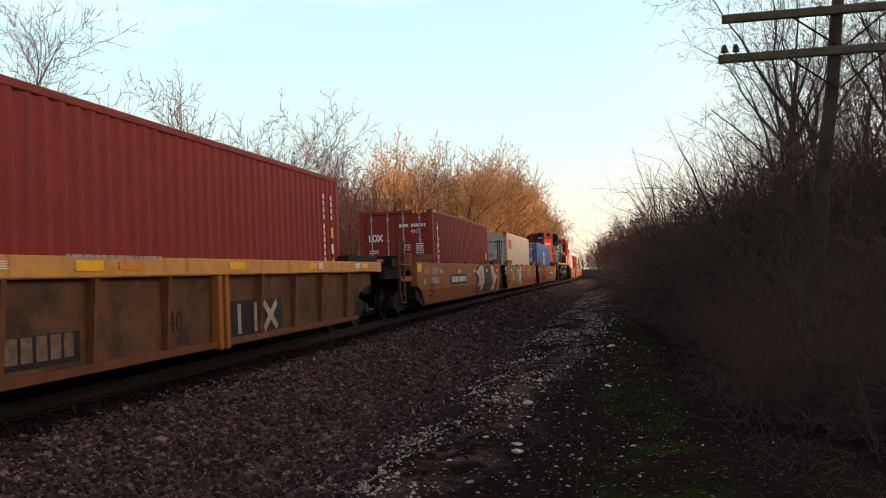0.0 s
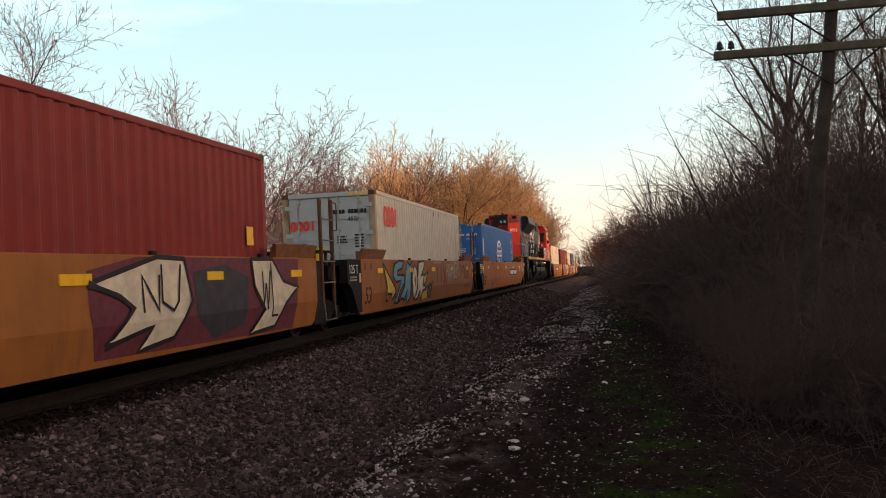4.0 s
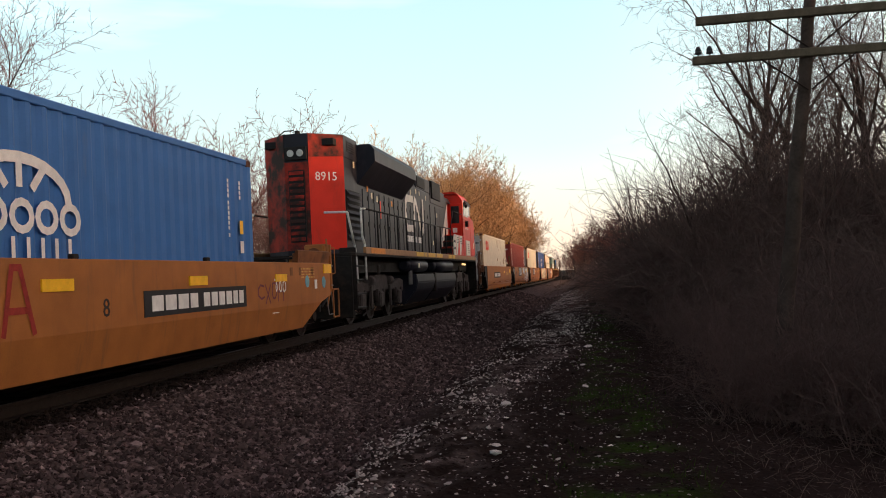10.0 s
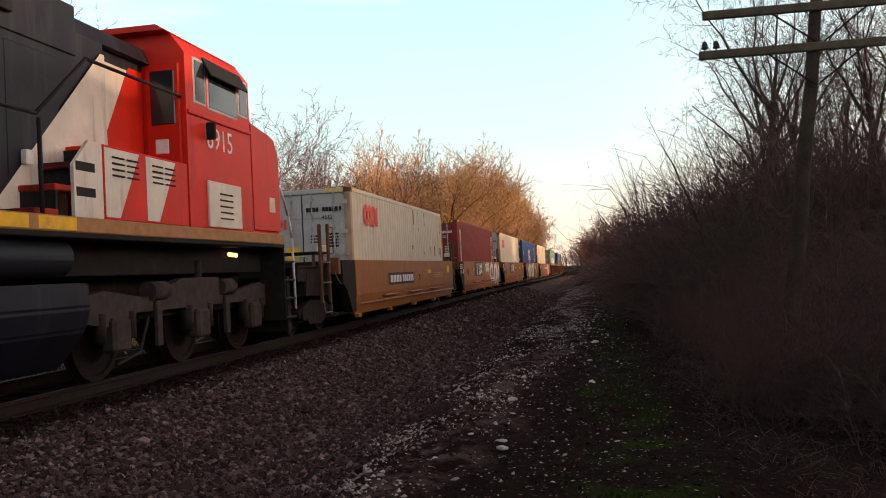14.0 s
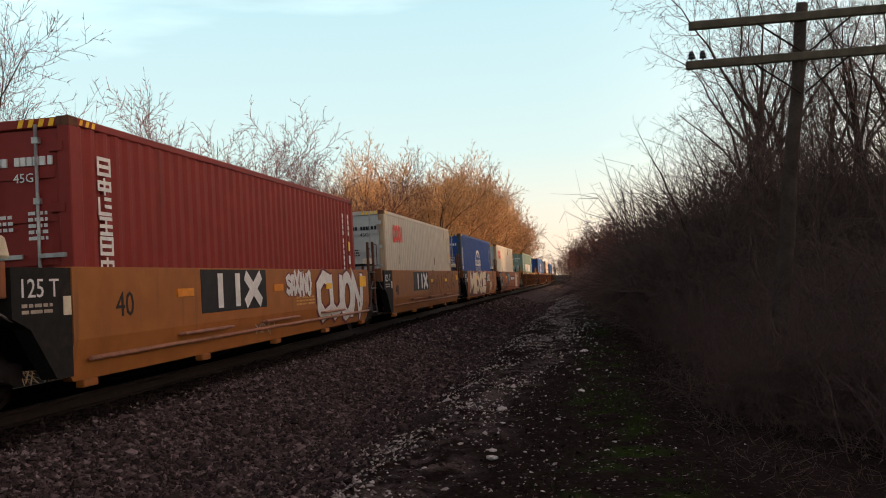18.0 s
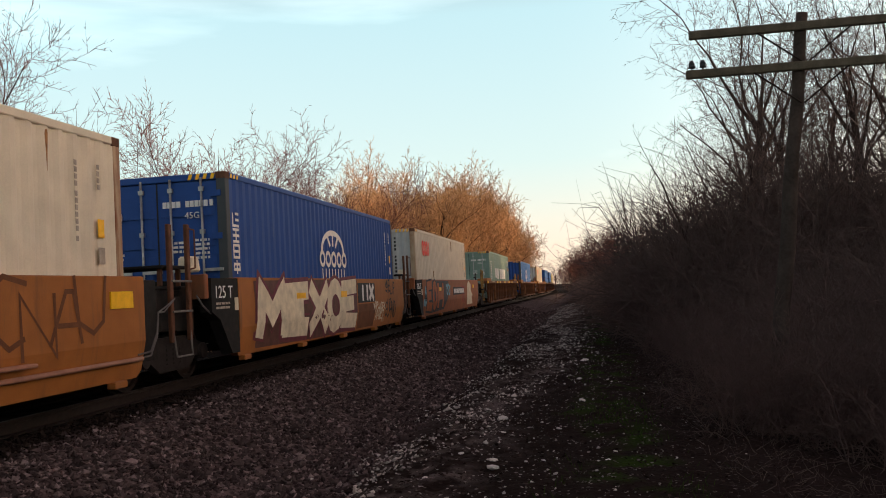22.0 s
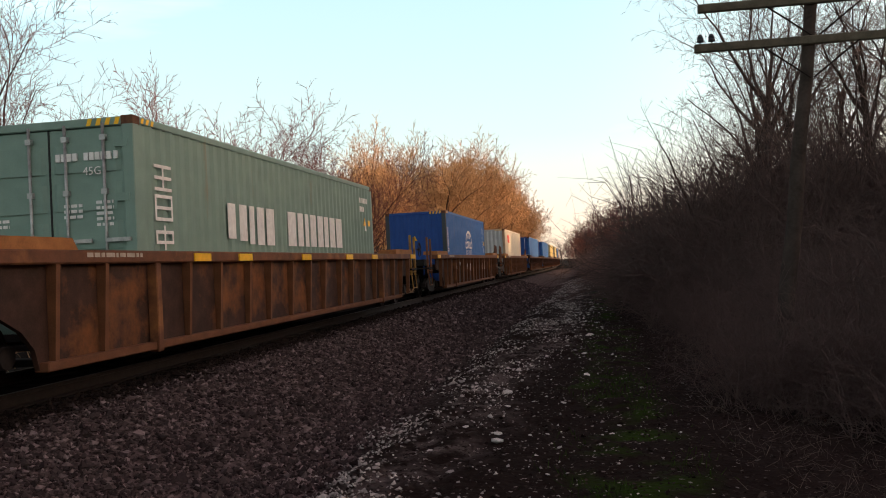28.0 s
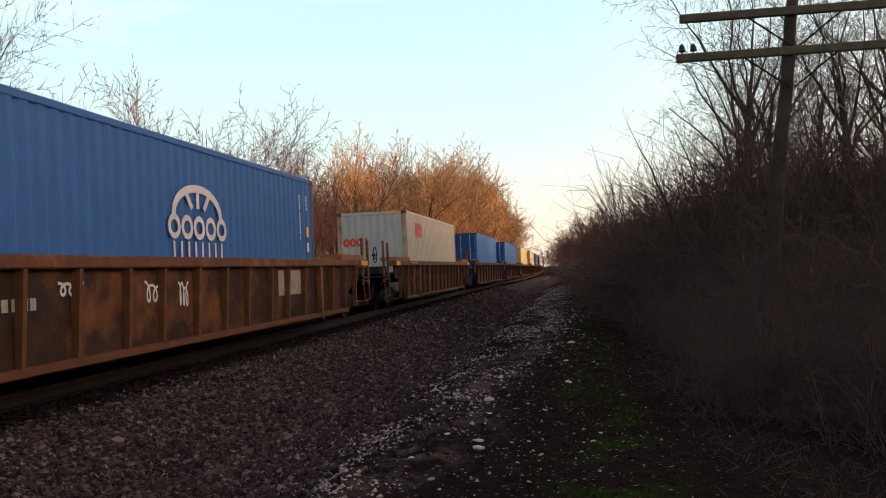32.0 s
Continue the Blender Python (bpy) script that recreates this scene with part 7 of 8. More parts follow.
# ---- the locomotive, long hood towards the camera; y = 0 at its rear coupler
P_LOCO_K = mat("black_locomotive_paint", (0.010, 0.0113, 0.021), 0.5, scale=2.0, vary=0.35, stain=(0.034, 0.033, 0.045), stain_at=0.6, stain_scale=0.8, streaks=True, bump=0.04)
P_LOCO_R = mat("red_locomotive_paint", (0.63, 0.022, 0.009), 0.5, scale=2.0, vary=0.15, stain=(0.30, 0.022, 0.014), stain_at=0.62, stain_scale=0.9, streaks=True, bump=0.04)
P_LOCO_W = mat("white_locomotive_paint", (0.68, 0.64, 0.57), 0.45, scale=3.0, vary=0.15, stain=(0.4, 0.33, 0.27), stain_at=0.6, stain_scale=0.9, streaks=True, bump=0.04)
M_GRILLE = mat("black_grille", (0.015, 0.015, 0.016), 0.7, scale=9, vary=0.3)
M_RAILING = mat("white_handrail", (0.62, 0.62, 0.6), 0.45, scale=9, vary=0.2, bump=0)
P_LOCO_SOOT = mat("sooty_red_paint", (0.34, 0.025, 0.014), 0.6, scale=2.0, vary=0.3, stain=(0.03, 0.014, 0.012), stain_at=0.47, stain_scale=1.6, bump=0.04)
M_TRUCK = mat("dusty_truck_frame", (0.05, 0.042, 0.04), 0.85, scale=7, vary=0.4, stain=(0.05, 0.04, 0.035), stain_scale=3)
M_STRIPE = mat("yellow_stripe", (0.78, 0.47, 0.03), 0.5, scale=6, vary=0.2, stain=(0.35, 0.2, 0.08), stain_at=0.6, stain_scale=2, bump=0)
M_RUSTSTRIPE = mat("rusty_stripe", (0.36, 0.19, 0.08), 0.6, scale=6, vary=0.25, bump=0)
M_WINDOW = mat("dark_cab_glass", (0.02, 0.025, 0.03), 0.06, scale=5, vary=0.2, bump=0)


def lens_material():
    m = bpy.data.materials.new("lit_ground_light")
    m.use_nodes = True
    b = m.node_tree.nodes["Principled BSDF"]
    b.inputs["Base Color"].default_value = (0.9, 0.6, 0.3, 1)
    b.inputs["Emission Color"].default_value = (1.0, 0.62, 0.25, 1)
    b.inputs["Emission Strength"].default_value = 2.0
    return m


def solid(name, verts, faces, material, parent, label=""):
    bm = BM()
    vs = [bm.verts.new(v) for v in verts]
    for f in faces:
        bm.faces.new([vs[i] for i in f])
    bmesh.ops.recalc_face_normals(bm, faces=bm.faces[:])
    return part(name, bm, material, parent, label)


def louvres(name, n, x0, x1, y0, y1, z0, z1, material, parent, axis="x", out=0.05):
    """Slats over a dark recess; axis: the way that they face."""
    holder = part(name, edged_box(x0, x1, y0, y1, z0, z1, w=0.004), M_GRILLE, parent)
    step = (z1 - z0) / n
    for k in range(n):
        bm = BM()
        z = z0 + (k + 0.5) * step
        if axis == "x":
            prism(bm, [(x1, z + step * 0.32), (x1 + out, z - step * 0.2), (x1 + out, z - step * 0.3), (x1, z + step * 0.2)], y0 + 0.03, y1 - 0.03, "y")
        else:
            prism(bm, [(y0, z + step * 0.32), (y0 - out, z - step * 0.2), (y0 - out, z - step * 0.3), (y0, z + step * 0.2)], x0 + 0.02, x1 - 0.02, "x")
        part("slat", bm, material, holder)
    return holder


def locomotive():
    e = new("locomotive")
    # frame, deck edge and stripes
    part("frame_deck", edged_box(-1.5, 1.5, 0.75, 22.0, 1.7, 1.78), M_BLACK, e)
    part("frame_side", edged_box(-1.05, 1.05, 0.75, 22.0, 1.3, 1.7), M_BLACK, e)
    part("centre_sill", edged_box(-0.6, 0.6, 0.75, 22.0, 1.0, 1.45), M_BLACK, e)
    for s in (-1, 1):
        part("deck_edge", edged_box(*sorted((s * 1.44, s * 1.515)), 1.7, 21.95, 1.76, 1.93), M_RUSTSTRIPE, e)
        for y0, y1 in ((2.2, 3.7), (7.9, 9.7), (9.9, 11.3), (11.5, 12.7), (14.1, 14.9), (15.05, 15.7)):
            decal("stripe", 1.513 if s > 0 else -1.519, y0, y1, 1.78, 1.915, M_STRIPE if y0 > 5 else M_ORANGE, e, "yellow reflective stripe")
    # hood
    ends = [(-0.3, 1.2), (0.3, 1.2), (1.0, 1.82), (1.0, 17.2), (0.86, 17.2), (0.86, 18.4), (-0.86, 18.4), (-0.86, 17.2), (-1.0, 17.2), (-1.0, 1.82)]
    bm = BM()
    prism(bm, ends, 1.78, 4.2, "z")
    part("long_hood", bm, P_LOCO_K, e)
    bm = BM()
    prism(bm, [(-1.0, 4.2), (1.0, 4.2), (0.9, 4.42), (-0.9, 4.42)], 8.4, 18.4, "y")
    part("hood_roof", bm, P_LOCO_K, e)
    bm = BM()
    prism(bm, [(-0.3, 1.19), (0.3, 1.19), (1.02, 1.81), (1.02, 3.05), (-1.02, 3.05), (-1.02, 1.81)], 4.2, 4.74, "z")
    part("rear_hood_top", bm, P_LOCO_K, e)
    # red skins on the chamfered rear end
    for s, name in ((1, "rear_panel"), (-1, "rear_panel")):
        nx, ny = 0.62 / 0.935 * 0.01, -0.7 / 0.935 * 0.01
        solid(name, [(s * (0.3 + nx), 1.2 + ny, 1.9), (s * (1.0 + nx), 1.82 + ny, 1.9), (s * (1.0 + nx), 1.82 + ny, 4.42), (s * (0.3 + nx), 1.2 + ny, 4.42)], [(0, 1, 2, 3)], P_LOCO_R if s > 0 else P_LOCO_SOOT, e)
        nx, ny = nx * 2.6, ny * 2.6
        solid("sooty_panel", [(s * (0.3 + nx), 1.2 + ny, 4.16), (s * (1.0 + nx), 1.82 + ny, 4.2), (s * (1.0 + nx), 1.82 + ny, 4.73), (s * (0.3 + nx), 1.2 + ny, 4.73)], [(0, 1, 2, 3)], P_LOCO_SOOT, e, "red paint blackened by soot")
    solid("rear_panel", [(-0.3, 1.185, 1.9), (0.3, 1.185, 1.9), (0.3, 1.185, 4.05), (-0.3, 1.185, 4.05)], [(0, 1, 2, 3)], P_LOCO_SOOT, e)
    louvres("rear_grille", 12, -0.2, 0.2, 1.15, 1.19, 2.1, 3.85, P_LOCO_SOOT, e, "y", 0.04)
    bm = edged_box(-0.28, 0.28, 1.12, 1.2, 4.1, 4.42)
    box_part = part("headlight_box", bm, M_GRILLE, e)
    for dx in (-0.12, 0.12):
        bm = BM()
        rod(bm, (dx, 1.1, 4.26), (dx, 1.13, 4.26), 0.085, n=16)
        part("headlight", bm, M_LOCK, box_part, "unlit round headlight")
    for x, y in ((0.72, 1.5), (-0.72, 1.5)):
        part("number_box", edged_box(x - 0.16, x + 0.16, y - 0.08, y + 0.2, 4.45, 4.62), M_GRILLE, e)
    ob = text_mesh("8915", 0.3, 0.42, 1.27, 3.8, M_WHITE, e, face="end")
    ob.matrix_local = Matrix.Translation((0.42, 1.295, 3.6)) @ Euler((math.pi / 2, 0, math.atan2(0.62, 0.7))).to_matrix().to_4x4()
    bm = BM()
    bar(bm, [(-0.5, 1.4, 4.74), (-0.35, 1.4, 4.86), (-0.1, 1.4, 4.86)], 0.015)
    rod(bm, (-0.05, 1.5, 4.74), (-0.05, 1.5, 4.86), 0.07)
    part("roof_antenna", bm, M_GRILLE, e)
    # radiator louvres and the flared radiator wings
    louvres("radiator_intake", 8, 0.97, 1.01, 1.9, 3.2, 2.12, 3.4, P_LOCO_K, e, "x", 0.07)
    louvres("upper_vent", 5, 0.985, 1.023, 2.05, 2.75, 4.35, 4.65, P_LOCO_K, e, "x", 0.02)
    bm = BM()
    prism(bm, [(-1.0, 3.62), (1.0, 3.62), (1.5, 4.2), (1.5, 4.5), (1.38, 4.66), (-1.38, 4.66), (-1.5, 4.5), (-1.5, 4.2)], 3.05, 8.45, "y")
    part("radiator_wing", bm, P_LOCO_K, e, "black flared radiator housing")
    for k in range(2):
        part("radiator_screen", edged_box(-1.1, 1.1, 3.4 + k * 2.5, 5.7 + k * 2.5, 4.655, 4.69), M_GRILLE, e)
    # dynamic brake hatch, air filter box, horn
    part("exhaust_hatch", edged_box(-1.0, 1.0, 10.9, 13.5, 4.25, 4.72), P_LOCO_K, e)
    part("exhaust_hatch_side", edged_box(0.98, 1.03, 11.0, 12.4, 4.3, 4.66), M_GRILLE, e)
    part("filter_box", edged_box(-1.08, 1.08, 13.6, 15.4, 4.08, 4.76), M_GRILLE, e)
    part("filter_housing", edged_box(-1.02, 1.02, 13.45, 16.6, 3.9, 4.5), P_LOCO_K, e)
    bm = BM()
    for dx in (-0.12, 0.0, 0.12):
        rod(bm, (dx + 0.5, 9.5, 4.5), (dx + 0.5, 9.05, 4.52), 0.03, 0.085, 10)
    rod(bm, (0.3, 9.5, 4.35), (0.3, 9.5, 4.5), 0.03)
    rod(bm, (0.3, 9.5, 4.5), (0.66, 9.5, 4.5), 0.025)
    part("horn", bm, M_GRILLE, e)
    # hood doors with latches, small labels
    first = None
    for k in range(15):
        y = 3.75 + k * 0.62
        if y > 13:
            break
        if first is None:
            bm = edged_box(0.985, 1.022, -0.27, 0.27, 2.0, 3.55 if k < 7 else 3.95, w=0.01)
            first = part("hood_door", bm, P_LOCO_K, e, m=pose(0, y, 0))
        else:
            again(first, pose(0, y, 0))
        for z in (2.55, 3.25):
            decal("latch", 1.022, y + 0.18, y + 0.24, z, z + 0.12, M_GRILLE, e, d=0.02)
    for y, z, m in ((4.35, 3.35, M_SPRAY_C), (4.95, 3.3, M_SPRAY_C), (6.8, 3.3, M_ORANGE), (8.7, 3.95, M_SPRAY_C), (9.7, 3.9, M_SPRAY_C), (10.6, 4.0, M_SPRAY_C), (11.2, 3.98, M_SPRAY_C), (12.4, 3.9, M_SPRAY_C), (3.9, 3.5, M_ORANGE), (14.6, 3.4, M_SPRAY_C), (13.6, 2.3, M_SPRAY_C), (2.6, 4.0, M_SPRAY_C)):
        decal("label_plate", 1.022 if y < 13 else 1.02, y, y + 0.13, z, z + 0.16, m, e, d=0.008)
    decal("label_plate", 1.022, 5.35, 5.45, 2.85, 3.35, M_RED, e, d=0.008)
    for y in (13.3, 14.4, 15.3):
        part("hood_door", edged_box(0.985, 1.022, y, y + 0.9, 2.0, 3.8, w=0.01), P_LOCO_K, e)
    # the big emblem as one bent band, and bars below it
    bm = BM()
    stroke(bm, [(10.05, 3.76), (9.1, 3.74), (8.88, 3.6), (8.86, 2.9), (9.0, 2.74), (10.0, 2.76), (10.2, 2.9), (10.25, 3.6), (10.4, 3.76), (10.58, 3.68), (11.35, 2.78), (11.55, 2.7), (11.75, 2.85), (11.78, 3.82)], 0.235, 1.022, 0.006)
    part("emblem_band", bm, P_LOCO_W, e, "broad white emblem band")
    bars(8.8, 2.3, [(0, 0.28), (0.34, 0.62), (0.68, 0.96), (1.06, 1.11), (1.2, 1.42), (1.5, 1.72), (2.02, 2.24), (2.3, 2.52)], 0.2, 1.024, M_WHITE, e)
    # white and red slant ahead of the cab
    solid("white_slant", [(1.026, 14.95, 1.95), (1.026, 17.1, 4.05), (1.026, 17.19, 4.05), (1.026, 17.19, 1.95)], [(0, 1, 2, 3)], P_LOCO_W, e)
    solid("white_slant", [(0.866, 17.21, 1.95), (0.866, 17.21, 4.05), (0.866, 18.0, 4.05), (0.866, 17.3, 2.9)], [(0, 1, 2, 3)], P_LOCO_W, e)
    solid("red_slant", [(0.863, 17.21, 1.95), (0.863, 17.21, 2.75), (0.863, 18.05, 4.1), (0.863, 18.39, 4.1), (0.863, 18.39, 1.95)], [(0, 1, 2, 3, 4)], P_LOCO_R, e)
    # cab: walls with roof, windows, rear door
    bm = BM()
    prism(bm, [(-1.5, 1.93), (1.5, 1.93), (1.5, 4.35), (1.3, 4.62), (-1.3, 4.62), (-1.5, 4.35)], 18.4, 20.62, "y")
    cab = part("cab", bm, P_LOCO_R, e)
    bm = BM()
    prism(bm, [(-1.32, 4.62), (1.32, 4.62), (1.2, 4.7), (-1.2, 4.7)], 18.2, 20.62, "y")
    part("roof", bm, P_LOCO_R, cab)
    part("rear_door", edged_box(0.93, 1.42, 18.36, 18.41, 2.0, 4.2), P_LOCO_R, cab)
    part("door_window", edged_box(1.0, 1.36, 18.345, 18.37, 3.35, 4.1, w=0.03), M_WINDOW, cab)
    part("door_sign", edged_box(1.05, 1.25, 18.345, 18.365, 2.95, 3.15), M_WHITE, cab)
    for y0, y1, z0, z1 in ((18.68, 18.98, 3.72, 4.3), (19.12, 20.1, 3.7, 4.2), (20.22, 20.5, 3.78, 4.3)):
        win = part("window", edged_box(1.49, 1.51, y0 - 0.04, y1 + 0.04, z0 - 0.04, z1 + 0.04, w=0.008), M_LOCK, cab)
        part("pane", edged_box(1.5, 1.518, y0, y1, z0, z1, w=0.004), M_WINDOW, win)
    solid("window_visor", [(1.5, 18.95, 4.36), (1.5, 20.3, 4.36), (1.62, 20.3, 4.12), (1.62, 18.95, 4.12), (1.5, 18.95, 4.4), (1.5, 20.3, 4.4), (1.64, 20.3, 4.13), (1.64, 18.95, 4.13)], [(0, 1, 2, 3), (4, 5, 6, 7), (0, 1, 5, 4), (2, 3, 7, 6), (1, 2, 6, 5), (0, 3, 7, 4)], M_GRILLE, cab)
    part("mirror", edged_box(1.52, 1.66, 18.95, 19.0, 3.2, 3.45), M_GRILLE, cab)
    text_mesh("8915", 0.46, 1.505, 19.0, 3.1, M_WHITE, e, squeeze=1.0)
    part("belt_rail", edged_box(1.49, 1.53, 18.42, 20.6, 3.5, 3.56), P_LOCO_R, cab)
    # nose
    bm = BM()
    prism(bm, [(20.62, 1.93), (21.92, 1.93), (21.9, 3.3), (21.7, 3.62), (20.62, 3.76)], -1.5, 1.5)
    edged(bm, 0.05, 2)
    part("nose", bm, P_LOCO_R, e)
    bm = BM()
    bar(bm, [(0.9, 20.7, 3.76), (0.9, 20.7, 3.9), (0.6, 21.0, 3.9)], 0.02)
    part("nose_antenna", bm, M_GRILLE, e)
    hatch = part("grille_door", edged_box(1.49, 1.535, 18.95, 20.1, 1.95, 2.62), P_LOCO_W, e, "white louvred cover")
    for k in range(5):
        part("slat", edged_box(1.535, 1.55, 19.3, 19.75, 2.08 + k * 0.09, 2.1 + k * 0.09, w=0.004), M_GRILLE, hatch)
    decal("label_plate", 1.502, 21.35, 21.6, 2.3, 2.55, M_SPRAY_C, e)
    # side boxes along the walkway with steps at their near end
    for s in (-1, 1):
        b = part("equipment_box", edged_box(*sorted((s * 0.88, s * 1.49)), 16.3, 18.38, 1.93, 2.79), P_LOCO_R, e)
        if s > 0:
            for y0 in (16.32, 17.25):
                solid("white_slant", [(1.495, y0, 1.96), (1.495, y0, 2.76), (1.495, y0 + 0.78, 2.76), (1.495, y0 + 0.3, 1.96)], [(0, 1, 2, 3)], P_LOCO_W, b)
                for k in range(4):
                    for dy in (0.15, 0.48):
                        part("slat", edged_box(1.497, 1.512, y0 + dy, y0 + dy + 0.26, 2.44 + k * 0.07, 2.46 + k * 0.07, w=0.004), M_GRILLE, b)
        bm = BM()
        prism(bm, [(15.72, 1.93), (16.28, 1.93), (16.28, 2.79), (16.02, 2.79), (15.72, 2.5)], s * 1.45, s * 1.49)
        cheek = part("step_cheek", bm, P_LOCO_W, e, "white step side with two dark foot slots")
        for z in (2.16, 2.44):
            part("foot_slot", edged_box(*sorted((s * 1.485, s * 1.497)), 15.76, 16.12, z, z + 0.1, w=0.004), M_GRILLE, cheek)
        for k in range(3):
            part("step", edged_box(*sorted((s * 0.88, s * 1.45)), 15.1 + k * 0.34, 15.5 + k * 0.4, 1.93 + k * 0.27, 2.0 + k * 0.27), P_LOCO_SOOT, e, "sooty dark red step")
            part("step_riser", edged_box(*sorted((s * 0.88, s * 1.44)), 15.46 + k * 0.4, 15.5 + k * 0.4, 2.0 + k * 0.27, 2.2 + k * 0.27, w=0.005), M_GRILLE, e)
        part("marker_light", edged_box(*sorted((s * 1.02, s * 1.1)), 15.5, 15.62, 2.5, 2.66), M_WHITE, e)
    # walkway railings
    for s in (-1, 1):
        x = s * 1.46
        bm = BM()
        bar(bm, [(x, 1.62, 2.88), (x, 15.15, 2.95), (x * 0.99, 16.1, 3.72), (x * 0.99, 18.35, 3.72)], 0.022, 8)
        part("handrail", bm, M_GRILLE, e)
        post = None
        for k in range(11):
            y = 3.2 + k * 1.2
            if post is None:
                bm = BM()
                bar(bm, [(0, 0, 1.9), (0, 0, 2.91)], 0.024, 8)
                post = part("stanchion", bm, M_GRILLE, e, m=pose(x, y, 0))
            else:
                again(post, pose(x, y, 0))
        bm = BM()
        bar(bm, [(x, 1.95, 2.88), (x, 1.6, 2.87), (x, 1.55, 2.8), (x, 1.6, 2.2), (x, 1.8, 2.0), (x, 1.83, 1.12)], 0.026, 8)
        part("grab_rail", bm, M_RAILING, e, "white grab rail at the steps")
        bm = BM()
        bar(bm, [(x * 0.62, 0.35, 2.72), (x, 0.35, 2.7), (x, 0.85, 1.95), (x, 0.95, 1.75), (x, 1.02, 1.05)], 0.026, 8)
        part("grab_rail", bm, M_RAILING, e, "white grab rail at the steps")
        for y0, y1 in ((0.78, 1.68), (21.95, 22.5)):
            well = part("step_well", edged_box(*sorted((s * 1.02, s * 1.12)), y0, y1, 0.42, 1.78), M_BLACK, e)
            for k in range(4):
                part("step", edged_box(*sorted((s * 1.1, s * 1.5)), y0 + 0.03, y1 - 0.03, 0.45 + 0.33 * k, 0.49 + 0.33 * k), M_GRILLE, well)
            part("side_plate", edged_box(*sorted((s * 1.1, s * 1.5)), y0, y0 + 0.03, 0.42, 1.9), M_BLACK, well)
        bm = BM()
        bar(bm, [(x, 22.02, 2.75), (x, 22.35, 2.3), (x, 22.5, 1.9), (x, 22.55, 0.6)], 0.024, 8)
        part("grab_rail", bm, M_RAILING, e, "white grab rail at the steps")
        # main reservoirs and fuel tank
        for y0, y1 in ((7.3, 10.4), (11.7, 15.9)):
            bm = BM()
            rod(bm, (s * 1.2, y0 + 0.12, 1.5), (s * 1.2, y1 - 0.12, 1.5), 0.22, n=20)
            rod(bm, (s * 1.2, y0, 1.5), (s * 1.2, y0 + 0.12, 1.5), 0.12, 0.22, 20)
            rod(bm, (s * 1.2, y1 - 0.12, 1.5), (s * 1.2, y1, 1.5), 0.22, 0.12, 20)
            part("air_reservoir", bm, P_LOCO_K, e)
    decal("label_plate", 1.415, 8.6, 8.75, 1.42, 1.56, M_SPRAY_C, e, d=0.02)
    for y0, y1 in ((8.1, 11.25), (11.4, 16.0)):
        bm = BM()
        prism(bm, [(-1.45, 1.22), (1.45, 1.22), (1.47, 0.95), (1.4, 0.7), (1.05, 0.28), (-1.05, 0.28), (-1.4, 0.7), (-1.47, 0.95)], y0, y1, "y")
        edged(bm, 0.03, 2)
        part("fuel_tank", bm, P_LOCO_K, e)
    part("tank_strap", edged_box(-1.48, 1.48, 11.2, 11.45, 0.6, 1.26), M_STEEL, e)
    bm = BM()
    for y in (7.75, 7.9):
        rod(bm, (1.3, y, 0.9), (1.3, y, 1.75), 0.05)
    part("filter_canister", bm, M_LOCK, e)
    # trucks
    for centre, axles in ((4.6, (2.5, 4.52, 6.76)), (19.25, (17.1, 19.35, 21.38))):
        t = new("truck")
        t.parent = e
        for s in (-1, 1):
            bm = BM()
            a, c, d = axles
            prism(bm, [(a - 0.75, 0.75), (a - 0.75, 1.05), (a - 0.3, 1.12), (a + 0.7, 1.0), (c - 0.5, 1.24), (c + 0.6, 1.24), (d - 0.7, 1.0), (d + 0.3, 1.12), (d + 0.75, 1.05), (d + 0.75, 0.75), (d + 0.2, 0.68), (d - 0.5, 0.82), (c + 0.45, 0.82), (c + 0.25, 0.6), (c - 0.25, 0.6), (c - 0.45, 0.82), (a + 0.5, 0.82), (a - 0.2, 0.68)], s * 1.0, s * 1.12)
            part("side_frame", bm, M_TRUCK, t)
            for y in axles:
                part("axle_box", edged_box(*sorted((s * 1.0, s * 1.2)), y - 0.2, y + 0.2, 0.36, 0.78, w=0.04), M_TRUCK, t)
                for dy in (-0.34, 0.34):
                    bm = BM()
                    rod(bm, (s * 1.08, y + dy, 0.5), (s * 1.08, y + dy, 0.85), 0.085, n=10)
                    part("spring", bm, M_STEEL, t)
            for y in (a + 1.0, d - 1.1):
                bm = BM()
                rod(bm, (s * 1.1, y - 0.22, 1.08), (s * 1.1, y + 0.22, 1.08), 0.13, n=12)
                part("brake_cylinder", bm, M_TRUCK, t)
                part("hanger", edged_box(*sorted((s * 1.12, s * 1.18)), y - 0.12, y + 0.02, 0.35, 0.95), M_TRUCK, t)
            bm = BM()
            bar(bm, [(s * 1.2, a - 0.2, 0.22), (s * 1.2, a + 0.35, 0.32), (s * 1.2, a + 0.6, 0.75)], 0.022)
            part("sand_pipe", bm, M_STEEL, t)
            bm = BM()
            rod(bm, (s * 1.05, c + 0.1, 0.95), (s * 1.05, c + 0.1, 1.5), 0.07, n=10)
            part("damper", bm, M_STEEL, t)
        part("bolster", edged_box(-0.95, 0.95, axles[0], axles[2], 0.72, 0.95), M_BLACK, t)
        for y in axles:
            wheelset(t, y, 0.53)
    bm = BM()
    rod(bm, (1.05, 20.6, 1.6), (1.2, 20.6, 1.57), 0.035, n=12)
    part("ground_light", bm, lens_material(), e, "small lit ground light")
    part("plow", edged_box(-1.4, 1.4, 22.3, 22.45, 0.2, 1.2), M_BLACK, e)
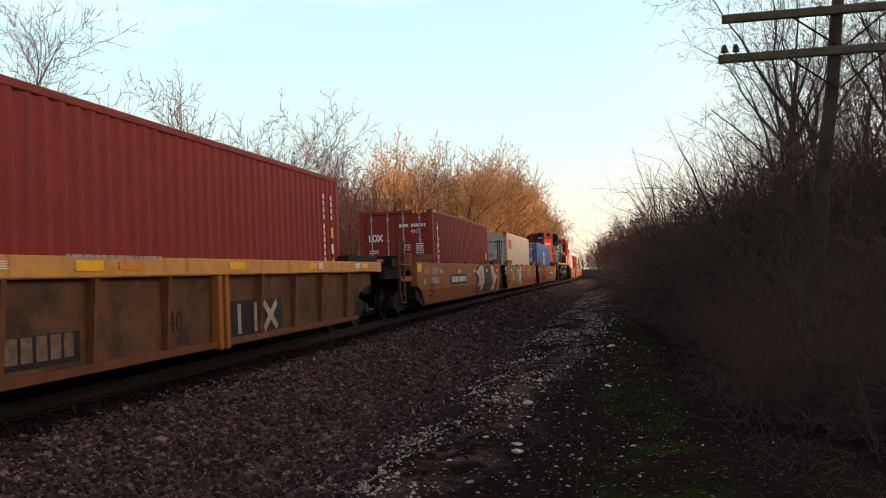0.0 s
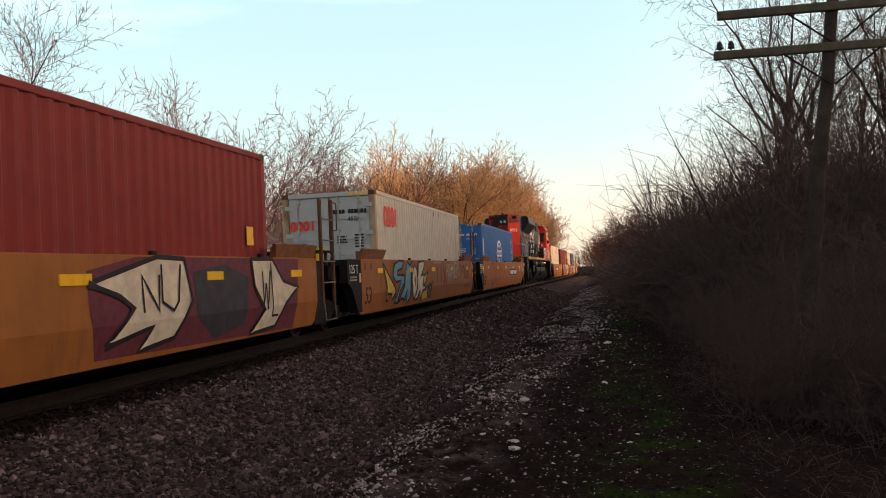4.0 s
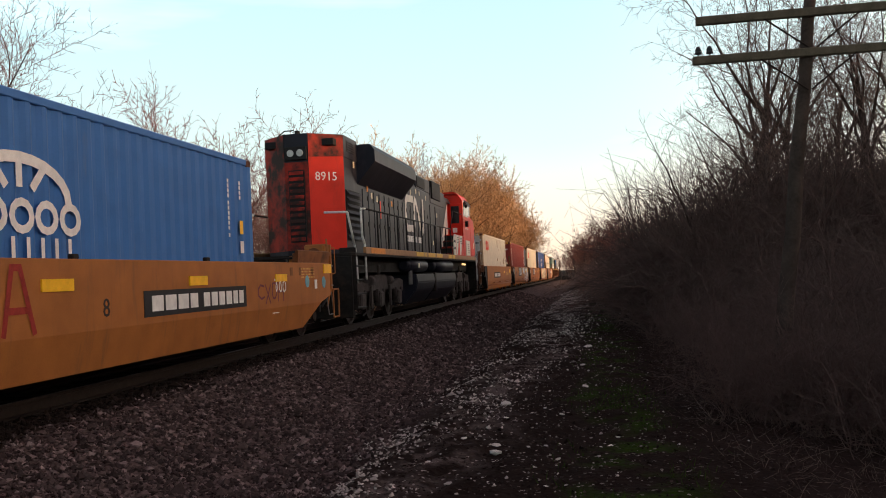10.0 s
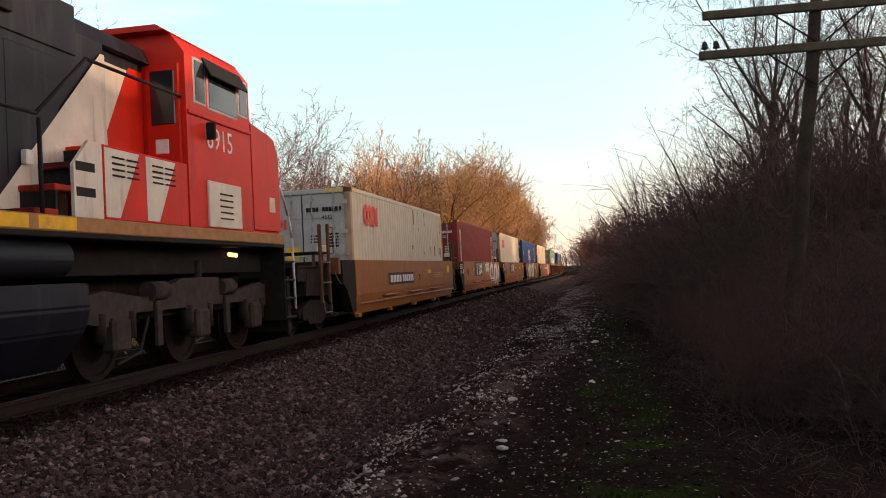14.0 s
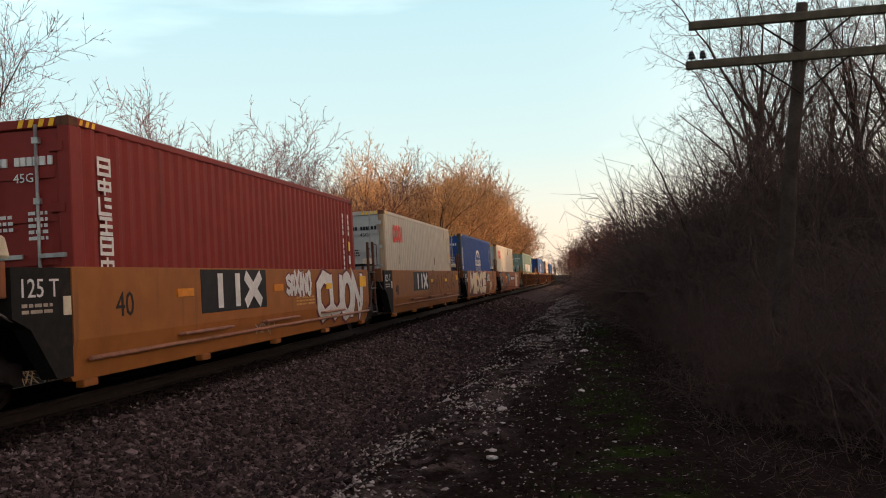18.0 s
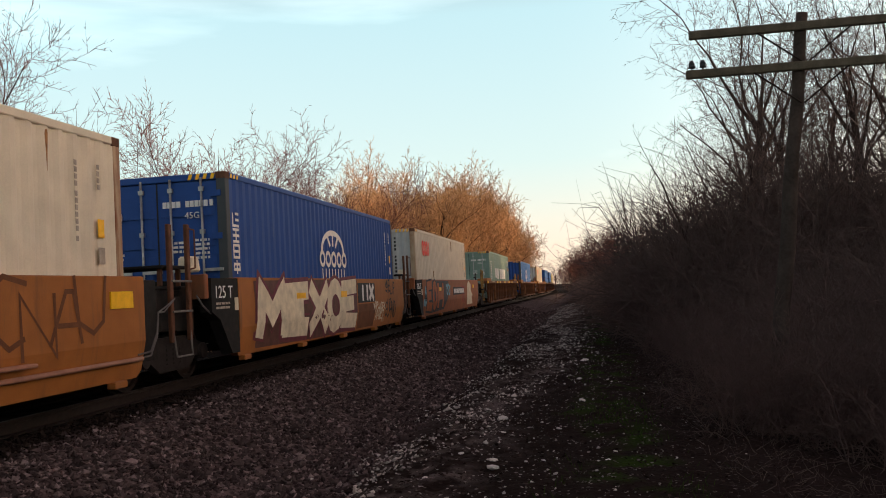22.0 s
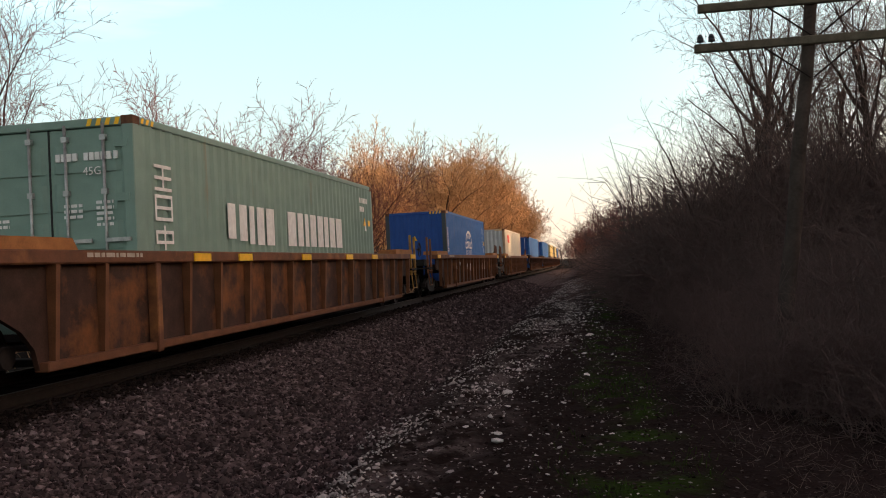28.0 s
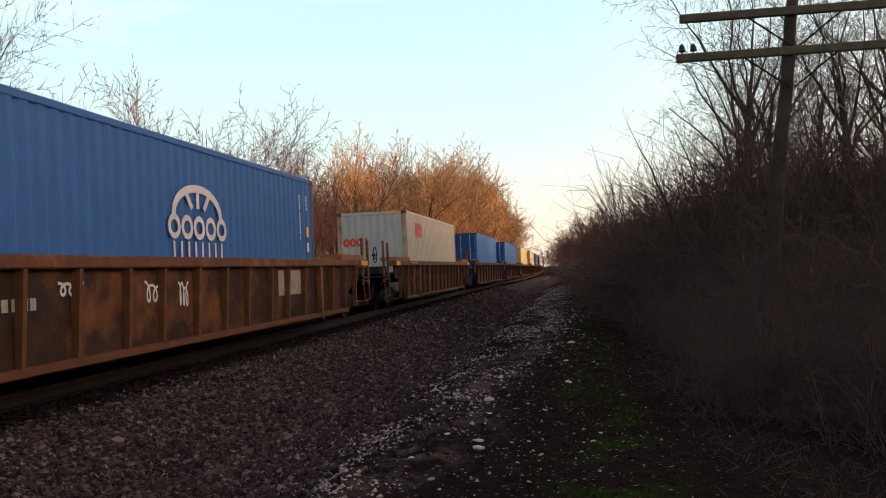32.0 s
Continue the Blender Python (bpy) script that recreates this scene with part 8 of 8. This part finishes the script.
    part("pilot", edged_box(-1.4, 1.4, 0.72, 0.86, 0.25, 1.7), M_BLACK, e)
    bm = BM()
    bar(bm, [(0.5, 0.7, 1.3), (0.62, 0.5, 0.8), (0.5, 0.35, 0.6)], 0.03)
    bar(bm, [(0.75, 0.7, 1.3), (0.85, 0.5, 0.75), (0.75, 0.35, 0.55)], 0.03)
    part("brake_hose", bm, M_RUBBER, e)
    coupler(e, 0.72, -1)
    coupler(e, 22.0, 1)
    return tagged(e, "weathered red, white and black diesel freight locomotive running long hood first", "locomotive")


LOCO = on_train(locomotive(), 81.9)
# ---- line poles
M_POLE = mat("weathered_pole", (0.056, 0.043, 0.037), 0.95, scale=4, vary=0.45, bump=0.5, fine=25, stain=(0.05, 0.04, 0.033), stain_scale=1.5, streaks=True)
M_ARM = mat("mossy_crossarm", (0.105, 0.09, 0.066), 0.95, scale=5, vary=0.4, bump=0.4)
M_GLASS = mat("dark_insulator", (0.03, 0.035, 0.04), 0.15, scale=4, vary=0.2, bump=0)


def line_pole(x, y, base, top, arms, lean, label):
    pole = new("line_pole")
    pole.matrix_basis = pose(x, y, base, 0, lean, 0)
    h = (top - base) / math.cos(radians(lean))
    bm = BM()
    rings = [[bm.verts.new((0.012 * math.sin(i * 1.3) + (0.122 - 0.0032 * i) * math.cos(k * math.pi / 6), (0.122 - 0.0032 * i) * math.sin(k * math.pi / 6), i / 14 * h)) for k in range(12)] for i in range(15)]
    for lo, hi in zip(rings, rings[1:]):
        for k in range(12):
            bm.faces.new((lo[k], lo[(k + 1) % 12], hi[(k + 1) % 12], hi[k])).smooth = True
    bm.faces.new(rings[-1])
    part("pole", bm, M_POLE, pole)
    for i, z in enumerate(arms):
        zz = (z - base) / math.cos(radians(lean))
        arm = part("crossarm", edged_box(-1.5, 1.5, -0.145, -0.065, -0.058, 0.058), M_ARM, pole, m=pose(0, 0, zz, 0, -lean + 0.4, 0))
        for s in (-1, 1):
            bm = BM()
            bar(bm, [(s * 0.02, -0.11, -0.5), (s * 0.62, -0.13, -0.04)], 0.013)
            part("brace", bm, M_RAIL, arm)
        for dx in ((-1.42, -1.27) if i == 0 else ()):
            bm = BM()
            rod(bm, (dx, -0.105, 0.05), (dx, -0.105, 0.1), 0.012)
            rod(bm, (dx, -0.105, 0.09), (dx, -0.105, 0.14), 0.05, 0.035, 10)
            rod(bm, (dx, -0.105, 0.14), (dx, -0.105, 0.19), 0.045, 0.02, 10)
            part("insulator", bm, M_GLASS, arm, "dark glass insulator on a pin")
    return tagged(pole, label, "utility pole", "line poles")


line_pole(2.35, 12.5, -0.85, 4.64, (3.9, 4.44), 7.5, "leaning weathered wooden line pole with two crossarms")
line_pole(2.55, 46.0, -2.0, 3.0, (2.4, 2.92), 3.0, "old wooden line pole sunk in the thicket")


# ---- how the train runs
def run(t):
    """Metres that the train has gone at t seconds."""
    k, v = np.array(RUN_T, float), np.array(RUN_S, float)
    g = np.gradient(v, k)
    i = int(min(max(np.searchsorted(k, t) - 1, 0), len(k) - 2))
    h = k[i + 1] - k[i]
    u = (t - k[i]) / h
    return float((2 * u**3 - 3 * u**2 + 1) * v[i] + (u**3 - 2 * u * u + u) * h * g[i] + (-2 * u**3 + 3 * u * u) * v[i + 1] + (u**3 - u * u) * h * g[i + 1])


def motions():
    times = [i * 1.0 for i in range(33)]
    gone = {t: run(t) for t in times}
    for thing, Y, z in MOVERS:
        rows = []
        for t in times:
            y = Y - gone[t]
            y2 = y + 12.0
            turn = -math.degrees(math.atan2(track_x(y2) - track_x(y), 12.0))
            tilt = math.degrees(math.atan2(track_z(y2) - track_z(y), 12.0))
            rows.append((t, pose(track_x(y), y, track_z(y) + z, tilt, 0, turn)))
        walk(thing, rows)
    # the wheels roll on the rails
    for ws, y, r in WHEELS:
        step = 2 if r < 0.5 else 3
        ticks = list(range(0, 32 * FPS, step)) + [32 * FPS]
        walk(ws, [(k / FPS, pose(0, y, r) @ Matrix.Rotation(run(k / FPS) / r, 4, "X")) for k in ticks])


motions()
